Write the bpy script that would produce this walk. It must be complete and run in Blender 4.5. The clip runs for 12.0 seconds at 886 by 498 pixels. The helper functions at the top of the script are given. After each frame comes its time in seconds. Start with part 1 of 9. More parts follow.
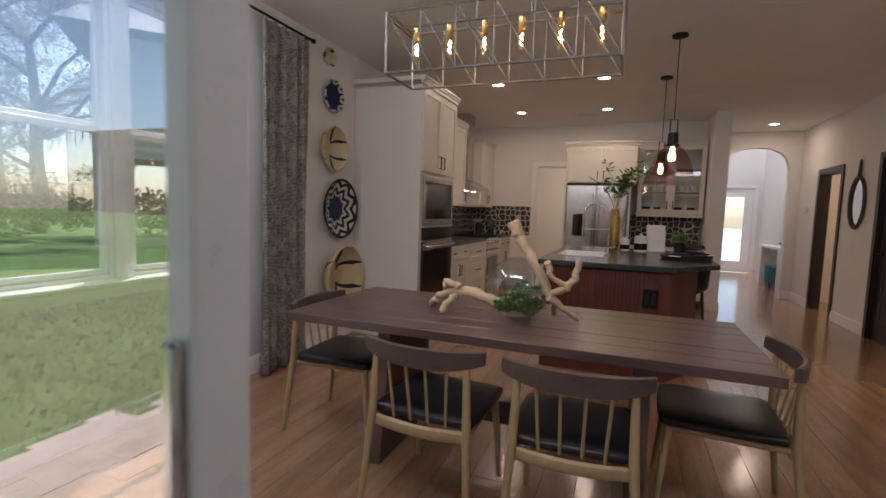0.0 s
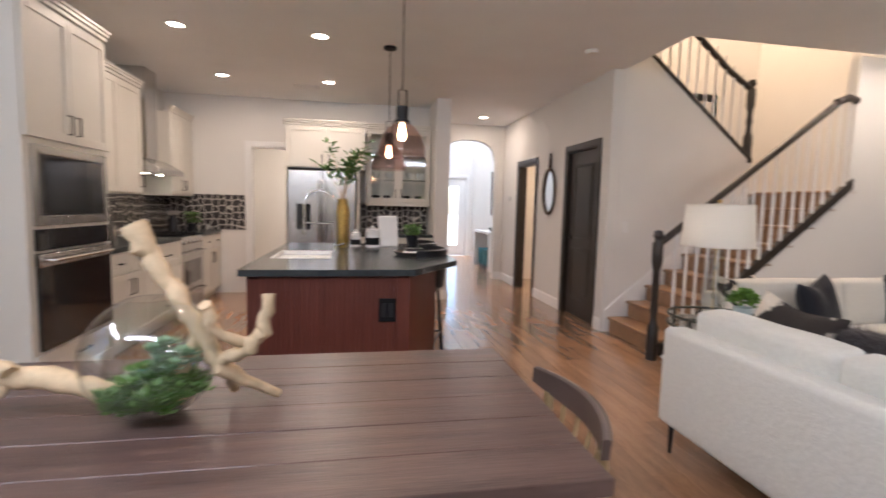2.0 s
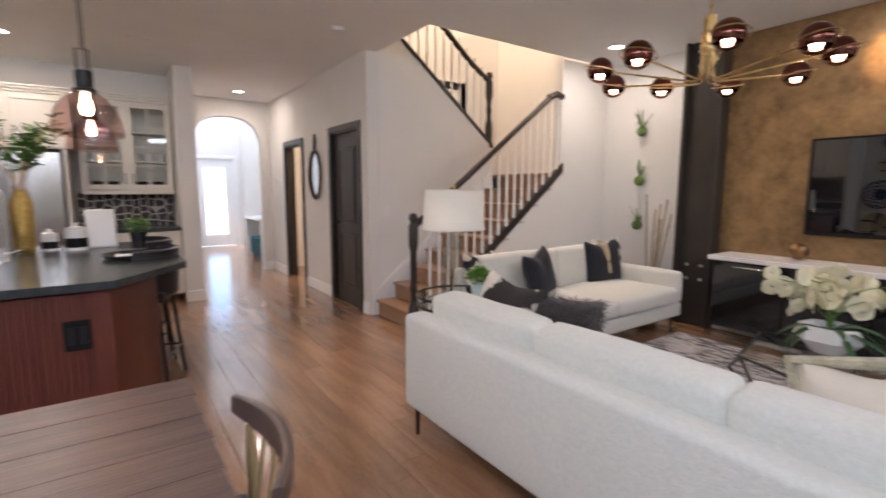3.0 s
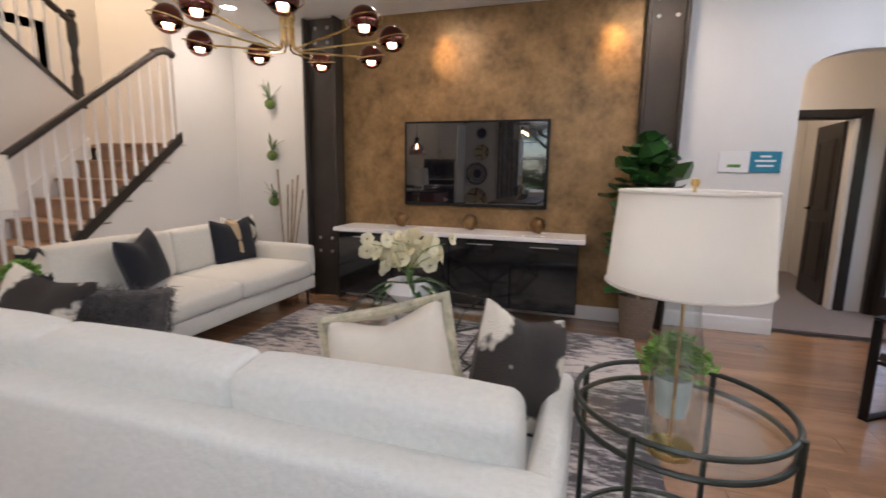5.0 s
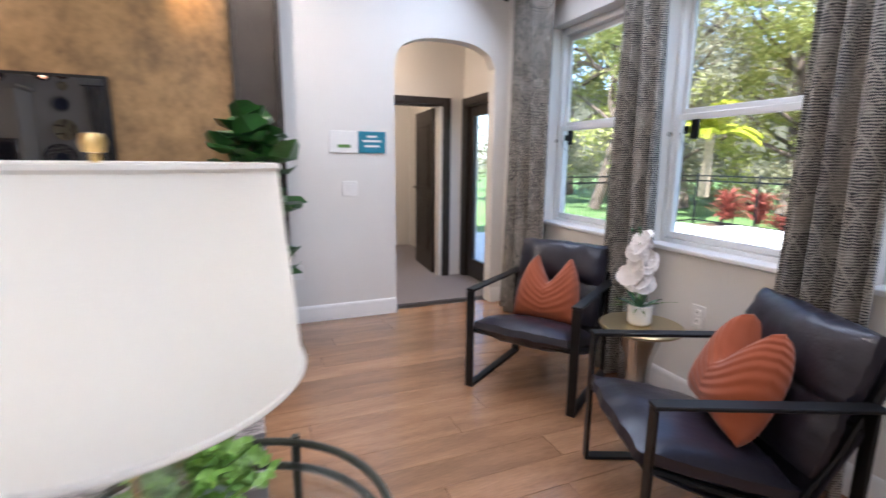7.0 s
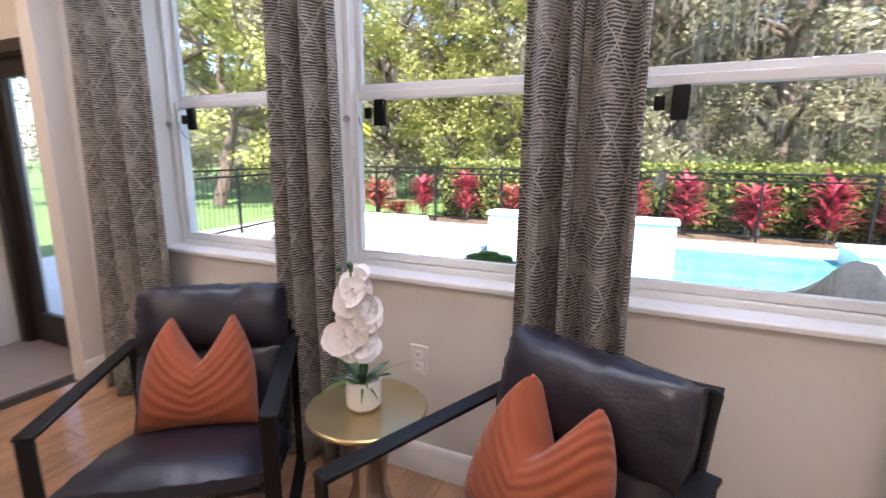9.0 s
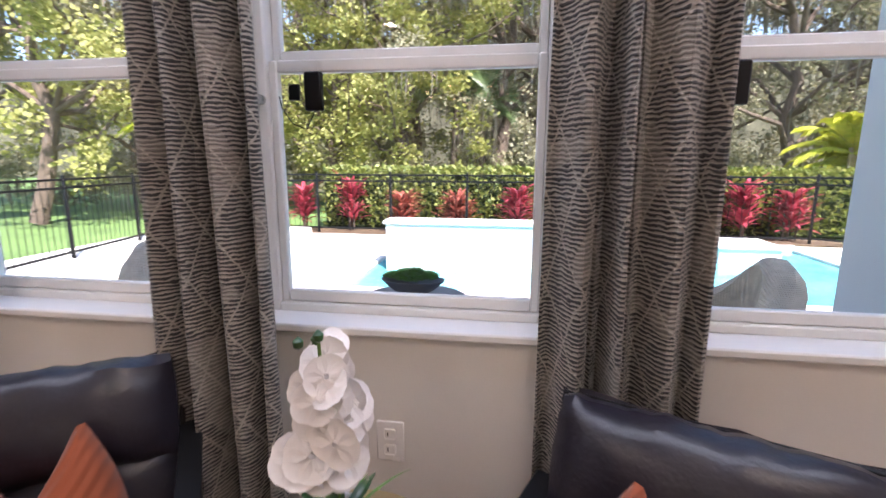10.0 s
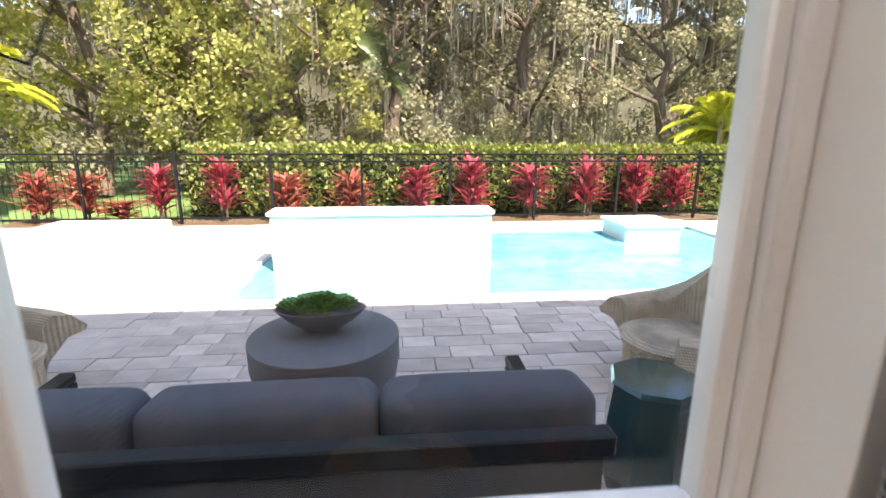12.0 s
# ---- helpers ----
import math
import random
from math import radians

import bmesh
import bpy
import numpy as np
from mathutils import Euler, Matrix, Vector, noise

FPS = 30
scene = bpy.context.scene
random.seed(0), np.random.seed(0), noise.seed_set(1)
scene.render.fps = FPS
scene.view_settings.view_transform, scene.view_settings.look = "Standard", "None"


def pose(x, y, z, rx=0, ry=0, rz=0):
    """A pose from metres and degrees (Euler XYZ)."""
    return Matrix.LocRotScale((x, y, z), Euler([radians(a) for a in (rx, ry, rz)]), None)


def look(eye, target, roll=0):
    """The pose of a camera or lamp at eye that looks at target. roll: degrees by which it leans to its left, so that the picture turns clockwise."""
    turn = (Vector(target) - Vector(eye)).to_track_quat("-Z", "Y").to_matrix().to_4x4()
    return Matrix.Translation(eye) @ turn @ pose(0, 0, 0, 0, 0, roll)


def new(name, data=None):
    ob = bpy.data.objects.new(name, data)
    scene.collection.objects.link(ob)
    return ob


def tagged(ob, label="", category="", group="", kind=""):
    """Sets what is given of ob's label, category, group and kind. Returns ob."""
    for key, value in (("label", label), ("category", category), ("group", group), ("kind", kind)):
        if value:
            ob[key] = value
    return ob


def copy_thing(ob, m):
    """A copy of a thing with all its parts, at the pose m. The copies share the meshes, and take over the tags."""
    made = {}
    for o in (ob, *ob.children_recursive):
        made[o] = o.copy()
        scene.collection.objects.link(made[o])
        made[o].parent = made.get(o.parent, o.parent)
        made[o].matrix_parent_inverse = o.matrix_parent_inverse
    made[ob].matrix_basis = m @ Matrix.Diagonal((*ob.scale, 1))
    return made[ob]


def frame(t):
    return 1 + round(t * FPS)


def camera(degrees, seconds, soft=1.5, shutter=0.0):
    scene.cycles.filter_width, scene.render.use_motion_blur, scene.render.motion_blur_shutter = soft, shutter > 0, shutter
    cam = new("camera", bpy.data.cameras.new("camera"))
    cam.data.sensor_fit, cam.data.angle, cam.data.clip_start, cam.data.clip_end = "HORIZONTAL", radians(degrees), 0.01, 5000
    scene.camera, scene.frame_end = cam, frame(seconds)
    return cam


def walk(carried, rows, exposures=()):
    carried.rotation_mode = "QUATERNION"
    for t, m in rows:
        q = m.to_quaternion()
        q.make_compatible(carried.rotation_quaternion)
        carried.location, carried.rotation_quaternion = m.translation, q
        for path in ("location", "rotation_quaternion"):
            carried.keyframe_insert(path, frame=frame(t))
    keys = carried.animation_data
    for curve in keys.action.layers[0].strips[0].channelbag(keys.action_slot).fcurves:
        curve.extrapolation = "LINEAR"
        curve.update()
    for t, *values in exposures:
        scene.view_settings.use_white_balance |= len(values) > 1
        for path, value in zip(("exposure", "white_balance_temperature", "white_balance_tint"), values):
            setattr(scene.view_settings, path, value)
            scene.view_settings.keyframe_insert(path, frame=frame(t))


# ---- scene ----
cam = camera(86.6, 12.0, shutter=0.4)
PATH = [
    (0, (1.915, 1.306, 1.307), (1.197, 3.166, 1.143), 1.9),
    (0.5, (1.84, 1.634, 1.342), (1.255, 3.538, 1.168), 2.0),
    (1, (1.813, 1.989, 1.36), (1.456, 3.949, 1.18), 1.9),
    (1.5, (1.838, 2.232, 1.341), (1.802, 4.224, 1.165), 1.8),
    (2, (1.94, 2.369, 1.327), (2.298, 4.329, 1.147), 1.4),
    (2.5, (2.145, 2.375, 1.350), (2.897, 4.218, 1.144), 0.8),
    (3, (2.312, 2.448, 1.384), (3.454, 4.071, 1.131), 0.1),
    (3.5, (2.436, 2.455, 1.4), (3.889, 3.797, 1.103), 0.2),
    (3.7, (2.483, 2.439, 1.434), (4.031, 3.663, 1.109), 0.0),
    (5.5, (2.93, 2.064, 1.306), (4.874, 2.416, 0.994), 1.0),
    (6, (3.107, 2.035, 1.304), (5.079, 2.065, 0.971), 0.9),
    (6.5, (3.3, 1.905, 1.307), (5.242, 1.579, 0.956), 0.8),
    (7, (3.493, 1.769, 1.3), (5.315, 1.03, 0.934), 0.5),
    (7.5, (3.711, 1.621, 1.332), (5.314, 0.489, 0.944), 0.1),
    (7.7, (3.767, 1.579, 1.336), (5.287, 0.34, 0.942), 0.0),
    (9.3, (4.528, 1.110, 1.312), (5.160, -0.746, 0.924), 0.3),
    (9.5, (4.626, 1.038, 1.301), (5.156, -0.852, 0.919), 0.2),
    (10, (4.848, 0.817, 1.296), (5.146, -1.126, 0.928), 0.1),
    (10.5, (5.023, 0.596, 1.282), (5.103, -1.368, 0.916), -0.0),
    (11, (5.155, 0.393, 1.314), (5.062, -1.567, 0.926), 0.4),
    (11.5, (5.165, 0.189, 1.317), (4.991, -1.757, 0.888), 0.6),
    (12, (5.142, -0.046, 1.329), (4.962, -1.982, 0.862), 0.2),
]
EXPOSURES = [(0, 0.58, 6350, 15), (0.5, 0.95, 6350, 17), (1, 1.25, 6050, 14), (1.5, 1.6, 5950, 12), (2, 1.62, 5850, 11), (3.5, 1.58, 5650, 10), (5.5, 1.55, 5850, 10), (6.2, 1.8, 5600, 10), (7.5, 2.15, 5400, 8), (9.5, 1.95, 5950, 16), (10.5, 1.72, 5900, 16), (11.5, 1.95, 6300, 14), (12, 1.85, 6950, 13)]
walk(cam, [(t, look(eye, target, roll)) for t, eye, target, roll in PATH], EXPOSURES)

# ---- light ----
world = bpy.data.worlds.new("sky")
scene.world = world
world.use_nodes = True
wn = world.node_tree
sky = wn.nodes.new("ShaderNodeTexSky")
sky.sky_type, sky.sun_disc = "NISHITA", False
SUN_ELEV, SUN_AZ = 55.0, -37.0
sky.sun_elevation, sky.sun_rotation = radians(SUN_ELEV), radians(SUN_AZ)
wn.links.new(sky.outputs[0], wn.nodes["Background"].inputs[0])
wn.nodes["Background"].inputs[1].default_value = 0.15
sun = new("sun", bpy.data.lights.new("sun", "SUN"))
sun.data.energy, sun.data.angle, sun.data.color = 5.0, radians(0.5), (1.0, 0.92, 0.82)
sdir = Vector((math.sin(radians(SUN_AZ)) * math.cos(radians(SUN_ELEV)), math.cos(radians(SUN_AZ)) * math.cos(radians(SUN_ELEV)), math.sin(radians(SUN_ELEV))))
sun.matrix_world = look(sdir * 30, (0, 0, 0))


CAN_WATTS = 4.0


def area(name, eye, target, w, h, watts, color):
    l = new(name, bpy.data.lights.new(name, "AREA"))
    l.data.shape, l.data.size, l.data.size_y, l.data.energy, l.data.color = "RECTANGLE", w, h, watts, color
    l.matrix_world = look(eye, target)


# added lamps: sky light stand-ins inside the openings, unseen fills in rooms beyond doorways
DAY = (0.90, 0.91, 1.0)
area("windows_sky_fill", (5.1, 0.0, 2.78), (5.0, 2.0, 0.3), 3.6, 0.3, 20, DAY)
area("patio_sky_fill", (1.4, 1.95, 2.72), (1.4, 4.2, 0.3), 2.0, 0.25, 15, DAY)
area("west_sky_fill", (-0.45, 2.9, 2.76), (1.4, 3.2, 0.3), 1.6, 0.2, 10, DAY)
# unseen daylight fill added high in the foyer, with no opening above it
area("foyer_fill", (4.0, 13.0, 5.2), (4.0, 13.0, 0), 1.6, 2.4, 50, DAY)
# warm fills added over the stairs and side rooms, without any fitting
area("stair_fill", (5.9, 7.2, 5.2), (5.9, 7.2, 0), 0.4, 0.4, 36, (1.0, 0.70, 0.45))
area("den_fill", (5.7, 9.4, 2.79), (5.7, 9.4, 0), 0.4, 0.4, 12, (1.0, 0.68, 0.42))
area("passage_fill", (9.4, 0.4, 2.69), (9.4, 0.4, 0), 0.3, 0.3, 5, (1.0, 0.70, 0.46))
area("vestibule_fill", (7.9, 0.9, 2.69), (7.9, 0.9, 0), 0.3, 0.3, 4.5, (1.0, 0.70, 0.46))
area("pantry_fill", (1.2, 10.8, 2.79), (1.2, 10.8, 0), 0.8, 0.8, 14, (1.0, 0.80, 0.62))


# ---- mesh helpers ----
def bx(bm, x0, x1, y0, y1, z0, z1, bev=0.0, m=None, seg=1):
    """A box between two corners, with bevelled edges."""
    vs = [bm.verts.new((x, y, z)) for x in (x0, x1) for y in (y0, y1) for z in (z0, z1)]
    fs = [bm.faces.new([vs[i] for i in q]) for q in ((0, 1, 3, 2), (4, 6, 7, 5), (0, 4, 5, 1), (2, 3, 7, 6), (0, 2, 6, 4), (1, 5, 7, 3))]
    if bev:
        es = list({e for f in fs for e in f.edges})
        r = bmesh.ops.bevel(bm, geom=es, offset=bev, segments=seg, affect="EDGES", profile=0.5)
        vs = list({v for f in r["faces"] for v in f.verts} | {v for v in vs if v.is_valid})
    if m is not None:
        bmesh.ops.transform(bm, matrix=m, verts=[v for v in vs if v.is_valid])
    return bm


def box(x0, x1, y0, y1, z0, z1, bev=0.0, m=None, seg=1):
    return bx(bmesh.new(), x0, x1, y0, y1, z0, z1, bev, m, seg)


def tube(bm, pts, r, n=8, closed=False):
    """A round bar along points; r is one radius or one for each point."""
    pts = [Vector(p) for p in pts]
    k = len(pts)
    rs = r if isinstance(r, (list, tuple)) else [r] * k
    rings, side = [], None
    for i, p in enumerate(pts):
        a, b = (pts[(i - 1) % k], pts[(i + 1) % k]) if closed else (pts[max(i - 1, 0)], pts[min(i + 1, k - 1)])
        d = (b - a).normalized()
        if side is None:
            side = d.orthogonal().normalized()
        side = (side - d * side.dot(d)).normalized()
        up = d.cross(side)
        rings.append([bm.verts.new(p + (side * math.cos(2 * math.pi * j / n) + up * math.sin(2 * math.pi * j / n)) * rs[i]) for j in range(n)])
    for i in range(k if closed else k - 1):
        A, B = rings[i], rings[(i + 1) % k]
        for j in range(n):
            bm.faces.new((A[j], A[(j + 1) % n], B[(j + 1) % n], B[j]))
    if not closed:
        bm.faces.new(rings[0][::-1])
        bm.faces.new(rings[-1])
    return bm


def bars(bm, segments, r, n=6):
    for a, b in segments:
        tube(bm, (a, b), r, n)
    return bm


def lathe(bm, prof, n=24, at=(0, 0, 0), squash=1.0):
    """Turns a profile of (radius, height) round the z axis."""
    rings = []
    for r, z in prof:
        if r < 1e-5:
            rings.append([bm.verts.new((at[0], at[1], at[2] + z))])
        else:
            rings.append([bm.verts.new((at[0] + r * math.cos(2 * math.pi * j / n), at[1] + r * squash * math.sin(2 * math.pi * j / n), at[2] + z)) for j in range(n)])
    for A, B in zip(rings, rings[1:]):
        for j in range(n):
            k = (j + 1) % n
            if len(A) == 1 and len(B) > 1:
                bm.faces.new((A[0], B[k], B[j]))
            elif len(B) == 1 and len(A) > 1:
                bm.faces.new((A[j], A[k], B[0]))
            elif len(A) > 1:
                bm.faces.new((A[j], A[k], B[k], B[j]))
    return bm


def prism(bm, poly, h, m=None):
    """A polygon in the xy plane, raised from z 0 to h, then moved by m."""
    lo = [bm.verts.new((x, y, 0)) for x, y in poly]
    hi = [bm.verts.new((x, y, h)) for x, y in poly]
    n = len(poly)
    bm.faces.new(lo[::-1]), bm.faces.new(hi)
    for i in range(n):
        bm.faces.new((lo[i], lo[(i + 1) % n], hi[(i + 1) % n], hi[i]))
    if m is not None:
        bmesh.ops.transform(bm, matrix=m, verts=lo + hi)
    return bm


def pillow_bm(w, h, d, n=14, chop=0.0, seed=1, rough=0.0):
    """A stuffed cushion in the xz plane, w wide, h high, d thick at its middle; chop presses its upper edge in."""
    bm = bmesh.new()
    rnd = random.Random(seed)
    grid = {}
    for s in (1, -1):
        for i in range(n + 1):
            for j in range(n + 1):
                u, v = 2 * i / n - 1, 2 * j / n - 1
                rim = i in (0, n) or j in (0, n)
                if rim and s == -1:
                    grid[s, i, j] = grid[1, i, j]
                    continue
                t = (max(0.0, (1 - u ** 4)) * max(0.0, (1 - v ** 4))) ** 0.5
                x = u * w / 2 * (1 - 0.06 * (1 - v * v))
                z = v * h / 2 * (1 - 0.06 * (1 - u * u))
                if chop and v > -0.2:
                    z -= chop * max(0.0, 1 - (abs(u) / 0.85) ** 1.3) * (v + 0.2) / 1.2
                    x *= 1 - 2.0 * chop * max(v, 0) ** 2
                    if chop > 0.1:
                        x *= 1 - 0.22 * max(0.0, (v + 0.3) / 1.3) ** 1.4
                y = s * d / 2 * t * (1 - (0.35 * math.exp(-(u / 0.3) ** 2) * max(v, 0) if chop else 0))
                y += noise.noise(Vector((x * 7, z * 7, seed * 3.1 + s))) * rough
                grid[s, i, j] = bm.verts.new((x, y, z + h / 2))
    for s in (1, -1):
        for i in range(n):
            for j in range(n):
                q = [grid[s, i, j], grid[s, i + 1, j], grid[s, i + 1, j + 1], grid[s, i, j + 1]]
                bm.faces.new(q[::-1] if s == 1 else q)
    return bm


def soft_box(x0, x1, y0, y1, z0, z1, r=0.04, puff=0.015, seed=0):
    """An upholstered block: round edges and a slightly swollen, uneven skin."""
    h = ((x1 - x0) / 2, (y1 - y0) / 2, (z1 - z0) / 2)
    c = Vector(((x0 + x1) / 2, (y0 + y1) / 2, (z0 + z1) / 2))
    r = min(r, *(k * 0.98 for k in h))

    def stops(k):
        inner = max(2, min(16, int((h[k] - r) * 2 / 0.07)))
        edge = [h[k] - r + r * t for t in (0.35, 0.7, 1.0)]
        mid_ = [-(h[k] - r) + 2 * (h[k] - r) * i / inner for i in range(inner + 1)]
        return [-e for e in edge[::-1]] + mid_ + edge
    st_ = [stops(k) for k in range(3)]
    bm, seen = bmesh.new(), {}

    def vert(i, j, k):
        if (i, j, k) not in seen:
            p = [st_[0][i], st_[1][j], st_[2][k]]
            q = [max(-(h[a] - r), min(h[a] - r, p[a])) for a in range(3)]
            d = Vector([p[a] - q[a] for a in range(3)])
            if d.length > 1e-9:
                d = d.normalized() * r
            w = Vector(q) + d
            u = [w[a] / h[a] for a in range(3)]
            for a in range(3):
                if abs(u[a]) > 0.9:
                    o = [m for m in range(3) if m != a]
                    w[a] += math.copysign(puff * (1 - u[o[0]] ** 4) * (1 - u[o[1]] ** 4), u[a])
            w += Vector(noise.noise_vector((w + c) * 4 + Vector((seed, 0, 0)))) * puff * 0.35
            seen[i, j, k] = bm.verts.new(w + c)
        return seen[i, j, k]
    n = [len(t) - 1 for t in st_]
    for a, b2 in ((0, 1), (0, 2), (1, 2)):
        e = 3 - a - b2
        for side in (0, n[e]):
            for i in range(n[a]):
                for j in range(n[b2]):
                    quad = []
                    for di, dj in ((0, 0), (1, 0), (1, 1), (0, 1)):
                        ix = [0, 0, 0]
                        ix[a], ix[b2], ix[e] = i + di, j + dj, side
                        quad.append(vert(*ix))
                    bm.faces.new(quad)
    return bm


def finish(name, bm, material, smooth=True):
    bmesh.ops.recalc_face_normals(bm, faces=bm.faces)
    me = bpy.data.meshes.new(name)
    bm.to_mesh(me)
    bm.free()
    if smooth:
        me.polygons.foreach_set("use_smooth", [True] * len(me.polygons))
        me.set_sharp_from_angle(angle=radians(38))
    for k in (material if isinstance(material, (list, tuple)) else [material]):
        me.materials.append(k)
    return me


def part(name, bm, material, parent, label="", at=None, smooth=True):
    ob = new(name, finish(name, bm, material, smooth))
    ob.parent = parent
    if at is not None:
        ob.matrix_basis = at
    return tagged(ob, label)


def thing(name, at, label, category, group=""):
    ob = new(name)
    ob.empty_display_size = 0.1
    ob.matrix_basis = at
    return tagged(ob, label, category, group)


def solid(name, bm, material, label, category, at=None, group=""):
    ob = new(name, finish(name, bm, material))
    if at is not None:
        ob.matrix_basis = at
    return tagged(ob, label, category, group)


def setting(name, bm, material, label="", parent=None):
    ob = new(name, finish(name, bm, material))
    if parent is not None:
        ob.parent = parent
        return tagged(ob, label)
    return tagged(ob, label, kind="structure")


# ---- materials ----
def material(name, color, rough=0.6, metal=0.0, vary=0.12, scale=6.0, bump=0.1, fine=90.0, stretch=(1, 1, 1), color2=None, coat=0.0, sheen=0.0, rnd=0.0, spec=0.5):
    """A surface with broad stains, fine grain and relief; rnd varies it from piece to piece."""
    mt = bpy.data.materials.new(name)
    mt.use_nodes = True
    nt = mt.node_tree
    b = nt.nodes["Principled BSDF"]
    co = nt.nodes.new("ShaderNodeTexCoord")
    mp = nt.nodes.new("ShaderNodeMapping")
    mp.inputs["Scale"].default_value = stretch
    nt.links.new(co.outputs["Object"], mp.inputs[0])
    big, small = nt.nodes.new("ShaderNodeTexNoise"), nt.nodes.new("ShaderNodeTexNoise")
    big.inputs["Scale"].default_value, big.inputs["Detail"].default_value = scale, 5
    small.inputs["Scale"].default_value, small.inputs["Detail"].default_value = fine, 3
    for t in (big, small):
        nt.links.new(mp.outputs[0], t.inputs["Vector"])
    mixf = nt.nodes.new("ShaderNodeMath")
    mixf.operation = "MULTIPLY_ADD"
    nt.links.new(small.outputs[0], mixf.inputs[0])
    mixf.inputs[1].default_value = 0.5
    nt.links.new(big.outputs[0], mixf.inputs[2])
    ramp = nt.nodes.new("ShaderNodeMapRange")
    ramp.inputs[1].default_value, ramp.inputs[2].default_value = 0.45, 1.05
    nt.links.new(mixf.outputs[0], ramp.inputs[0])
    mx = nt.nodes.new("ShaderNodeMix")
    mx.data_type = "RGBA"
    c1 = [c * (1 - vary) for c in color]
    c2 = color2 or [min(1, c * (1 + vary)) for c in color]
    mx.inputs[6].default_value, mx.inputs[7].default_value = (*c1, 1), (*c2, 1)
    nt.links.new(ramp.outputs[0], mx.inputs[0])
    out = mx.outputs[2]
    if rnd:
        oi, hs, mr = nt.nodes.new("ShaderNodeObjectInfo"), nt.nodes.new("ShaderNodeHueSaturation"), nt.nodes.new("ShaderNodeMapRange")
        mr.inputs[3].default_value, mr.inputs[4].default_value = 1 - rnd, 1 + rnd
        nt.links.new(oi.outputs["Random"], mr.inputs[0])
        nt.links.new(mr.outputs[0], hs.inputs["Value"])
        nt.links.new(out, hs.inputs["Color"])
        out = hs.outputs[0]
    nt.links.new(out, b.inputs["Base Color"])
    rr = nt.nodes.new("ShaderNodeMapRange")
    rr.inputs[3].default_value, rr.inputs[4].default_value = max(0.02, rough - 0.08), min(1, rough + 0.08)
    nt.links.new(big.outputs[0], rr.inputs[0])
    nt.links.new(rr.outputs[0], b.inputs["Roughness"])
    b.inputs["Metallic"].default_value = metal
    b.inputs["Coat Weight"].default_value = coat
    b.inputs["Sheen Weight"].default_value = sheen
    b.inputs["Specular IOR Level"].default_value = spec
    if bump:
        bp = nt.nodes.new("ShaderNodeBump")
        bp.inputs["Strength"].default_value, bp.inputs["Distance"].default_value = bump, 0.01
        nt.links.new(mixf.outputs[0], bp.inputs["Height"])
        nt.links.new(bp.outputs[0], b.inputs["Normal"])
    return mt


def glass(name, tint=(1, 1, 1), rough=0.0, base=0.045):
    """Clear pane: see-through with a mirror gloss by Fresnel."""
    mt = bpy.data.materials.new(name)
    mt.use_nodes = True
    nt = mt.node_tree
    nt.nodes.remove(nt.nodes["Principled BSDF"])
    tr, gl, mx, lw = (nt.nodes.new("ShaderNode" + k) for k in ("BsdfTransparent", "BsdfGlossy", "MixShader", "LayerWeight"))
    tr.inputs[0].default_value = (*tint, 1)
    gl.inputs["Roughness"].default_value = rough
    pw, ma = nt.nodes.new("ShaderNodeMath"), nt.nodes.new("ShaderNodeMath")
    pw.operation, ma.operation = "POWER", "MULTIPLY_ADD"
    pw.inputs[1].default_value, ma.inputs[1].default_value, ma.inputs[2].default_value = 5, 1 - base, base
    lw.inputs[0].default_value = 0.5
    nt.links.new(lw.outputs["Facing"], pw.inputs[0])
    nt.links.new(pw.outputs[0], ma.inputs[0])
    nt.links.new(ma.outputs[0], mx.inputs[0])
    nt.links.new(tr.outputs[0], mx.inputs[1])
    nt.links.new(gl.outputs[0], mx.inputs[2])
    nt.links.new(mx.outputs[0], nt.nodes["Material Output"].inputs[0])
    return mt


def glow(name, color, strength):
    mt = bpy.data.materials.new(name)
    mt.use_nodes = True
    b = mt.node_tree.nodes["Principled BSDF"]
    b.inputs["Base Color"].default_value = (*color, 1)
    b.inputs["Emission Color"].default_value = (*color, 1)
    b.inputs["Emission Strength"].default_value = strength
    return mt


M_WALL = material("wall_paint", (0.72, 0.70, 0.665), 0.75, vary=0.03, scale=2, bump=0.06, fine=160)
M_CEIL = material("ceiling_paint", (0.83, 0.83, 0.83), 0.85, vary=0.03, scale=2, bump=0.12, fine=120)
M_TRIM = material("trim_paint", (0.80, 0.79, 0.77), 0.35, vary=0.03, bump=0.03)
M_VINYL = material("window_vinyl", (0.78, 0.78, 0.77), 0.3, vary=0.03, bump=0.02)
M_GLASS = glass("window_glass", base=0.025)
M_CLEAR = glass("clear_glass", (0.97, 0.99, 0.98))
M_OAK = material("floor_wood", (0.30, 0.168, 0.093), 0.20, vary=0.34, scale=2.2, bump=0.05, fine=26, stretch=(5, 0.7, 2), rnd=0.16, coat=0.55)
M_OAK.node_tree.nodes["Principled BSDF"].inputs["Coat Roughness"].default_value = 0.13
M_DARK = material("dark_wood", (0.026, 0.020, 0.016), 0.38, vary=0.3, scale=3, bump=0.08, fine=40, stretch=(4, 4, 0.6))
M_BLACK = material("black_metal", (0.012, 0.012, 0.013), 0.45, 0.6, bump=0.03)
M_BRASS = material("brass", (0.62, 0.43, 0.17), 0.28, 1.0, vary=0.1, bump=0.02)
M_STEEL = material("brushed_steel", (0.55, 0.54, 0.52), 0.24, 1.0, vary=0.05, bump=0.006, fine=40, stretch=(9, 9, 0.25))
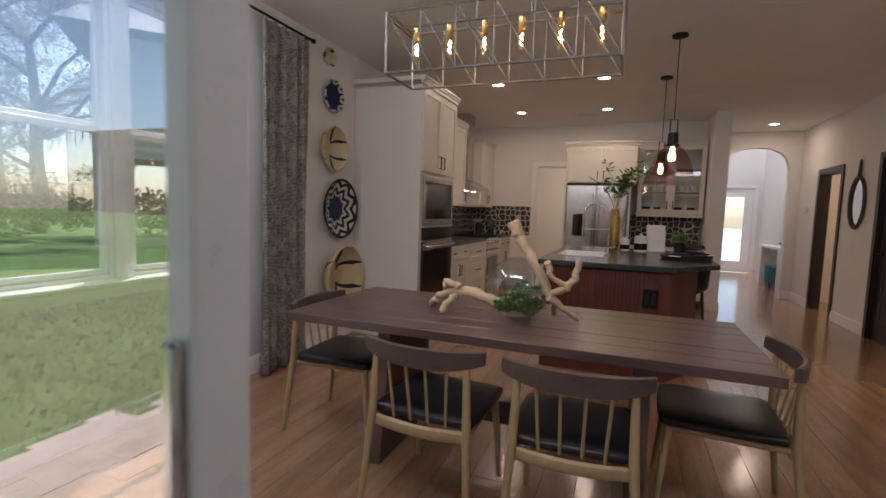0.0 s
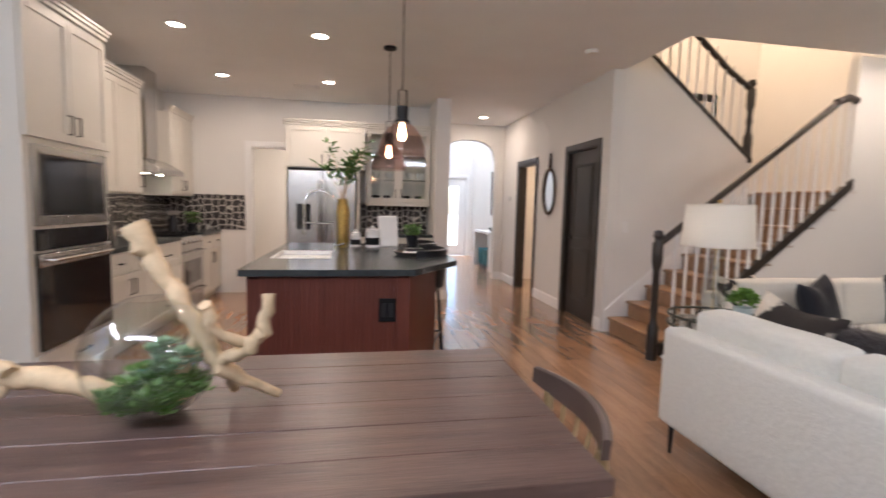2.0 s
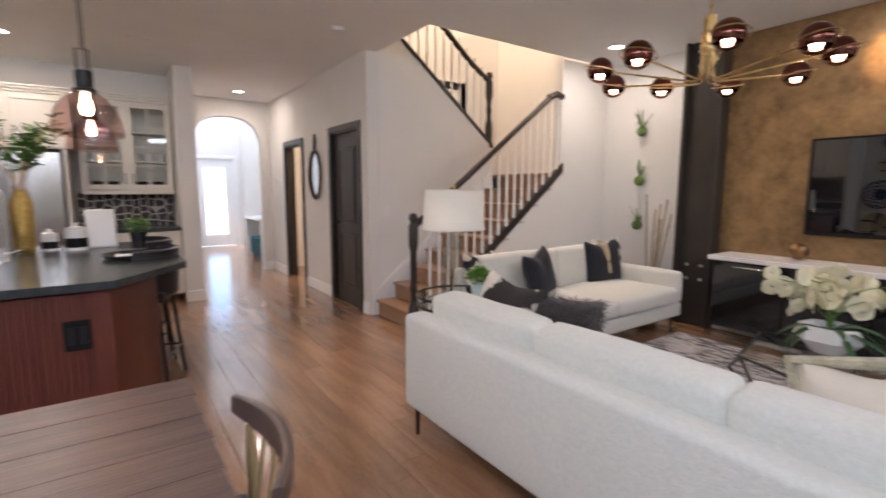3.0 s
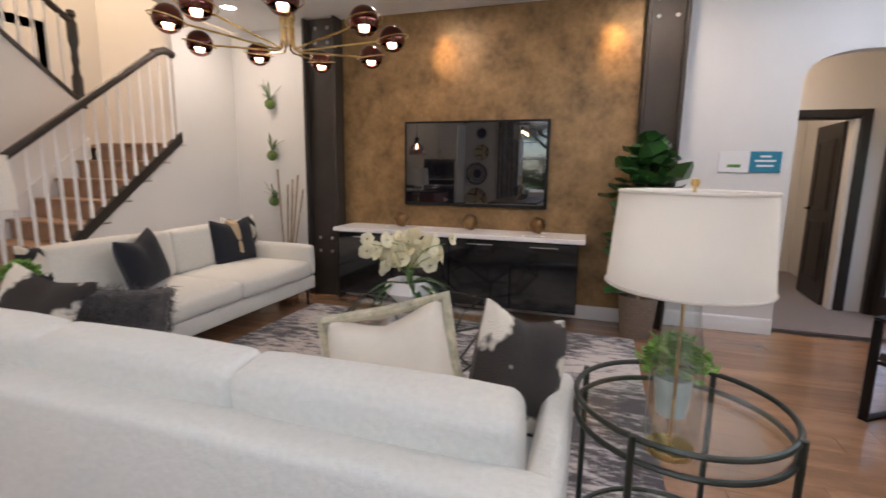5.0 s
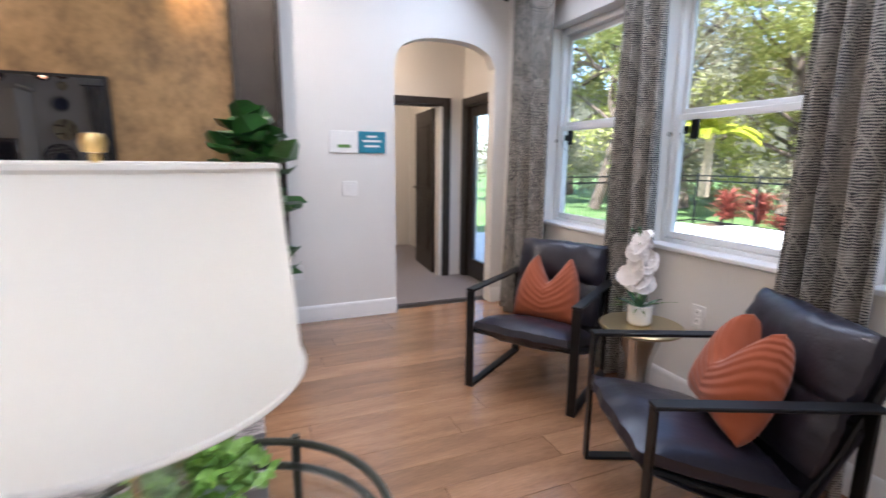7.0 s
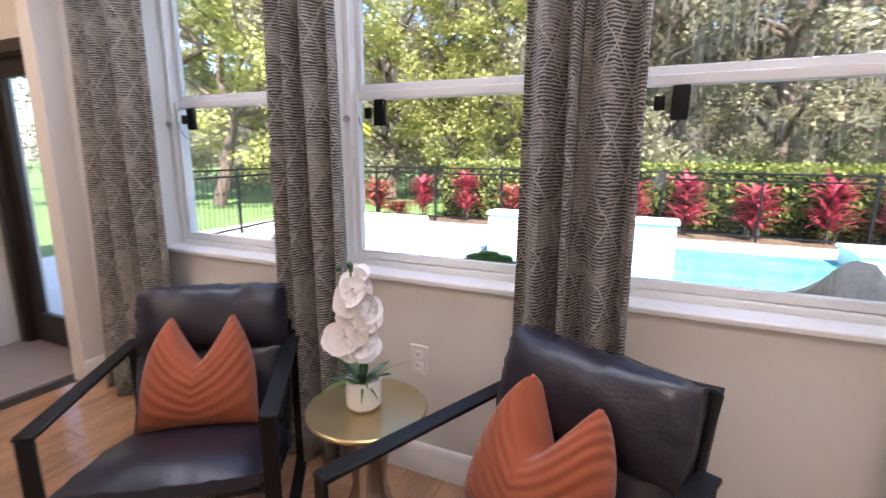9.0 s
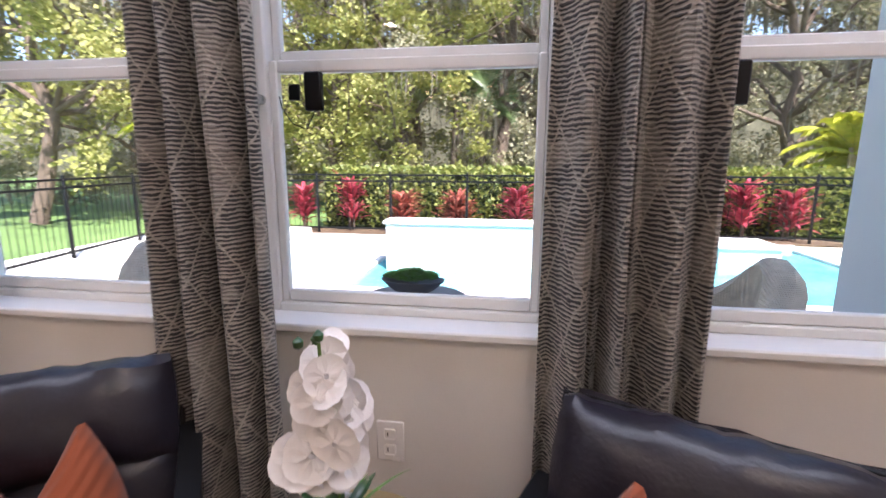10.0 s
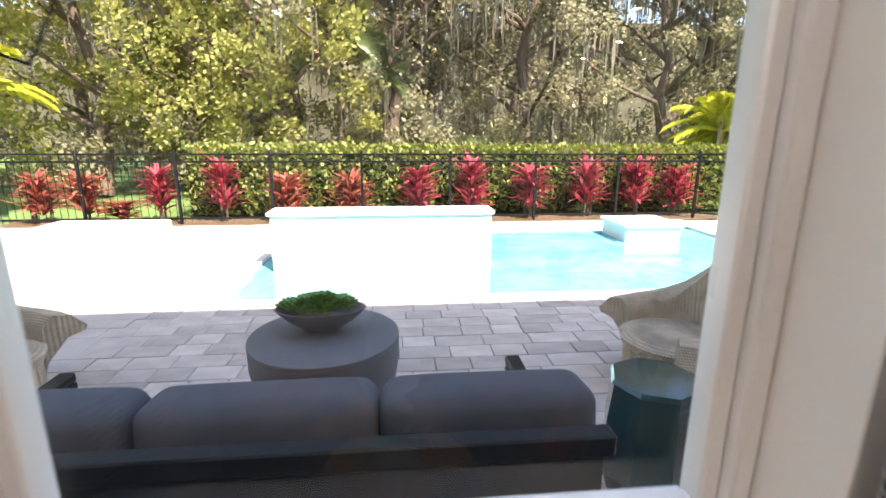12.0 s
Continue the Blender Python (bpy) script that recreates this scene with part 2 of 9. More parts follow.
M_CHROME = material("chrome", (0.75, 0.75, 0.75), 0.08, 1.0, vary=0.02, bump=0)
M_WHITE = material("white_enamel", (0.80, 0.79, 0.77), 0.25, vary=0.02, bump=0.02)
M_STUCCO = material("stucco", (0.62, 0.62, 0.62), 0.9, vary=0.05, scale=3, bump=0.5, fine=180)
M_CARPET = material("hall_carpet", (0.19, 0.165, 0.165), 0.95, vary=0.2, scale=30, bump=0.6, fine=300, sheen=0.3)

# ---- the house shell ----
CEIL = 2.81
LW, RW, GW, SW = -0.71, 4.577, 7.30, -0.37


def wall(name, axis, at, thick, a0, a1, z0, z1, holes=(), mat=None, label=""):
    """A wall across x or y at a plane, running a0 to a1, with rectangular holes (h0, h1, low, high)."""
    bm = bmesh.new()

    def put(p, q, lo, hi):
        if q - p > 1e-4 and hi - lo > 1e-4:
            t0, t1 = min(at, at + thick), max(at, at + thick)
            bx(bm, *((t0, t1, p, q) if axis == "x" else (p, q, t0, t1)), lo, hi)
    cur = a0
    for h0, h1, lo, hi in sorted(holes):
        put(cur, h0, z0, z1)
        put(h0, h1, z0, lo)
        put(h0, h1, hi, z1)
        cur = h1
    put(cur, a1, z0, z1)
    return setting(name, bm, mat or M_WALL, label)


def arch_fill(name, axis, at, thick, a0, a1, spring, top, hi):
    """The piece over an arched opening: flat above, a shallow curve below."""
    n, pts = 18, []
    for i in range(n + 1):
        u = 2 * i / n - 1
        pts.append((a0 + (a1 - a0) * i / n, spring + (top - spring) * (1 - abs(u) ** 2.6) ** (1 / 1.9)))
    bm = bmesh.new()
    for (p, zp), (q, zq) in zip(pts, pts[1:]):
        vs = []
        for t in (at, at + thick):
            for a, z in ((p, zp), (q, zq), (q, hi), (p, hi)):
                vs.append(bm.verts.new((t, a, z) if axis == "x" else (a, t, z)))
        for f in ((0, 1, 2, 3), (7, 6, 5, 4), (0, 4, 5, 1)):
            bm.faces.new([vs[k] for k in f])
    bmesh.ops.remove_doubles(bm, verts=bm.verts, dist=1e-5)
    return setting(name, bm, M_WALL)


WIN_LO, WIN_HI = 0.845, 2.28
LIVING_WINS = [(5.83, 6.66), (4.745, 5.575), (3.66, 4.49)]
wall("wall_west", "x", LW, -0.2, 1.65, 9.6, 0, CEIL, [(2.30, 4.06, 0.85, 2.52)])
wall("wall_dining_south", "y", 1.85, -0.2, LW, 3.0, 0, CEIL, [(0.45, 2.75, 0.0, 2.45)])
wall("wall_living_west", "x", 2.98, -0.2, SW - 0.2, 1.65, 0, CEIL)
wall("wall_south", "y", SW, -0.2, 2.98, GW + 0.12, 0, CEIL, [(a, b, WIN_LO, WIN_HI) for a, b in LIVING_WINS])
wall("wall_east", "x", GW, 0.12, SW, 8.1, 0, 5.3, [(-0.25, 0.66, 0, 2.29)])
arch_fill("wall_arch_east", "x", GW, 0.12, -0.25, 0.66, 2.09, 2.289, 2.292)
wall("wall_hall_right", "x", RW, 0.12, 7.05, 10.78, 0, CEIL, [(7.29, 8.05, 0, 2.05), (9.15, 9.9, 0, 2.02)])
wall("wall_kitchen_north", "y", 9.6, 0.12, LW - 0.2, 3.2, 0, CEIL, [(0.42, 1.06, 0, 2.12)])
wall("wall_kitchen_stub", "x", 3.0, 0.2, 8.9, 9.6, 0, CEIL)
wall("wall_hall_left", "x", 3.08, 0.12, 9.6, 10.78, 0, CEIL)
wall("wall_foyer_arch", "y", 10.78, 0.14, 3.0, 6.2, 0, 5.3, [(3.44, 4.42, 0, 2.54)])
arch_fill("wall_arch_foyer", "y", 10.78, 0.14, 3.44, 4.42, 2.18, 2.539, 2.542)
wall("wall_foyer_left", "x", 3.0, 0.12, 10.92, 15.0, 0, 5.3)
wall("wall_foyer_right", "x", 5.0, 0.12, 10.92, 15.0, 0, 5.3, [(11.6, 12.6, 1.6, 3.6)])
wall("wall_foyer_north", "y", 14.9, 0.12, 3.0, 5.1, 0, 5.3, [(3.95, 4.83, 0, 2.1)])
wall("wall_stair_side", "y", 6.10, 0.10, 6.50, GW, 0, CEIL)
wall("wall_stair_back", "y", 8.1, 0.12, RW + 0.12, GW + 0.12, 0, 5.3)
wall("wall_stair_upper_left", "x", RW, 0.12, 5.95, 8.1, CEIL + 0.15, 5.3)
setting("ceiling", box(LW - 0.2, RW + 0.12, 1.65, 10.8, CEIL, CEIL + 0.15), M_CEIL)
b = bmesh.new()
bx(b, RW + 0.12, GW + 0.12, SW - 0.2, 6.05, CEIL, CEIL + 0.15)
bx(b, 2.78, RW + 0.12, SW - 0.2, 1.65, CEIL, CEIL + 0.15)
setting("ceiling_living", b, M_CEIL)
setting("ceiling_upper", box(2.9, GW + 0.12, 5.95, 15.1, 5.3, 5.45), M_CEIL)
b = box(LW - 0.2, GW + 0.2, 1.65, 15.1, -0.14, -0.012)
bx(b, 2.78, GW + 0.2, SW - 0.2, 1.65, -0.14, -0.012)
setting("subfloor", b, M_DARK)
# room beyond the hall's open door, vestibule beyond the living room's arch
wall("wall_den_back", "x", 6.6, 0.1, 8.1, 10.9, 0, CEIL)
setting("ceiling_den", box(RW + 0.12, 6.7, 8.1, 10.78, CEIL, CEIL + 0.1), M_CEIL)
wall("wall_vestibule_east", "x", 8.40, 0.12, -0.6, 1.6, 0, CEIL, [(-0.17, 0.56, 0, 1.90)])
wall("wall_vestibule_south", "y", -0.45, -0.15, GW + 0.12, 8.4, 0, CEIL, [(7.62, 8.32, 0, 1.90)])
wall("wall_vestibule_north", "y", 1.5, 0.1, GW + 0.12, 8.4, 0, CEIL)
setting("ceiling_vestibule", box(GW + 0.12, 10.7, -0.6, 1.6, CEIL - 0.1, CEIL), M_CEIL)
wall("wall_bath_back", "x", 10.5, 0.1, -0.6, 1.6, 0, CEIL)
wall("wall_bath_south", "y", -0.6, 0.1, 8.52, 10.5, 0, CEIL)
wall("wall_bath_north", "y", 1.5, 0.1, 8.52, 10.5, 0, CEIL)
setting("floor_vestibule", box(GW + 0.2, 10.6, -0.6, 1.6, -0.1, 0.004), M_CARPET)
# pantry passage beyond the kitchen
wall("wall_pantry_back", "y", 12.0, 0.1, LW, 3.0, 0, CEIL)
wall("wall_pantry_left", "x", -0.2, 0.1, 9.72, 12.0, 0, CEIL)
setting("ceiling_pantry", box(-0.2, 3.0, 9.72, 12.1, CEIL, CEIL + 0.1), M_CEIL)
# upper storey and its roof: unseen mass closing the house above and shading the patio
setting("upper_storey", box(LW - 0.2, 10.7, SW - 0.2, 15.2, 5.5, 6.1), M_STUCCO)
b = bmesh.new()
bx(b, LW - 0.2, 10.7, SW - 0.2, SW - 0.05, CEIL + 0.16, 5.5)
bx(b, LW - 0.2, LW - 0.05, SW, 15.2, CEIL + 0.16, 5.5)
setting("upper_walls", b, M_STUCCO)

# ---- windows, doors, curtains, trim ----
def window(name, axis, at, out, a0, a1, lo, hi, label, rail=None):
    """A white single-hung window in an opening: at is the room face of the wall, out the way to the yard along the other axis."""
    w = new(name)
    tagged(w, label, kind="structure")
    rail = rail or (lo + hi) / 2

    def put(nm, p, q, d0, d1, z0, z1, mat=M_VINYL, bev=0.004, parent=None):
        e0, e1 = sorted((at + out * d0, at + out * d1))
        return part(nm, box(*((e0, e1, p, q) if axis == "x" else (p, q, e0, e1)), z0, z1, bev), mat, parent or w)
    put("window_frame", a0, a0 + 0.028, 0.10, 0.19, lo, hi)
    put("window_frame", a1 - 0.028, a1, 0.10, 0.19, lo, hi)
    put("window_frame", a0 + 0.028, a1 - 0.028, 0.10, 0.19, hi - 0.05, hi)
    put("window_frame", a0 + 0.028, a1 - 0.028, 0.10, 0.19, lo, lo + 0.028)
    b0, b1 = a0 + 0.029, a1 - 0.029
    for k, (z0, z1, d) in enumerate(((lo + 0.029, rail, 0.115), (rail, hi - 0.051, 0.145))):
        put("sash", b0, b0 + 0.024, d, d + 0.028, z0, z1)
        put("sash", b1 - 0.024, b1, d, d + 0.028, z0, z1)
        put("sash", b0 + 0.024, b1 - 0.024, d, d + 0.028, z0, z0 + (0.035 if k == 0 else 0.03))
        put("sash", b0 + 0.024, b1 - 0.024, d, d + 0.028, z1 - 0.035, z1)
        pane = put("pane", b0 + 0.024, b1 - 0.024, d + 0.011, d + 0.015, z0 + 0.03, z1 - 0.035, M_GLASS, 0)
        pane.visible_shadow = False
    put("window_sill", a0 + 0.002, a1 - 0.002, -0.02, 0.10, lo - 0.02, lo + 0.004, M_TRIM, 0.005)
    return w


for k, (a, b_) in enumerate(LIVING_WINS):
    window("window_%d" % (k + 1), "y", SW, -1, a, b_, WIN_LO, WIN_HI, "white vinyl single-hung window over the pool deck", 1.572)
window("window_4", "x", LW, -1, 2.30, 3.13, 0.85, 2.52, "white vinyl single-hung window towards the neighbour", 1.70)
window("window_5", "x", LW, -1, 3.22, 4.06, 0.85, 2.52, "white vinyl single-hung window towards the neighbour", 1.70)
setting("window_mullion", box(LW - 0.19, LW - 0.09, 3.131, 3.219, 0.85, 2.52, 0.004), M_VINYL)

M_LOWE = glass("coated_glass", (0.98, 1.0, 1.0), 0.0, 0.32)
# glazed sliding door to the lanai: the fixed leaf ends where one walks in
sd = tagged(new("door_patio"), "white-framed sliding glass patio door standing open", kind="structure")
for x0, x1, y0, y1, z0, z1 in ((0.46, 0.53, 1.69, 1.78, 0.02, 2.43), (1.425, 1.47, 1.69, 1.78, 0.02, 2.43), (0.53, 1.425, 1.70, 1.77, 0.02, 0.10), (0.53, 1.425, 1.70, 1.77, 2.35, 2.43)):
    part("door_stile", box(x0, x1, y0, y1, z0, z1, 0.006), M_VINYL, sd)
part("door_pane", box(0.53, 1.425, 1.732, 1.742, 0.10, 2.35), M_LOWE, sd).visible_shadow = False
part("door_track", box(0.45, 2.75, 1.66, 1.84, -0.01, 0.018, 0.004), M_STEEL, sd)
part("door_lock", box(1.435, 1.46, 1.672, 1.69, 0.95, 1.15, 0.006), M_STEEL, sd)
part("door_stile", box(2.67, 2.74, 1.69, 1.78, 0.02, 2.43, 0.006), M_VINYL, sd)


def cloth_material(name):
    """Woven curtain: rows of dark dashes broken by a pale diamond lattice, laid out along the cloth."""
    mt = bpy.data.materials.new(name)
    mt.use_nodes = True
    nt = mt.node_tree
    bs = nt.nodes["Principled BSDF"]
    uv = nt.nodes.new("ShaderNodeUVMap")
    sp = nt.nodes.new("ShaderNodeSeparateXYZ")
    nt.links.new(uv.outputs[0], sp.inputs[0])
    nz = nt.nodes.new("ShaderNodeTexNoise")
    nz.inputs["Scale"].default_value, nz.inputs["Detail"].default_value = 34, 3
    nt.links.new(uv.outputs[0], nz.inputs["Vector"])
    nz2 = nt.nodes.new("ShaderNodeTexNoise")
    nz2.inputs["Scale"].default_value = 5
    nt.links.new(uv.outputs[0], nz2.inputs["Vector"])

    def mth(op, a, b=None, c=None):
        n = nt.nodes.new("ShaderNodeMath")
        n.operation = op
        for i, v in enumerate((a, b, c)):
            if v is None:
                continue
            if isinstance(v, (int, float)):
                n.inputs[i].default_value = v
            else:
                nt.links.new(v, n.inputs[i])
        return n.outputs[0]
    u, v = sp.outputs[0], sp.outputs[1]
    wob = mth("MULTIPLY", mth("SUBTRACT", nz.outputs[0], 0.5), 0.016)
    vv = mth("ADD", v, wob)
    dash = mth("SINE", mth("MULTIPLY", vv, 2 * math.pi / 0.0108))
    du, dv = mth("DIVIDE", mth("ADD", u, wob), 0.15), mth("DIVIDE", v, 0.25)
    p = mth("ABSOLUTE", mth("SUBTRACT", mth("FRACT", mth("ADD", du, dv)), 0.5))
    q = mth("ABSOLUTE", mth("SUBTRACT", mth("FRACT", mth("SUBTRACT", du, dv)), 0.5))
    lattice = mth("GREATER_THAN", mth("MINIMUM", p, q), 0.019)
    brk = mth("GREATER_THAN", nz2.outputs[0], 0.44)
    thr = mth("GREATER_THAN", mth("ADD", dash, mth("MULTIPLY", mth("SUBTRACT", nz.outputs[0], 0.5), 3.0)), -0.15)
    f = mth("MULTIPLY", mth("MULTIPLY", thr, lattice), mth("ADD", mth("MULTIPLY", brk, 0.4), 0.6))
    mx = nt.nodes.new("ShaderNodeMix")
    mx.data_type = "RGBA"
    mx.inputs[6].default_value, mx.inputs[7].default_value = (0.43, 0.40, 0.345, 1), (0.055, 0.055, 0.056, 1)
    nt.links.new(f, mx.inputs[0])
    nt.links.new(mx.outputs[2], bs.inputs["Base Color"])
    bs.inputs["Roughness"].default_value = 0.9
    bs.inputs["Sheen Weight"].default_value = 0.2
    bp = nt.nodes.new("ShaderNodeBump")
    bp.inputs["Strength"].default_value, bp.inputs["Distance"].default_value = 0.35, 0.004
    nt.links.new(dash, bp.inputs["Height"])
    nt.links.new(bp.outputs[0], bs.inputs["Normal"])
    tl, ad = nt.nodes.new("ShaderNodeBsdfTranslucent"), nt.nodes.new("ShaderNodeMixShader")
    nt.links.new(mx.outputs[2], tl.inputs[0])
    ad.inputs[0].default_value = 0.22
    nt.links.new(bs.outputs[0], ad.inputs[1])
    nt.links.new(tl.outputs[0], ad.inputs[2])
    nt.links.new(ad.outputs[0], nt.nodes["Material Output"].inputs[0])
    return mt


M_CURTAIN = cloth_material("woven_curtain")


def curtain(axis, at, a0, a1, top, folds, depth, label, seed):
    """A hanging panel with soft pleats, wider at the hem, a little cloth thickness."""
    rnd = random.Random(seed)
    n, rows = folds * 12, 22
    ph = [rnd.uniform(-0.5, 0.5) for _ in range(folds + 2)]
    am = [rnd.uniform(0.6, 1.2) for _ in range(folds + 2)]
    bm = bmesh.new()
    uvl = bm.loops.layers.uv.new("UVMap")
    lay, us = {}, {}
    mid = (a0 + a1) / 2
    for j in range(rows + 1):
        h = j / rows
        z = 0.012 + (top - 0.012) * h
        arc, last = 0.0, None
        for i in range(n + 1):
            s = i / n
            k = s * folds
            f0 = int(min(k, folds - 1))
            w = 2 * math.pi * (k + ph[f0] * 0.25 * math.sin(math.pi * (k - f0)) + 0.12 * math.sin(h * 3 + f0))
            d = depth * am[f0] * (0.55 + 0.45 * (1 - h)) * math.sin(w) + 0.012 * math.sin(s * 5 + h * 2.5 + seed)
            a = mid + (a0 + (a1 - a0) * s - mid) * (0.94 + 0.10 * (1 - h)) + 0.012 * math.cos(w * 0.5 + h)
            co = Vector((at + d, a, z)) if axis == "x" else Vector((a, at + d, z))
            lay[i, j] = bm.verts.new(co)
            if last is not None:
                arc += (co - last).length
            last = co
            us[i, j] = arc
    for j in range(rows):
        for i in range(n):
            f = bm.faces.new((lay[i, j], lay[i + 1, j], lay[i + 1, j + 1], lay[i, j + 1]))
            for lp, key in zip(f.loops, ((i, j), (i + 1, j), (i + 1, j + 1), (i, j + 1))):
                lp[uvl].uv = (us[key], lay[key].co.z)
    ob = new("curtain", finish("curtain", bm, M_CURTAIN))
    md = ob.modifiers.new("cloth", "SOLIDIFY")
    md.thickness = 0.004
    return tagged(ob, label, "curtain", "patterned curtains")


CL = "grey and cream woven curtain panel with diamond lattice"
curtain("y", SW + 0.10, 6.47, 7.08, 2.60, 4, 0.055, CL + " beside the arch", 3)
curtain("y", SW + 0.10, 5.44, 5.82, 2.60, 4, 0.062, CL + " between windows", 4)
curtain("y", SW + 0.10, 4.41, 4.77, 2.60, 4, 0.062, CL + " between windows", 5)
curtain("y", SW + 0.10, 3.34, 3.70, 2.60, 4, 0.055, CL + " in the corner", 6)
curtain("x", LW + 0.10, 4.06, 4.62, 2.66, 5, 0.055, CL, 7)
curtain("x", LW + 0.10, 1.92, 2.34, 2.66, 4, 0.055, CL, 8)


def rod(axis, at, wall_at, a0, a1, z):
    t = thing("curtain_rod", pose(0, 0, 0), "thin dark metal curtain rod over the windows", "curtain rod")
    f = (lambda a: (at, a, z)) if axis == "x" else (lambda a: (a, at, z))
    part("pole", tube(bmesh.new(), (f(a0), f(a1)), 0.011, 10), M_BLACK, t)
    for e in (a0, a1):
        part("finial", lathe(bmesh.new(), ((0, -0.02), (0.018, -0.015), (0.022, 0), (0.018, 0.015), (0, 0.02)), 12, f(e)), M_BLACK, t)
    for e in (a0 + 0.06, (a0 + a1) / 2, a1 - 0.06):
        g = (wall_at, e, z) if axis == "x" else (e, wall_at, z)
        part("bracket", tube(bmesh.new(), (g, f(e)), 0.008, 8), M_BLACK, t)


rod("y", SW + 0.10, SW, 3.08, 7.18, 2.62)
rod("x", LW + 0.10, LW, 1.92, 4.68, 2.68)


def baseboard(axis, at, face, a0, a1, h=0.135):
    """A white moulded skirting board; face is the way it looks."""
    pr = [(0, 0), (0.016, 0), (0.016, h - 0.045), (0.013, h - 0.035), (0.015, h - 0.02), (0.008, h - 0.006), (0.004, h), (0, h)]
    bm = bmesh.new()
    rings = []
    for a in (a0, a1):
        rings.append([bm.verts.new((at + face * d, a, z + 0.001) if axis == "x" else (a, at + face * d, z + 0.001)) for d, z in pr])
    for i in range(len(pr) - 1):
        bm.faces.new((rings[0][i], rings[0][i + 1], rings[1][i + 1], rings[1][i]))
    bm.faces.new(rings[0]), bm.faces.new(rings[1][::-1])
    setting("baseboard", bm, M_TRIM)


for args in (("x", LW, 1, 1.85, 5.49), ("y", SW, 1, 2.98, 7.28), ("x", GW, -1, SW, -0.25), ("x", GW, -1, 0.66, 1.53), ("x", GW, -1, 5.03, 6.10),
             ("x", RW, -1, 8.12, 9.08), ("x", RW, -1, 9.97, 10.78), ("x", RW, -1, 7.07, 7.21), ("y", 10.78, -1, 4.42, 4.577), ("y", 10.78, -1, 3.2, 3.44), ("y", 8.9, -1, 3.0, 3.2), ("x", 3.2, 1, 8.9, 10.78),
             ("y", 6.10, -1, 6.0, 7.28), ("y", 14.9, -1, 3.1, 3.88), ("x", 5.0, -1, 10.95, 14.9), ("x", 8.40, -1, 0.68, 1.5)):
    baseboard(*args)


def casing(axis, at, face, a0, a1, hi, mat, w=0.075, name="door_casing"):
    """Flat boards round a doorway, standing proud of the wall."""
    bm = bmesh.new()
    for p, q, z0, z1 in ((a0 - w, a0, 0, hi + w), (a1, a1 + w, 0, hi + w), (a0, a1, hi, hi + w)):
        e0, e1 = sorted((at + face * 0.003, at + face * 0.02))
        bx(bm, *((e0, e1, p, q) if axis == "x" else (p, q, e0, e1)), z0 + 0.001, z1, 0.004)
    # lining of the opening
    for p, q, z0, z1 in ((a0 - 0.004, a0 + 0.016, 0, hi), (a1 - 0.016, a1 + 0.004, 0, hi), (a0 + 0.016, a1 - 0.016, hi - 0.016, hi + 0.004)):
        e0, e1 = sorted((at + face * 0.003, at - face * 0.125))
        bx(bm, *((e0, e1, p, q) if axis == "x" else (p, q, e0, e1)), z0 + 0.001, z1)
    return setting(name, bm, mat)


casing("x", RW, -1, 7.29, 8.05, 2.05, M_DARK, name="door_casing_1")
casing("x", RW, -1, 9.15, 9.9, 2.02, M_DARK, name="door_casing_2")
casing("x", 8.40, -1, -0.22, 0.56, 1.90, M_DARK, name="door_casing_3")
casing("y", -0.45, 1, 7.62, 8.32, 1.90, M_DARK, name="door_casing_4")
casing("y", 9.6, -1, 0.42, 1.06, 2.12, M_TRIM, name="door_casing_5")


def panel_door(name, at, w, h, label, mat=M_DARK, arched=False, lever=True, hinge=1):
    """A panelled leaf in its local xz plane, with a lever handle."""
    d = new(name)
    d.matrix_basis = at
    tagged(d, label, kind="structure")
    part("leaf", box(0, w, -0.018, 0.018, 0.008, h, 0.003), mat, d)
    for z0, z1 in ((0.22, 0.86), (0.98, h - 0.16)):
        for s in (-1, 1):
            bm = bmesh.new()
            y = s * 0.019
            x0, x1 = 0.13, w - 0.13
            for p, q, r, t in ((x0, x1, z0, z0 + 0.025), (x0, x1, z1 - 0.025, z1), (x0, x0 + 0.025, z0 + 0.025, z1 - 0.025), (x1 - 0.025, x1, z0 + 0.025, z1 - 0.025)):
                bx(bm, p, q, min(y, y + s * 0.008), max(y, y + s * 0.008), r, t, 0.003)
            bx(bm, x0 + 0.05, x1 - 0.05, min(y, y + s * 0.005), max(y, y + s * 0.005), z0 + 0.05, z1 - 0.05, 0.002)
            part("panel", bm, mat, d)
    if lever:
        for s in (-1, 1):
            bm = lathe(bmesh.new(), ((0, 0), (0.027, 0), (0.027, 0.006), (0.01, 0.01), (0.01, 0.045), (0, 0.045)), 14)
            bmesh.ops.transform(bm, matrix=pose(0, 0, 0, 90 * s, 0, 0), verts=bm.verts)
            tube(bm, ((0, -s * 0.045, 0), (hinge * 0.05, -s * 0.048, 0), (hinge * 0.115, -s * 0.045, 0)), 0.009, 8)
            part("door_handle", bm, M_BLACK, d, at=pose(w - 0.07 if hinge < 0 else 0.07, -s * 0.019, 0.98))
    return d


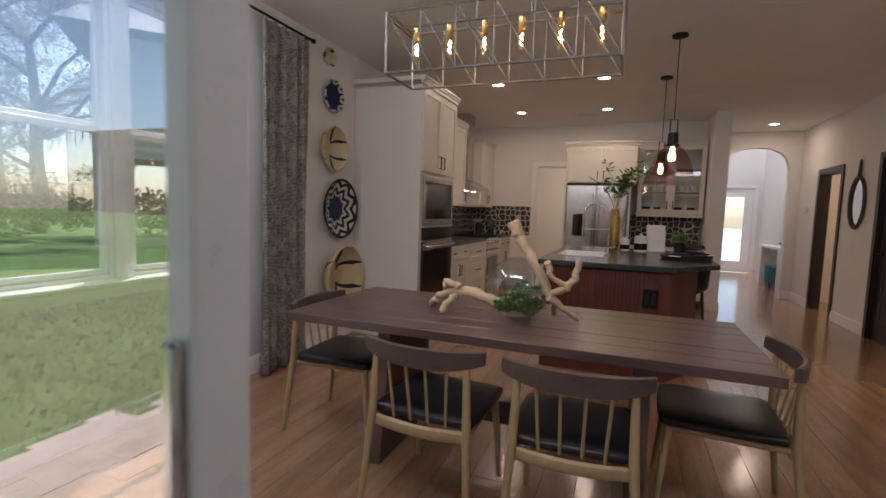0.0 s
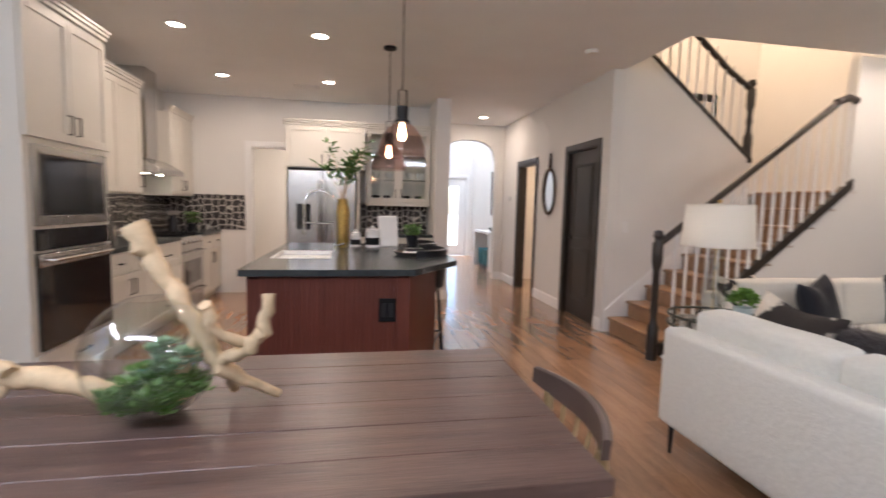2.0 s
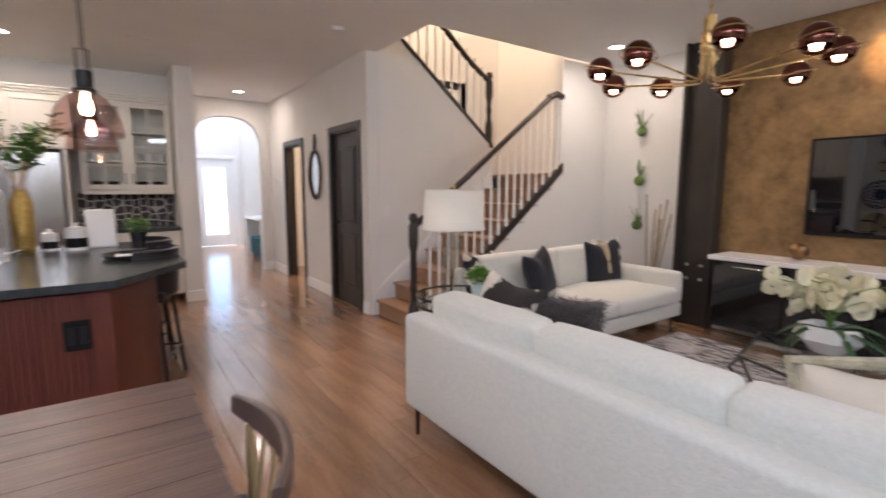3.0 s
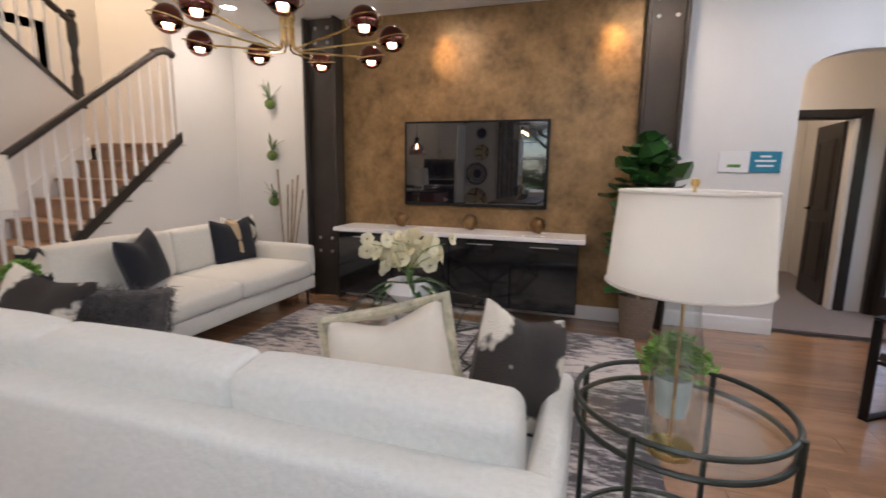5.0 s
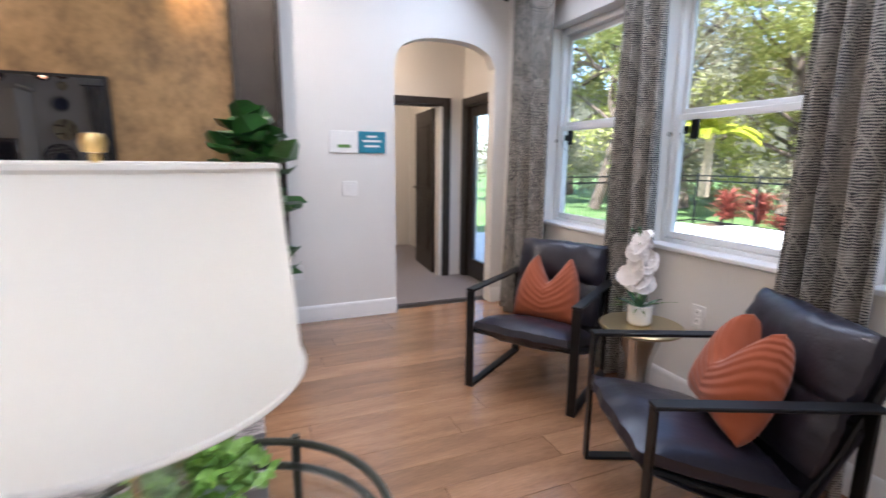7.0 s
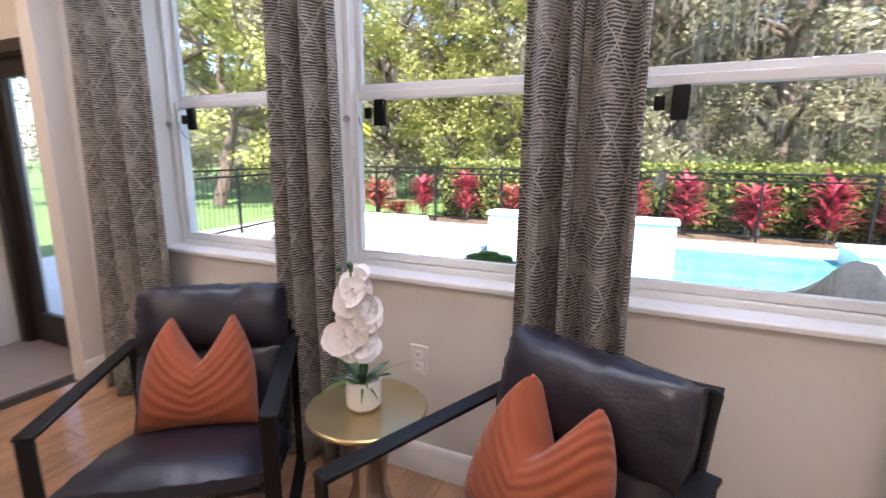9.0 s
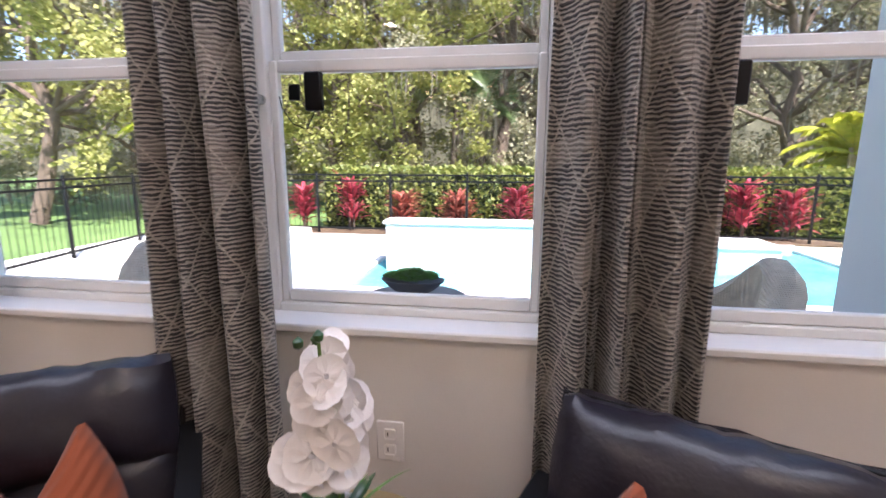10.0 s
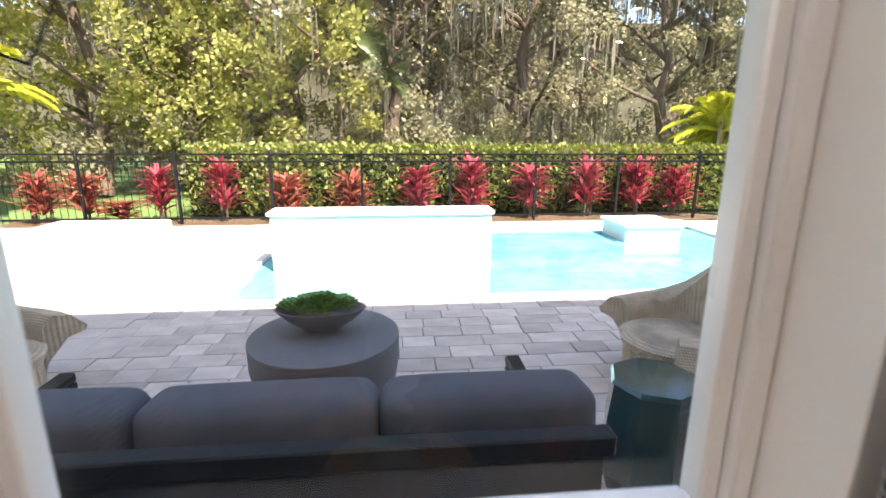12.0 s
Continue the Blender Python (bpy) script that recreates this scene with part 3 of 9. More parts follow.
panel_door("door_1", pose(RW + 0.05, 8.03, 0.0, 0, 0, -90), 0.722, 2.03, "closed dark-stained two-panel wooden door with lever handle")
panel_door("door_2", pose(8.55, -0.16, 0.0, 0, 0, -4), 0.735, 1.88, "dark-stained panelled door standing open", hinge=-1)
panel_door("door_5", pose(10.47, 0.95, 0.0, 0, 0, -90), 0.75, 2.03, "closed dark-stained panelled door at the passage end", hinge=-1)
gd = tagged(new("door_3"), "dark-framed glazed door to the yard", kind="structure")
for x0, x1, z0, z1 in ((7.64, 7.75, 0.01, 1.89), (8.21, 8.31, 0.01, 1.89), (7.75, 8.21, 1.78, 1.89), (7.75, 8.21, 0.01, 0.22)):
    part("door_stile", box(x0, x1, -0.53, -0.49, z0, z1, 0.004), M_DARK, gd)
part("door_pane", box(7.75, 8.21, -0.513, -0.507, 0.22, 1.78), M_GLASS, gd).visible_shadow = False
# front door with a glazed light
fd = tagged(new("door_4"), "white front door with a tall frosted glass light", kind="structure")
for x0, x1, z0, z1 in ((3.97, 4.16, 0.01, 2.08), (4.62, 4.81, 0.01, 2.08), (4.16, 4.62, 1.88, 2.08), (4.16, 4.62, 0.01, 0.28)):
    part("door_stile", box(x0, x1, 14.93, 14.975, z0, z1, 0.004), M_TRIM, fd)
part("door_pane", box(4.16, 4.62, 14.95, 14.956, 0.28, 1.88), M_GLASS, fd).visible_shadow = False
casing("y", 14.9, -1, 3.95, 4.83, 2.1, M_TRIM, name="door_casing_6")


# ---- stairs ----
M_TREAD = material("stair_wood", (0.30, 0.175, 0.095), 0.35, vary=0.3, scale=3, bump=0.1, fine=30, stretch=(1, 7, 3))
st = tagged(new("stairs"), "oak stairs with dark handrail and white spindles", "stairs")
X0, RISE, RUN, Y0, Y1 = 4.66, 0.1745, 0.2135, 6.11, 7.04
N1 = 9
for i in range(N1):
    x, z = X0 + i * RUN, i * RISE
    part("riser", box(x, x + 0.02, Y0 + 0.03, Y1 - 0.02, z, z + RISE - 0.03), M_TREAD, st)
    part("tread", box(x - 0.03, x + RUN + 0.02, Y0 - 0.01, Y1 - 0.02, z + RISE - 0.03, z + RISE, 0.008), M_TREAD, st)
XL, ZL = X0 + N1 * RUN, N1 * RISE
part("landing", box(XL + 0.02, GW, 6.21, 8.1, ZL - 0.03, ZL), M_TREAD, st)
# closed side below the lower flight, faced with plaster
bm = bmesh.new()
prism(bm, [(X0 + 0.02, 0.002), (6.5, 0.002), (6.5, 1.56), (X0 + 0.02, 0.09)], 0.07, pose(0, 6.17, 0, 90, 0, 0))
part("side_wall", bm, M_WALL, st)
bm = bmesh.new()
sl = RISE / RUN
prism(bm, [(X0 - 0.03, 0.03), (6.53, 0.03 + (6.53 - X0 + 0.03) * sl), (6.53, 0.13 + (6.53 - X0 + 0.03) * sl), (X0 - 0.03, 0.13)], 0.05, pose(0, 6.13, 0, 90, 0, 0))
part("stringer", bm, M_DARK, st)


def newel(x, y, z, h, parent):
    pr = [(0.047, 0), (0.047, 0.30), (0.032, 0.33), (0.026, 0.40), (0.036, 0.46), (0.028, 0.52), (0.030, h - 0.36), (0.040, h - 0.32), (0.046, h - 0.29), (0.046, h - 0.12), (0.030, h - 0.10), (0.030, h - 0.08), (0.045, h - 0.055), (0.034, h - 0.01), (0, h)]
    part("newel_post", lathe(bmesh.new(), pr, 12, (x, y, z)), M_DARK, parent)


def spindle_bm(h):
    return lathe(bmesh.new(), ((0.017, 0), (0.017, 0.12), (0.012, 0.14), (0.016, 0.17), (0.013, 0.22), (0.015, h * 0.5), (0.010, h - 0.03), (0.010, h)), 8)


newel(4.55, 6.10, 0.0, 1.17, st)
RH = 0.86
rail0, rail1 = Vector((4.57, 6.10, 1.05)), Vector((6.34, 6.10, 2.40))
bm = tube(bmesh.new(), (rail0, rail1), 0.032, 10)
bmesh.ops.scale(bm, vec=(1, 0.95, 1), verts=bm.verts, space=Matrix.Translation((0, -6.1, 0)))
part("handrail", bm, M_DARK, st)
part("handrail", tube(bmesh.new(), ((6.28, 6.10, 2.37), (6.40, 6.09, 2.42), (6.50, 6.10, 2.40)), 0.035, 10), M_DARK, st)
me = finish("spindle", spindle_bm(1.0), M_WHITE)
for i in range(2 * N1):
    x = X0 + 0.07 + i * RUN / 2
    z0 = 0.03 + (x - X0 + 0.03) * sl + 0.10
    z1 = rail0.z + (x - rail0.x) / (rail1.x - rail0.x) * (rail1.z - rail0.z)
    if x > 6.45:
        break
    o = new("spindle", me)
    o.parent = st
    o.matrix_basis = Matrix.Translation((x, 6.10, z0)) @ Matrix.Diagonal((1, 1, z1 - z0, 1))
# wall between the flights, its top following the upper flight
bm = bmesh.new()
prism(bm, [(4.70, 0), (6.31, 0), (6.31, 1.90), (4.70, 3.203)], 0.10, pose(0, 7.15, 0, 90, 0, 0))
setting("wall_stair_middle", bm, M_WALL)
bm = bmesh.new()
prism(bm, [(4.58, 3.30), (6.31, 1.90), (6.31, 1.95), (4.58, 3.35)], 0.13, pose(0, 7.165, 0, 90, 0, 0))
part("stringer", bm, M_DARK, st)
newel(6.28, 7.09, 1.90, 0.93, st)
part("handrail", tube(bmesh.new(), ((6.27, 7.09, 2.72), (5.98, 7.09, 2.90), (4.6, 7.09, 4.02)), 0.032, 10), M_DARK, st)
for i in range(13):
    x = 6.16 - i * 0.115
    z0 = 1.95 + (6.31 - x) * 0.809
    o = new("spindle", me)
    o.parent = st
    o.matrix_basis = Matrix.Translation((x, 7.09, z0)) @ Matrix.Diagonal((1, 1, 0.80, 1))
for i in range(8):
    x, z = 6.31 - i * RUN, ZL + i * RISE
    part("riser", box(x - 0.02, x, 7.17, 8.08, z, z + RISE - 0.03), M_TREAD, st)
    part("tread", box(x - RUN - 0.02, x + 0.02, 7.17, 8.08, z + RISE - 0.03, z + RISE, 0.008), M_TREAD, st)
# white skirt running up the wall beside the lower flight
bm = bmesh.new()
prism(bm, [(4.60, 0.002), (4.86, 0.002), (6.3, 1.18), (6.3, 1.62), (4.60, 0.24)], 0.018, pose(0, 7.049, 0, 90, 0, 0))
setting("stair_skirt", bm, M_TRIM)

# ---- dining ----
M_TABLE = material("table_wood", (0.098, 0.060, 0.049), 0.34, vary=0.45, scale=2.6, bump=0.16, fine=22, stretch=(0.7, 9, 3))
M_SEAT = material("black_leather", (0.012, 0.012, 0.014), 0.30, vary=0.25, scale=5, bump=0.14, fine=120)
M_ASH = material("pale_oak", (0.36, 0.26, 0.13), 0.42, vary=0.2, scale=4, bump=0.06, fine=40, stretch=(4, 4, 0.7))
M_WALNUT = material("grey_walnut", (0.085, 0.058, 0.048), 0.4, vary=0.3, scale=3, bump=0.08, fine=30, stretch=(1, 6, 3))

TX0, TX1, TY0, TY1, TZ = 0.32, 2.48, 3.23, 4.15, 0.765
tbl = thing("dining_table", pose(1.40, 3.69, 0), "dark-stained plank dining table with worn grain", "table")
rnd = random.Random(4)
yw = (TY1 - TY0) / 6
for i in range(6):
    bm = bmesh.new()
    y0 = -0.46 + i * yw
    bx(bm, -1.08 + rnd.uniform(-0.002, 0.002), 1.08 + rnd.uniform(-0.002, 0.002), y0 + 0.0005, y0 + yw - 0.0005, TZ - 0.042, TZ + rnd.uniform(-0.0008, 0.0004), 0.0022)
    part("plank", bm, M_TABLE, tbl)
for x in (-0.62, 0.62):
    bm = bmesh.new()
    prism(bm, [(-0.34, 0), (0.34, 0), (0.24, TZ - 0.043), (-0.24, TZ - 0.043)], 0.07, pose(x - 0.035, 0, 0, 90, 0, 90))
    part("trestle_leg", bm, M_TABLE, tbl)
part("stretcher", box(-0.60, 0.60, -0.04, 0.04, 0.20, 0.32, 0.006), M_TABLE, tbl)


def dining_chair():
    """Facing -y in its own frame: curved walnut top rail, tapered oak legs, thin spindles, black pad."""
    c = thing("dining_chair", pose(0, 0, 0), "oak spindle-back dining chair with black leather seat", "chair", "chairs round the table")
    H = 0.76
    arc = [(x, 0.215 + 0.075 * (1 - (x / 0.27) ** 2)) for x in [(-0.27 + 0.54 * i / 12) for i in range(13)]]
    bm = bmesh.new()
    rows = []
    for x, y in arc:
        e = 1 - 0.35 * abs(x / 0.27) ** 3
        rows.append([bm.verts.new(p) for p in ((x, y - 0.011, H - 0.085 * e), (x, y + 0.014, H - 0.085 * e), (x, y + 0.018, H - 0.005), (x, y + 0.004, H), (x, y - 0.008, H - 0.005))])
    for A, B in zip(rows, rows[1:]):
        for j in range(5):
            bm.faces.new((A[j], A[(j + 1) % 5], B[(j + 1) % 5], B[j]))
    bm.faces.new(rows[0]), bm.faces.new(rows[-1][::-1])
    part("top_rail", bm, M_WALNUT, c, "dark curved top rail")
    for s in (-1, 1):
        part("leg", tube(bmesh.new(), ((s * 0.245, 0.30, 0.0), (s * 0.215, 0.25, 0.44), (s * 0.205, 0.245, H - 0.07)), [0.011, 0.019, 0.014], 10), M_ASH, c)
        part("leg", tube(bmesh.new(), ((s * 0.225, -0.24, 0.0), (s * 0.195, -0.20, 0.42)), [0.011, 0.019], 10), M_ASH, c)
    for x in (-0.125, -0.042, 0.042, 0.125):
        part("spindle", tube(bmesh.new(), ((x * 0.95, 0.235, 0.425), (x * 1.05, 0.215 + 0.075 * (1 - (x * 1.05 / 0.27) ** 2), H - 0.08)), 0.0065, 8), M_ASH, c)
    bm = bmesh.new()
    bar = [(x, 0.235 + 0.03 * (1 - (x / 0.21) ** 2), 0.40) for x in (-0.21, -0.14, -0.07, 0, 0.07, 0.14, 0.21)]
    tube(bm, bar, 0.016, 8)
    bmesh.ops.scale(bm, vec=(1, 1, 1.7), verts=bm.verts, space=Matrix.Translation((0, 0, -0.40)))
    part("back_seat_rail", bm, M_ASH, c)
    bm = bmesh.new()
    for p in (((-0.19, -0.20, 0.41), (0.19, -0.20, 0.41)), ((-0.20, -0.20, 0.41), (-0.21, 0.23, 0.41)), ((0.20, -0.20, 0.41), (0.21, 0.23, 0.41))):
        tube(bm, p, 0.014, 8)
    part("seat_frame", bm, M_ASH, c)
    seat = soft_box(-0.225, 0.225, -0.235, 0.225, 0.425, 0.465, 0.016, 0.012, 3)
    part("seat", seat, M_SEAT, c, "black leather seat pad")
    return c


ch = dining_chair()
ch.matrix_basis = pose(1.17, 3.28, 0, 0, 0, 178)
for x, y, r in ((1.77, 3.26, 182), (0.42, 3.70, 92), (2.35, 3.68, -93)):
    copy_thing(ch, pose(x, y, 0, 0, 0, r))

# driftwood and a glass globe with succulents
M_DRIFT = material("driftwood", (0.55, 0.41, 0.25), 0.75, vary=0.28, scale=9, bump=0.55, fine=45)
M_LEAF = material("leaf_green", (0.11, 0.22, 0.045), 0.5, vary=0.4, scale=14, bump=0.05, rnd=0.2)
M_LEAF2 = material("pale_succulent", (0.22, 0.34, 0.20), 0.5, vary=0.3, scale=20, bump=0.05)
M_DEEP = material("deep_leaf", (0.025, 0.075, 0.022), 0.3, vary=0.4, scale=9, bump=0.05, coat=0.2)
dw = thing("driftwood", pose(0, 0, 0), "pale gnarled driftwood branches lying on the table", "driftwood")


def limb(pts, rs, seed):
    rn = random.Random(seed)
    out, rr = [], []
    for (a, ra), (b2, rb) in zip(zip(pts, rs), zip(pts[1:], rs[1:])):
        a, b2 = Vector(a), Vector(b2)
        for k in range(5):
            s = k / 5
            out.append(a.lerp(b2, s) + Vector((rn.uniform(-1, 1), rn.uniform(-1, 1), rn.uniform(-1, 1))) * 0.006)
            rr.append((ra + (rb - ra) * s) * rn.uniform(0.86, 1.18))
    out.append(Vector(pts[-1])), rr.append(rs[-1])
    part("branch", tube(bmesh.new(), out, rr, 10), M_DRIFT, dw)


Z = TZ
limb([(0.93, 3.72, Z + 0.018), (0.99, 3.68, Z + 0.075), (1.07, 3.66, Z + 0.12), (1.20, 3.65, Z + 0.115), (1.34, 3.64, Z + 0.07), (1.50, 3.65, Z + 0.045)], [0.019, 0.02, 0.027, 0.028, 0.024, 0.014], 1)
limb([(1.02, 3.67, Z + 0.11), (1.045, 3.64, Z + 0.165), (1.12, 3.63, Z + 0.14)], [0.016, 0.02, 0.018], 2)
limb([(1.09, 3.66, Z + 0.10), (1.06, 3.60, Z + 0.055), (1.04, 3.57, Z + 0.016)], [0.016, 0.015, 0.014], 3)
limb([(1.375, 3.70, Z + 0.50), (1.42, 3.69, Z + 0.40), (1.49, 3.67, Z + 0.30), (1.545, 3.66, Z + 0.22), (1.59, 3.66, Z + 0.12), (1.72, 3.74, Z + 0.016)], [0.034, 0.026, 0.024, 0.024, 0.021, 0.012], 4)
limb([(1.57, 3.66, Z + 0.14), (1.66, 3.62, Z + 0.18), (1.71, 3.60, Z + 0.235), (1.72, 3.60, Z + 0.33)], [0.018, 0.017, 0.016, 0.017], 5)
limb([(1.67, 3.62, Z + 0.20), (1.60, 3.59, Z + 0.23), (1.575, 3.58, Z + 0.31)], [0.013, 0.013, 0.017], 6)
limb([(1.61, 3.68, Z + 0.10), (1.59, 3.78, Z + 0.02)], [0.015, 0.012], 7)
limb([(1.54, 3.66, Z + 0.22), (1.49, 3.68, Z + 0.12), (1.47, 3.72, Z + 0.018)], [0.018, 0.015, 0.012], 8)


def rosette(bm, at, r, n=12, tilt=0.5, rn=random):
    """Fleshy pointed leaves round a centre."""
    at = Vector(at)
    for k in range(n):
        a = k * 2.4 + rn.uniform(-0.2, 0.2)
        up = tilt + 0.75 * k / n
        L = r * (1 - 0.45 * k / n)
        d = Vector((math.cos(a) * math.cos(up), math.sin(a) * math.cos(up), math.sin(up)))
        side = Vector((-math.sin(a), math.cos(a), 0))
        nrm = d.cross(side)
        p0, p1, p2 = at, at + d * L * 0.6 - nrm * L * 0.06, at + d * L
        w = L * 0.30
        v = [bm.verts.new(q) for q in (p0, p1 + side * w, p1 - side * w, p2, p1 + nrm * -L * 0.12)]
        for f in ((0, 2, 4), (0, 4, 1), (4, 2, 3), (1, 4, 3), (0, 1, 2), (1, 3, 2)):
            bm.faces.new([v[q] for q in f])


M_GLOBE = glass("globe_glass", (0.92, 0.95, 0.95), 0.0, 0.14)
ter = thing("glass_terrarium", pose(1.425, 3.66, TZ) @ Matrix.Diagonal((1.12, 1.12, 1.12, 1)), "round clear glass globe terrarium with green succulents", "terrarium")
part("globe", lathe(bmesh.new(), [(0.035, 0.001)] + [(0.142 * math.sin(radians(a)), 0.145 - 0.142 * math.cos(radians(a))) for a in range(18, 160, 8)] + [(0.05, 0.279), (0.046, 0.277)], 40), M_GLOBE, ter).visible_shadow = False
rn = random.Random(7)
bm = bmesh.new()
for k in range(150):
    a, r = rn.uniform(0, 6.28), 0.10 * math.sqrt(rn.random())
    rosette(bm, (r * math.cos(a), r * math.sin(a), 0.04 + rn.uniform(0, 0.09) * (1 - r / 0.16)), rn.uniform(0.03, 0.046), 10, 0.3, rn)
part("succulents", bm, M_LEAF, ter, "bright green succulent bed")
bm = bmesh.new()
for k in range(15):
    rosette(bm, (0.03 + rn.uniform(-0.035, 0.045), rn.uniform(-0.04, 0.04), 0.10 + k * 0.005), rn.uniform(0.03, 0.048), 12, 0.3, rn)
part("pale_rosettes", bm, M_LEAF2, ter, "pale blue-green rosettes")

# linear chandelier over the table
M_IRON = material("grey_iron", (0.22, 0.20, 0.18), 0.45, 0.8, bump=0.05)
M_BULB = glass("bulb_glass", (1.0, 0.93, 0.82))
M_FIL = glow("filament", (1.0, 0.62, 0.28), 130)
lc = thing("linear_chandelier", pose(1.29, 3.65, 1.995), "open grey iron box chandelier with six filament bulbs", "chandelier")
A, Bd, Hh = 0.565, 0.16, 0.30
bm = bmesh.new()
cs = [(x, y, z) for x in (-A, A) for y in (-Bd, Bd) for z in (0, Hh)]
seg = [(p, q) for i, p in enumerate(cs) for q in cs[i + 1:] if sum(abs(p[k] - q[k]) > 1e-6 for k in range(3)) == 1]
bars(bm, seg, 0.0065, 8)
part("frame", bm, M_IRON, lc)
for y in (-Bd, Bd):
    bm = bmesh.new()
    for k in range(6):
        x0, x1 = -A + 2 * A * k / 6, -A + 2 * A * (k + 1) / 6
        tube(bm, ((x0, y, Hh), (x1, y, 0)), 0.0042, 6)
        if k:
            tube(bm, ((x0, y, 0), (x0, y, Hh)), 0.0042, 6)
    part("lattice", bm, M_IRON, lc)
bm = bmesh.new()
tube(bm, ((-A, 0, Hh - 0.02), (A, 0, Hh - 0.02)), 0.007, 8)
for x in (-A, A):
    tube(bm, ((x, -Bd, Hh - 0.02), (x, Bd, Hh - 0.02)), 0.006, 8)
for x in (-0.14, 0.14):
    tube(bm, ((x, 0, Hh - 0.02), (x, 0, CEIL - 1.965)), 0.006, 8)
part("stem", bm, M_IRON, lc)
part("canopy", box(-0.22, 0.22, -0.05, 0.05, CEIL - 1.965 - 0.025, CEIL - 1.965, 0.004), M_IRON, lc)
for k in range(6):
    x = -0.47 + k * 0.188
    so = part("socket", lathe(bmesh.new(), ((0, Hh - 0.035), (0.017, Hh - 0.035), (0.017, Hh - 0.095), (0.013, Hh - 0.10), (0, Hh - 0.10)), 14, (x, 0, 0)), M_BRASS, lc, "brass lamp socket")
    bl = part("bulb", lathe(bmesh.new(), ((0.012, Hh - 0.10), (0.014, Hh - 0.12), (0.022, Hh - 0.16), (0.022, Hh - 0.19), (0.012, Hh - 0.215), (0, Hh - 0.22)), 16, (x, 0, 0)), M_BULB, lc)
    bl.visible_shadow = False
    bm = bmesh.new()
    tube(bm, [(x + 0.006 * math.cos(q), 0.006 * math.sin(q), Hh - 0.115 - q * 0.0045) for q in [i * 0.8 for i in range(17)]], 0.0022, 5)
    part("filament", bm, M_FIL, lc)

# woven baskets on the wall
def ring_pattern(name, ca, cb, mode):
    """Coiled straw with a dyed pattern in rings and zigzags round the basket's middle."""
    mt = bpy.data.materials.new(name)
    mt.use_nodes = True
    nt = mt.node_tree
    bs = nt.nodes["Principled BSDF"]
    co = nt.nodes.new("ShaderNodeTexCoord")
    sp = nt.nodes.new("ShaderNodeSeparateXYZ")
    nt.links.new(co.outputs["Object"], sp.inputs[0])

    def mth(op, a, b=None):
        n = nt.nodes.new("ShaderNodeMath")
        n.operation = op
        for i, v in enumerate((a, b)):
            if v is None:
                continue
            if isinstance(v, (int, float)):
                n.inputs[i].default_value = v
            else:
                nt.links.new(v, n.inputs[i])
        return n.outputs[0]
    r = mth("SQRT", mth("ADD", mth("MULTIPLY", sp.outputs[0], sp.outputs[0]), mth("MULTIPLY", sp.outputs[1], sp.outputs[1])))
    th = mth("ARCTAN2", sp.outputs[1], sp.outputs[0])
    if mode == "zigzag":
        tri = mth("ABSOLUTE", mth("SUBTRACT", mth("FRACT", mth("MULTIPLY", th, 9 / (2 * math.pi))), 0.5))
        w = mth("FRACT", mth("ADD", mth("MULTIPLY", r, 14.0), mth("MULTIPLY", tri, 1.5)))
        f = mth("MULTIPLY", mth("GREATER_THAN", w, 0.5), mth("GREATER_THAN", r, 0.105))
        core = mth("MULTIPLY", mth("LESS_THAN", r, 0.115), 1.0)
        f = mth("MAXIMUM", f, mth("GREATER_THAN", r, 0.262))
    else:
        tri = mth("ABSOLUTE", mth("SUBTRACT", mth("FRACT", mth("MULTIPLY", th, 3 / (2 * math.pi))), 0.5))
        w = mth("ABSOLUTE", mth("SUBTRACT", mth("MULTIPLY", r, 5.0 if mode == "spots" else 3.4), mth("ADD", mth("MULTIPLY", tri, 2.2), 0.25)))
        f = mth("MULTIPLY", mth("LESS_THAN", w, 0.12), mth("LESS_THAN", tri, 0.30))
        f = mth("MULTIPLY", f, mth("GREATER_THAN", r, 0.06))
        core = mth("MULTIPLY", f, 0.0)
    m1, m2 = nt.nodes.new("ShaderNodeMix"), nt.nodes.new("ShaderNodeMix")
    for q in (m1, m2):
        q.data_type = "RGBA"
    m1.inputs[6].default_value, m1.inputs[7].default_value = (*ca, 1), (*cb, 1)
    nt.links.new(f, m1.inputs[0])
    nt.links.new(m1.outputs[2], m2.inputs[6])
    m2.inputs[7].default_value = (0.018, 0.03, 0.085, 1)
    nt.links.new(core, m2.inputs[0])
    nt.links.new(m2.outputs[2], bs.inputs["Base Color"])
    bs.inputs["Roughness"].default_value = 0.8
    bp = nt.nodes.new("ShaderNodeBump")
    bp.inputs["Strength"].default_value, bp.inputs["Distance"].default_value = 0.5, 0.004
    nt.links.new(mth("SINE", mth("MULTIPLY", r, 2 * math.pi / 0.009)), bp.inputs["Height"])
    nt.links.new(bp.outputs[0], bs.inputs["Normal"])
    return mt


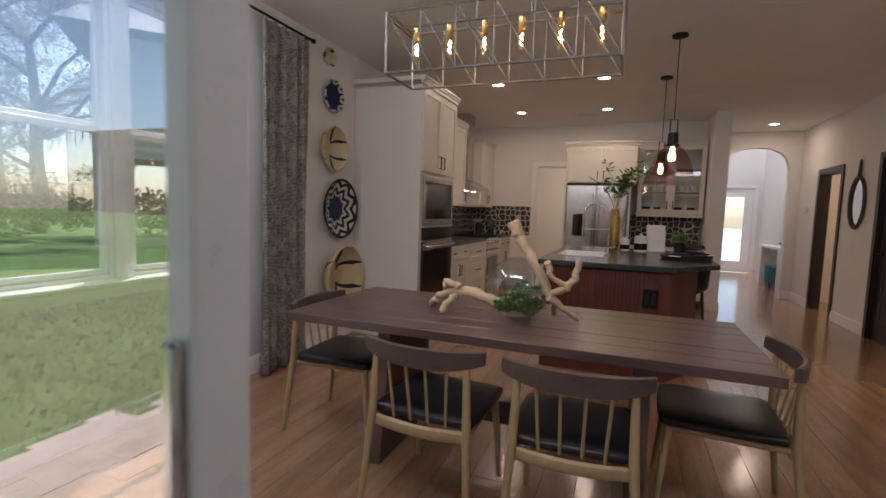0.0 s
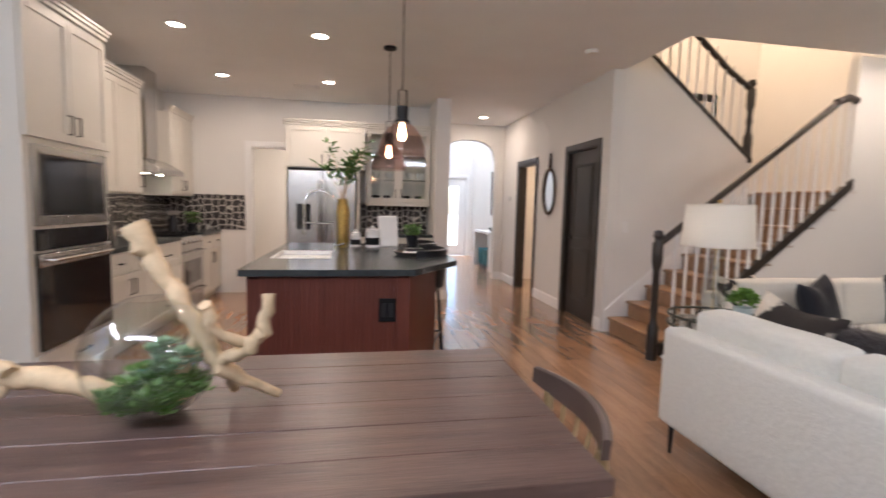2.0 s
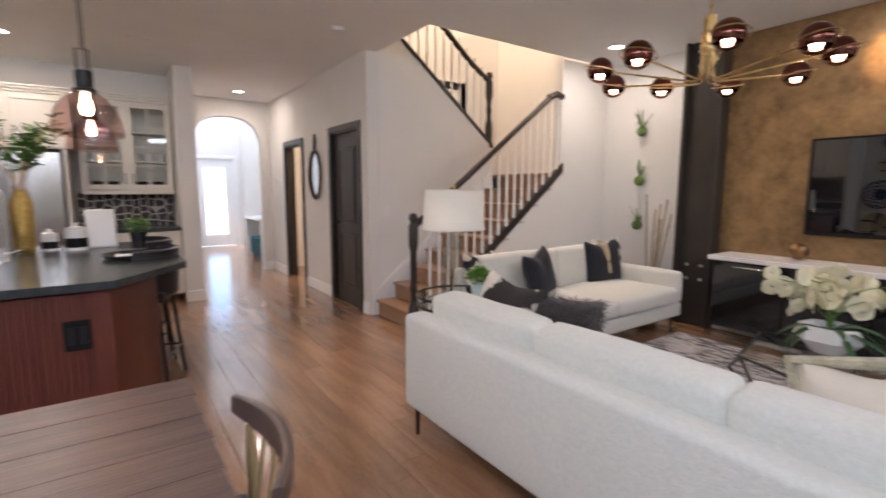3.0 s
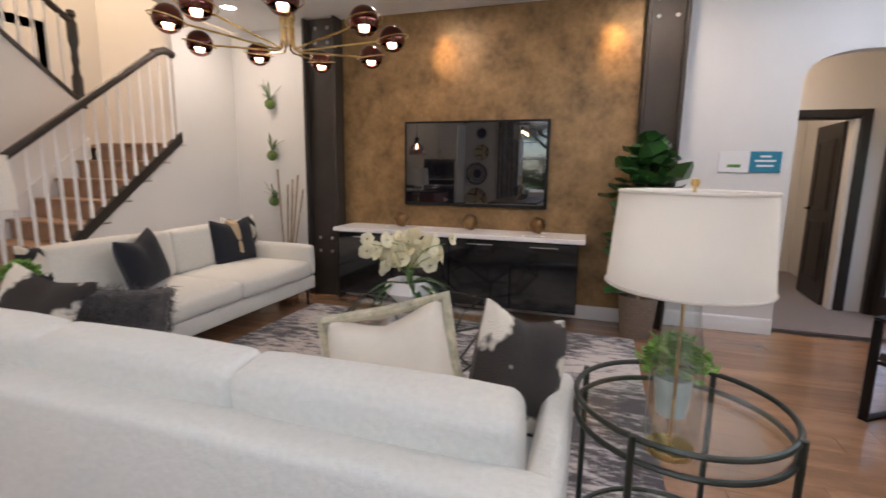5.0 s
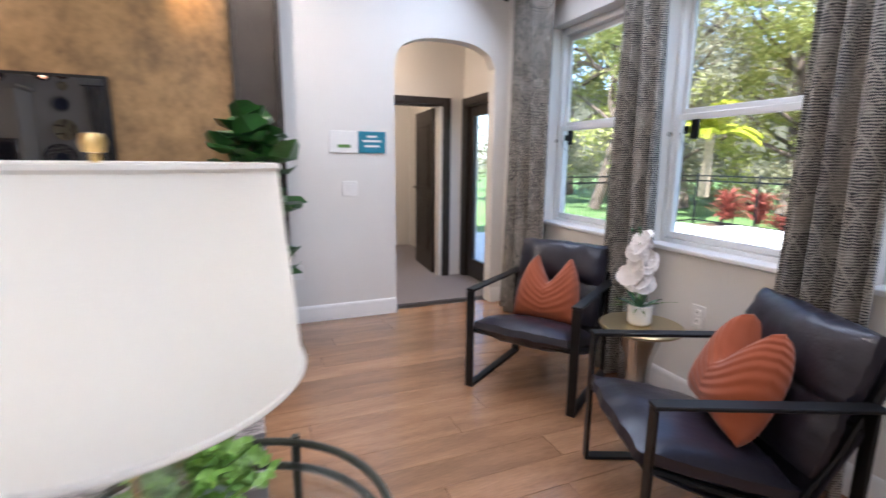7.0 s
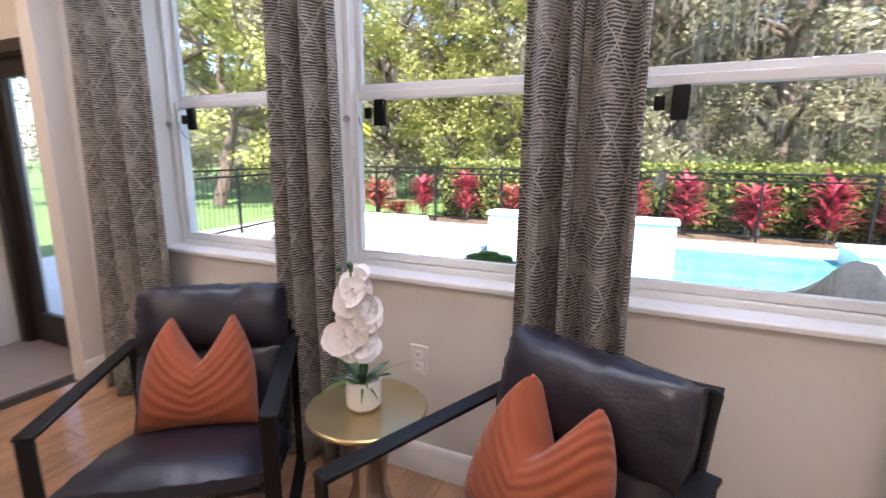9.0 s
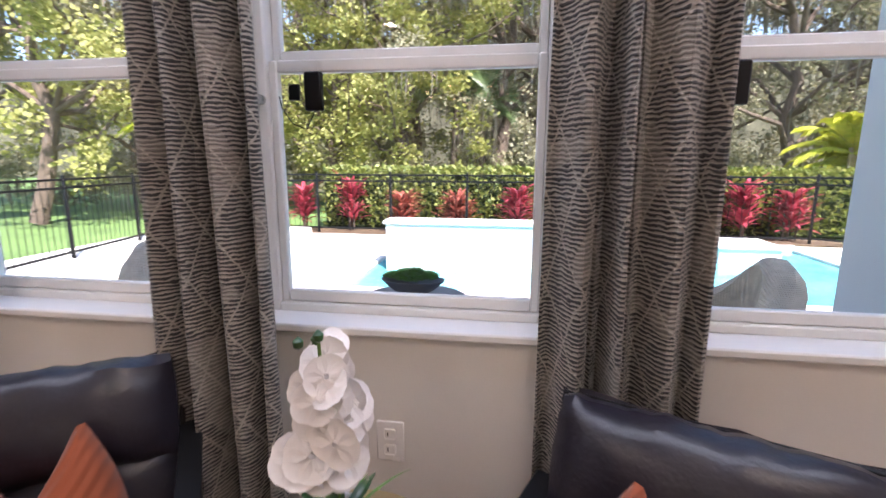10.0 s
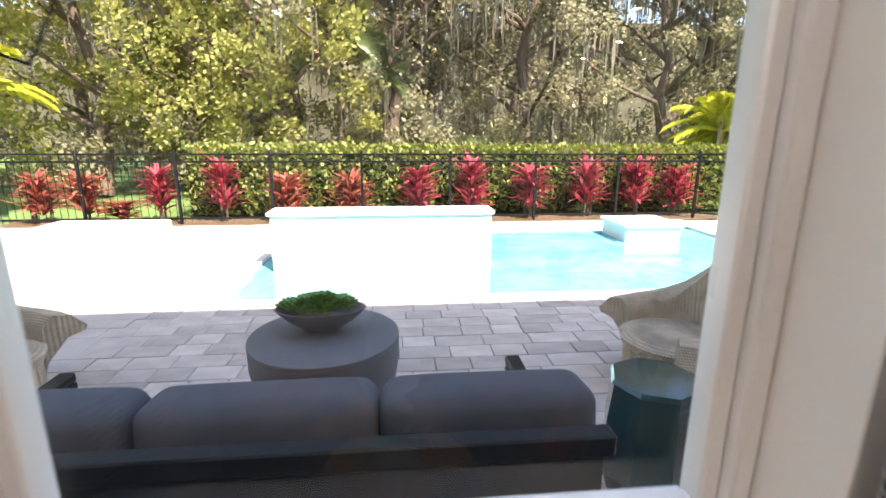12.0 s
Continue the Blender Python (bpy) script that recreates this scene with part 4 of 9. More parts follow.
M_BK1 = ring_pattern("zigzag_weave", (0.62, 0.58, 0.50), (0.012, 0.014, 0.028), "zigzag")
M_BK2 = ring_pattern("spotted_weave", (0.60, 0.50, 0.30), (0.02, 0.018, 0.025), "spots")
M_BK3 = ring_pattern("arrow_weave", (0.60, 0.50, 0.30), (0.02, 0.018, 0.02), "arrows")
for y, z, r, d, mt, tl, lb in ((5.00, 2.655, 0.085, 0.05, M_BK2, 0, "small cream basket with dark marks on the wall"), (5.06, 2.32, 0.15, 0.06, M_BK1, 0, "navy and white zigzag woven basket on the wall"),
                               (5.03, 1.84, 0.205, 0.10, M_BK2, 0, "cream woven basket with dark spots on the wall"), (5.16, 1.29, 0.285, 0.09, M_BK1, 0, "large navy zigzag woven basket on the wall"),
                               (5.14, 0.64, 0.30, 0.17, M_BK3, 0, "deep straw basket with black arrows on the wall")):
    pr = [(0, 0.006), (r * 0.5, 0.004), (r * 0.72, d * 0.30), (r * 0.9, d * 0.65), (r, d), (r - 0.012, d + 0.004), (r * 0.88, d * 0.72), (r * 0.70, d * 0.38 + 0.008), (r * 0.48, 0.016), (0, 0.016)]
    solid("wall_basket", lathe(bmesh.new(), pr, 40), mt, lb, "basket", pose(LW + 0.001, y, z, 90, 0, 90), "wall baskets")
M_TEAL = material("teal_card", (0.02, 0.20, 0.30), 0.4, vary=0.04, bump=0)
M_INK = material("white_print", (0.75, 0.75, 0.74), 0.5, vary=0.02, bump=0)
tc = thing("wall_sign", pose(LW, 5.60, 1.53, 90, 0, 90), "small teal information card on the wall", "sign")
part("card", box(-0.10, 0.10, -0.085, 0.085, 0.002, 0.010, 0.002), M_TEAL, tc)
for w, z in ((0.11, 0.02), (0.09, -0.01), (0.12, -0.035)):
    part("print_bar", box(-w / 2, w / 2, z - 0.006, z + 0.006, 0.010, 0.0108), M_INK, tc)

# ---- kitchen ----
M_CAB = material("cabinet_paint", (0.66, 0.63, 0.56), 0.38, vary=0.03, scale=3, bump=0.03)
M_COUNTER = material("dark_counter", (0.040, 0.046, 0.048), 0.22, vary=0.3, scale=25, bump=0.02, fine=200)
M_CHERRY = material("cherry_wood", (0.105, 0.028, 0.018), 0.36, vary=0.25, scale=3, bump=0.08, fine=30, stretch=(8, 8, 0.7))
M_OVEN = material("black_glass", (0.008, 0.008, 0.009), 0.08, vary=0.05, bump=0, coat=0.5)


def tile_material(name):
    """Patterned wall tile: dark petals parted by pale lines."""
    mt = material(name, (0.62, 0.60, 0.56), 0.25, vary=0.06, bump=0.02)
    nt = mt.node_tree
    b = nt.nodes["Principled BSDF"]
    co, mp, v = nt.nodes.new("ShaderNodeTexCoord"), nt.nodes.new("ShaderNodeMapping"), nt.nodes.new("ShaderNodeTexVoronoi")
    mp.inputs["Scale"].default_value = (1, 1, 1)
    v.feature, v.inputs["Scale"].default_value, v.inputs["Randomness"].default_value = "DISTANCE_TO_EDGE", 11.0, 0.55
    nt.links.new(co.outputs["Object"], mp.inputs[0])
    nt.links.new(mp.outputs[0], v.inputs["Vector"])
    g = nt.nodes.new("ShaderNodeMath")
    g.operation = "GREATER_THAN"
    g.inputs[1].default_value = 0.075
    nt.links.new(v.outputs["Distance"], g.inputs[0])
    mx = nt.nodes.new("ShaderNodeMix")
    mx.data_type = "RGBA"
    mx.inputs[6].default_value, mx.inputs[7].default_value = (0.50, 0.46, 0.41, 1), (0.05, 0.045, 0.045, 1)
    nt.links.new(g.outputs[0], mx.inputs[0])
    nt.links.new(mx.outputs[2], b.inputs["Base Color"])
    return mt


M_TILE = tile_material("patterned_tile")


def pull(bm, x, y0, y1, z0, z1, axis="x", s=1):
    """A slim black bar pull on a face looking along axis."""
    d = 0.028 * s
    if axis == "x":
        tube(bm, ((x, y0, z0), (x + d, y0, z0), (x + d, y1, z1), (x, y1, z1)), 0.006, 6)
    else:
        tube(bm, ((y0, x, z0), (y0, x + d, z0), (y1, x + d, z1), (y1, x, z1)), 0.006, 6)
    return bm


def shaker(parent, axis, at, s, a0, a1, z0, z1, pull_at=None, mat=None, glass_in=False, name="door"):
    """A shaker front: rails and stiles round a recessed panel, on a face at `at` looking the way s along axis."""
    mat = mat or M_CAB
    bm = bmesh.new()

    def put(p, q, r, t, d0, d1, bev=0.002):
        e0, e1 = sorted((at + s * d0, at + s * d1))
        bx(bm, *((e0, e1, p, q) if axis == "x" else (p, q, e0, e1)), r, t, bev)
    g, w = 0.002, 0.058
    a0, a1, z0, z1 = a0 + g, a1 - g, z0 + g, z1 - g
    put(a0, a0 + w, z0, z1, 0.001, 0.021), put(a1 - w, a1, z0, z1, 0.001, 0.021)
    put(a0 + w, a1 - w, z0, z0 + w, 0.001, 0.021), put(a0 + w, a1 - w, z1 - w, z1, 0.001, 0.021)
    if not glass_in:
        put(a0 + w, a1 - w, z0 + w, z1 - w, 0.001, 0.011, 0)
    d = part(name, bm, mat, parent)
    if glass_in:
        bm = bmesh.new()
        e0, e1 = sorted((at + s * 0.008, at + s * 0.012))
        bx(bm, *((e0, e1, a0 + w, a1 - w) if axis == "x" else (a0 + w, a1 - w, e0, e1)), z0 + w, z1 - w)
        part("pane", bm, M_CLEAR, d).visible_shadow = False
        bm = bmesh.new()
        e0, e1 = sorted((at + s * 0.006, at + s * 0.018))
        m = (a0 + a1) / 2
        bx(bm, m - 0.008, m + 0.008, e0, e1, z0 + w, z1 - w)
        for k in (1, 2, 3):
            z = z0 + w + (z1 - z0 - 2 * w) * k / 4
            bx(bm, a0 + w, a1 - w, e0, e1, z - 0.008, z + 0.008)
        part("muntin", bm, mat, d)
    if pull_at:
        p0, p1, q0, q1 = pull_at
        part("handle", pull(bmesh.new(), at + s * 0.021, p0, p1, q0, q1, axis, s), M_BLACK, d, "black bar handle")
    return d


def crown(bm, axis, at, s, a0, a1, z):
    for d0, d1, h0, h1 in ((0.0, 0.022, 0, 0.03), (0.0, 0.038, 0.03, 0.055), (0.0, 0.052, 0.055, 0.075)):
        e0, e1 = sorted((at, at + s * d1))
        bx(bm, *((e0, e1, a0, a1) if axis == "x" else (a0, a1, e0, e1)), z + h0, z + h1, 0.003)
    return bm


# tall oven cabinet
tc = thing("oven_cabinet", pose(0, 0, 0), "tall cream cabinet holding a microwave and wall oven", "cabinet")
FX = 0.035
part("body", box(LW + 0.002, FX, 5.50, 6.44, 0.0, 2.50, 0.002), M_CAB, tc)
bm = crown(bmesh.new(), "x", FX, 1, 5.46, 6.46, 2.50)
bx(bm, LW + 0.002, FX + 0.05, 5.448, 5.499, 2.53, 2.575, 0.004)
part("crown_moulding", bm, M_CAB, tc)
shaker(tc, "x", FX, 1, 5.51, 5.97, 1.68, 2.48, (5.925, 5.925, 1.74, 1.86))
shaker(tc, "x", FX, 1, 5.97, 6.43, 1.68, 2.48, (6.015, 6.015, 1.74, 1.86))
shaker(tc, "x", FX, 1, 5.51, 6.43, 0.11, 0.36, (5.9, 6.04, 0.28, 0.28), name="drawer")
mw = thing("microwave", pose(0, 0, 0), "built-in stainless steel microwave with black glass", "microwave")
bm = bmesh.new()
for y0, y1, z0, z1 in ((5.56, 5.61, 1.15, 1.64), (6.33, 6.38, 1.15, 1.64), (5.61, 6.33, 1.15, 1.21), (5.61, 6.33, 1.585, 1.64)):
    bx(bm, FX + 0.001, FX + 0.024, y0, y1, z0, z1, 0.003)
part("trim_frame", bm, M_STEEL, mw)
part("glass_door", box(FX + 0.002, FX + 0.018, 5.612, 6.16, 1.212, 1.583, 0.003), M_OVEN, mw)
part("control_panel", box(FX + 0.002, FX + 0.017, 6.165, 6.328, 1.212, 1.583, 0.003), M_OVEN, mw)
ov = thing("wall_oven", pose(0, 0, 0), "built-in wall oven with black glass and steel handle", "oven")
part("control_panel", box(FX + 0.001, FX + 0.024, 5.56, 6.38, 1.00, 1.13, 0.003), M_OVEN, ov)
part("door", box(FX + 0.001, FX + 0.030, 5.56, 6.38, 0.38, 0.985, 0.004), M_OVEN, ov)
part("door_trim", box(FX + 0.001, FX + 0.034, 5.56, 6.38, 0.90, 0.978, 0.004), M_STEEL, ov)
bm = tube(bmesh.new(), ((FX + 0.034, 5.62, 0.94), (FX + 0.075, 5.62, 0.94), (FX + 0.075, 6.32, 0.94), (FX + 0.034, 6.32, 0.94)), 0.011, 8)
part("handle", bm, M_STEEL, ov)

# base run and counter
FB = -0.02
for k, (y0, y1, n) in enumerate(((6.445, 7.24, 2), (7.24, 8.04, 1), (8.80, 9.59, 2))):
    c = thing("base_cabinet", pose(0, 0, 0), "cream shaker base cabinet under the dark counter", "cabinet", "kitchen base cabinets")
    part("body", box(LW + 0.002, FB, y0, y1, 0.10, 0.879), M_CAB, c)
    part("plinth", box(LW + 0.05, FB - 0.06, y0, y1, 0.0, 0.10), M_CAB, c)
    if n == 1:
        for z0, z1 in ((0.11, 0.36), (0.37, 0.62), (0.63, 0.87)):
            shaker(c, "x", FB, 1, y0, y1, z0, z1, ((y0 + y1) / 2 - 0.07, (y0 + y1) / 2 + 0.07, (z0 + z1) / 2, (z0 + z1) / 2), name="drawer")
    else:
        m = (y0 + y1) / 2
        for p, q, hy in ((y0, m, m - 0.04), (m, y1, m + 0.04)):
            shaker(c, "x", FB, 1, p, q, 0.70, 0.87, ((p + q) / 2 - 0.02, (p + q) / 2 + 0.02, 0.785, 0.785), name="drawer")
            shaker(c, "x", FB, 1, p, q, 0.11, 0.69, (hy, hy, 0.50, 0.63))
rg = thing("range_cooker", pose(0, 0, 0), "stainless steel slide-in gas range", "range")
part("body", box(LW + 0.002, FB + 0.02, 8.045, 8.795, 0.0, 0.905, 0.004), M_STEEL, rg)
part("oven_window", box(FB + 0.021, FB + 0.026, 8.16, 8.68, 0.35, 0.62, 0.004), M_OVEN, rg)
part("handle", tube(bmesh.new(), ((FB + 0.02, 8.1, 0.72), (FB + 0.06, 8.1, 0.72), (FB + 0.06, 8.74, 0.72), (FB + 0.02, 8.74, 0.72)), 0.011, 8), M_STEEL, rg)
part("handle", tube(bmesh.new(), ((FB + 0.02, 8.1, 0.25), (FB + 0.06, 8.1, 0.25), (FB + 0.06, 8.74, 0.25), (FB + 0.02, 8.74, 0.25)), 0.011, 8), M_STEEL, rg)
for k in range(5):
    bm = lathe(bmesh.new(), ((0.022, 0), (0.020, 0.025), (0, 0.028)), 12)
    part("knob", bm, M_STEEL, rg, at=pose(FB + 0.02, 8.14 + k * 0.14, 0.84, 0, 90, 0))
bm = bmesh.new()
for k in range(6):
    bx(bm, LW + 0.1, FB - 0.04, 8.09 + k * 0.13, 8.105 + k * 0.13, 0.906, 0.935)
part("grate", bm, M_BLACK, rg)
setting("worktop", box(LW + 0.002, FB + 0.03, 6.445, 8.042, 0.881, 0.92, 0.004), M_COUNTER)
setting("worktop_2", box(LW + 0.002, FB + 0.03, 8.798, 9.598, 0.881, 0.92, 0.004), M_COUNTER)
setting("tile_splash", box(LW + 0.002, LW + 0.010, 6.445, 9.598, 0.921, 1.40), M_TILE)
setting("tile_splash_north", box(LW + 0.012, 0.34, 9.588, 9.598, 0.921, 1.42), M_TILE)
for y0, y1, zt in ((6.50, 8.00, 2.50), (8.82, 9.59, 2.42)):
    c = thing("wall_cabinet", pose(0, 0, 0), "cream shaker wall cabinet with crown moulding", "cabinet", "kitchen wall cabinets")
    part("body", box(LW + 0.002, -0.37, y0, y1, 1.38, zt, 0.002), M_CAB, c)
    part("crown_moulding", crown(bmesh.new(), "x", -0.37, 1, y0, y1 + 0.03, zt), M_CAB, c)
    n = 3 if y1 - y0 > 1 else 2
    for k in range(n):
        p, q = y0 + (y1 - y0) * k / n, y0 + (y1 - y0) * (k + 1) / n
        h = q - 0.045 if k % 2 == 0 else p + 0.045
        shaker(c, "x", -0.37, 1, p, q, 1.39, zt - 0.01, (h, h, 1.46, 1.58))
hd = thing("range_hood", pose(0, 0, 0), "stainless steel chimney range hood", "range hood")
bm = bmesh.new()
prism(bm, [(0, 0), (0.50, 0), (0.50, 0.05), (0.30, 0.17), (0, 0.17)], 0.76, pose(LW + 0.002, 8.80, 1.62, 90, 0, 0))
part("canopy", bm, M_STEEL, hd)
part("chimney", box(LW + 0.002, LW + 0.30, 8.27, 8.57, 1.79, 2.80, 0.003), M_STEEL, hd)
for y in (8.22, 8.62):
    part("hood_lamp", lathe(bmesh.new(), ((0, -0.004), (0.03, -0.004), (0.03, 0)), 14, (LW + 0.3, y, 1.619)), glow("hood_light", (1, 0.85, 0.65), 14), hd)

# fridge wall
fr = thing("refrigerator", pose(1.47, 0, 0), "stainless steel french-door refrigerator with dispenser", "refrigerator")
part("body", box(-0.445, 0.445, 8.93, 9.58, 0.02, 1.77, 0.006), M_STEEL, fr)
for s in (-1, 1):
    d = part("door", box(min(s * 0.003, s * 0.443), max(s * 0.003, s * 0.443), 8.885, 8.928, 0.72, 1.765, 0.010), M_STEEL, fr)
    part("handle", tube(bmesh.new(), ((s * 0.045, 8.885, 0.85), (s * 0.045, 8.835, 0.88), (s * 0.045, 8.835, 1.60), (s * 0.045, 8.885, 1.63)), 0.012, 8), M_STEEL, d)
part("freezer_drawer", box(-0.443, 0.443, 8.885, 8.928, 0.06, 0.71, 0.010), M_STEEL, fr)
part("dispenser", box(-0.33, -0.15, 8.878, 8.886, 0.98, 1.32, 0.004), M_OVEN, fr)
part("top_grille", box(-0.445, 0.445, 8.91, 9.0, 1.772, 1.795), M_BLACK, fr)
c = thing("wall_cabinet", pose(0, 0, 0), "cream shaker cabinet over the refrigerator", "cabinet", "kitchen wall cabinets")
part("body", box(0.99, 2.03, 8.97, 9.598, 1.80, 2.36, 0.002), M_CAB, c)
part("crown_moulding", crown(bmesh.new(), "y", 8.97, -1, 0.96, 2.06, 2.36), M_CAB, c)
shaker(c, "y", 8.97, -1, 1.0, 1.51, 1.81, 2.35, (1.465, 1.465, 1.86, 1.98))
shaker(c, "y", 8.97, -1, 1.51, 2.02, 1.81, 2.35, (1.555, 1.555, 1.86, 1.98))
part("side_panel", box(0.99, 1.018, 8.93, 9.598, 0.0, 1.798), M_CAB, c)
part("side_panel", box(1.93, 1.96, 8.93, 9.598, 0.0, 1.798), M_CAB, c)
c = thing("glass_cabinet", pose(0, 0, 0), "cream wall cabinet with glazed mullioned doors", "cabinet")
bm = bmesh.new()
for a in ((2.05, 2.98, 9.57, 9.598, 1.36, 2.40), (2.05, 2.07, 9.26, 9.57, 1.36, 2.40), (2.96, 2.98, 9.26, 9.57, 1.36, 2.40), (2.07, 2.96, 9.26, 9.57, 1.36, 1.38), (2.07, 2.96, 9.26, 9.57, 2.38, 2.40), (2.07, 2.96, 9.27, 9.57, 1.70, 1.715), (2.07, 2.96, 9.27, 9.57, 2.04, 2.055)):
    bx(bm, *a)
part("body", bm, M_CAB, c)
part("crown_moulding", crown(bmesh.new(), "y", 9.26, -1, 2.05, 2.98, 2.40), M_CAB, c)
part("light_rail", box(2.05, 2.98, 9.24, 9.28, 1.315, 1.359, 0.004), M_CAB, c)
shaker(c, "y", 9.26, -1, 2.06, 2.515, 1.37, 2.39, (2.475, 2.475, 1.44, 1.56), glass_in=True)
shaker(c, "y", 9.26, -1, 2.515, 2.97, 1.37, 2.39, (2.555, 2.555, 1.44, 1.56), glass_in=True)
M_CUP = material("white_china", (0.7, 0.7, 0.68), 0.2, vary=0.03, bump=0)
for x, z in ((2.2, 1.381), (2.35, 1.381), (2.65, 1.381), (2.82, 1.381), (2.2, 1.716), (2.4, 1.716), (2.7, 1.716), (2.85, 1.716)):
    solid("glass_jar" if z > 1.5 else "bowl", lathe(bmesh.new(), ((0, 0), (0.03, 0), (0.055, 0.05), (0.06, 0.09), (0.055, 0.09), (0.03, 0.012), (0, 0.012)), 16, (x, 9.42, z)), M_CUP if z > 1.5 else M_SEAT, "small bowl standing on a cabinet shelf", "bowl", group="cabinet bowls")
c = thing("base_cabinet", pose(0, 0, 0), "cream shaker base cabinet beside the refrigerator", "cabinet", "kitchen base cabinets")
part("body", box(1.97, 2.99, 8.98, 9.598, 0.10, 0.879), M_CAB, c)
shaker(c, "y", 8.98, -1, 1.98, 2.48, 0.11, 0.87), shaker(c, "y", 8.98, -1, 2.48, 2.98, 0.11, 0.87)
setting("worktop_3", box(1.965, 2.995, 8.94, 9.598, 0.881, 0.92, 0.004), M_COUNTER)
setting("tile_splash_east", box(1.97, 2.995, 9.588, 9.598, 0.921, 1.355), M_TILE)

# island
IX0, IX1, IY0, IY1 = 1.24, 2.30, 5.30, 7.35
isl = thing("kitchen_island", pose(0, 0, 0), "cherry beadboard kitchen island with dark stone top", "kitchen island")
poly = [(IX0 + 0.04, IY0 + 0.05), (2.27, IY0 + 0.05), (2.50, 5.70), (2.50, IY1 - 0.04), (IX0 + 0.04, IY1 - 0.04)]
part("body", prism(bmesh.new(), poly, 0.88), M_CHERRY, isl)
n = 30
for k in range(n):
    x0 = IX0 + 0.045 + k * (2.20 - IX0 - 0.045) / n
    x1 = IX0 + 0.045 + (k + 1) * (2.20 - IX0 - 0.045) / n
    part("bead_board", box(x0 + 0.001, x1 - 0.001, IY0 + 0.042, IY0 + 0.05, 0.10, 0.87, 0.002), M_CHERRY, isl)
part("corner_board", box(2.19, 2.275, IY0 + 0.036, IY0 + 0.052, 0.0, 0.88, 0.003), M_CHERRY, isl)
part("plinth", box(IX0 + 0.05, 2.26, IY0 + 0.038, IY0 + 0.052, 0.0, 0.10, 0.003), M_CHERRY, isl)
top = [(IX0, IY0), (2.30, IY0), (2.68, 5.83), (2.68, IY1), (IX0, IY1)]
SX0, SX1, SY0, SY1 = 1.31, 1.74, 5.92, 6.50
bm = bmesh.new()
for pl in ([top[0], (2.30, IY0), (2.30, SY0), (IX0, SY0)], [(2.30, IY0), (2.68, 5.83), (2.68, IY1), (2.30, IY1)], [(IX0, SY0), (SX0, SY0), (SX0, SY1), (IX0, SY1)], [(SX1, SY0), (2.30, SY0), (2.30, SY1), (SX1, SY1)], [(IX0, SY1), (2.30, SY1), (2.30, IY1), (IX0, IY1)]):
    prism(bm, pl, 0.04, pose(0, 0, 0.884))
bmesh.ops.remove_doubles(bm, verts=bm.verts, dist=1e-5)
part("worktop", bm, M_COUNTER, isl, "dark stone worktop")
sk = part("sink", box(SX0 + 0.001, SX1 - 0.001, SY0 + 0.001, SY1 - 0.001, 0.882, 0.89), M_WHITE, isl, "white undermount sink")
bm = bmesh.new()
for a in ((SX0, SX0 + 0.02, SY0, SY1), (SX1 - 0.02, SX1, SY0, SY1), (SX0, SX1, SY0, SY0 + 0.02), (SX0, SX1, SY1 - 0.02, SY1)):
    bx(bm, a[0], a[1], a[2], a[3], 0.89, 0.926, 0.004)
part("sink_rim", bm, M_WHITE, isl)
ol = thing("power_outlet", pose(2.13, IY0 + 0.036, 0.66), "dark double outlet on the island", "outlet")
part("plate", box(-0.055, 0.055, -0.006, 0.006, -0.075, 0.075, 0.003), M_BLACK, ol)
for x in (-0.024, 0.024):
    part("socket", box(x - 0.016, x + 0.016, -0.010, -0.006, -0.045, 0.045, 0.003), M_SEAT, ol)
fa = thing("kitchen_faucet", pose(1.76, 6.45, 0.924), "tall chrome arched kitchen faucet", "faucet")
arcp = [(0, 0, 0), (0, 0, 0.38)] + [(-0.13 + 0.13 * math.cos(radians(a)), -0.02 * a / 180, 0.38 + 0.13 * math.sin(radians(a))) for a in range(15, 181, 15)] + [(-0.26, -0.02, 0.26)]
part("spout", tube(bmesh.new(), arcp, 0.012, 10), M_CHROME, fa)
part("spray_head", tube(bmesh.new(), ((-0.26, -0.02, 0.27), (-0.26, -0.02, 0.14)), 0.017, 10), M_CHROME, fa)
part("base", lathe(bmesh.new(), ((0, 0), (0.028, 0), (0.026, 0.05), (0.016, 0.06), (0, 0.06)), 16), M_CHROME, fa)
part("lever", tube(bmesh.new(), ((0.02, 0, 0.05), (0.07, 0, 0.07)), 0.008, 8), M_CHROME, fa)
part("brace", tube(bmesh.new(), ((0, 0, 0.24), (-0.26, -0.02, 0.24)), 0.006, 8), M_CHROME, fa)


def twig_plant(bm, stems, base, spread, height, leaf, rn, leafs=26, droop=0.1):
    """Arching stems with flat pointed leaves along them; returns the stem mesh."""
    sb = bmesh.new()
    base = Vector(base)
    for k in range(stems):
        a = rn.uniform(0, 6.28)
        end = Vector((math.cos(a) * spread * rn.uniform(0.4, 1), math.sin(a) * spread * rn.uniform(0.4, 1), height * rn.uniform(0.65, 1)))
        pts = [base + Vector((end.x * s ** 1.5, end.y * s ** 1.5, end.z * s - droop * s * s * s)) for s in (0, 0.25, 0.5, 0.75, 1)]
        tube(sb, pts, [0.005, 0.004, 0.004, 0.003, 0.002], 5)
        for q in range(leafs):
            s = rn.uniform(0.35, 1.02)
            i = min(int(s * 4), 3)
            p = pts[i].lerp(pts[i + 1], s * 4 - i)
            add_leaf(bm, p, leaf * rn.uniform(0.6, 1.15), rn)
    return sb


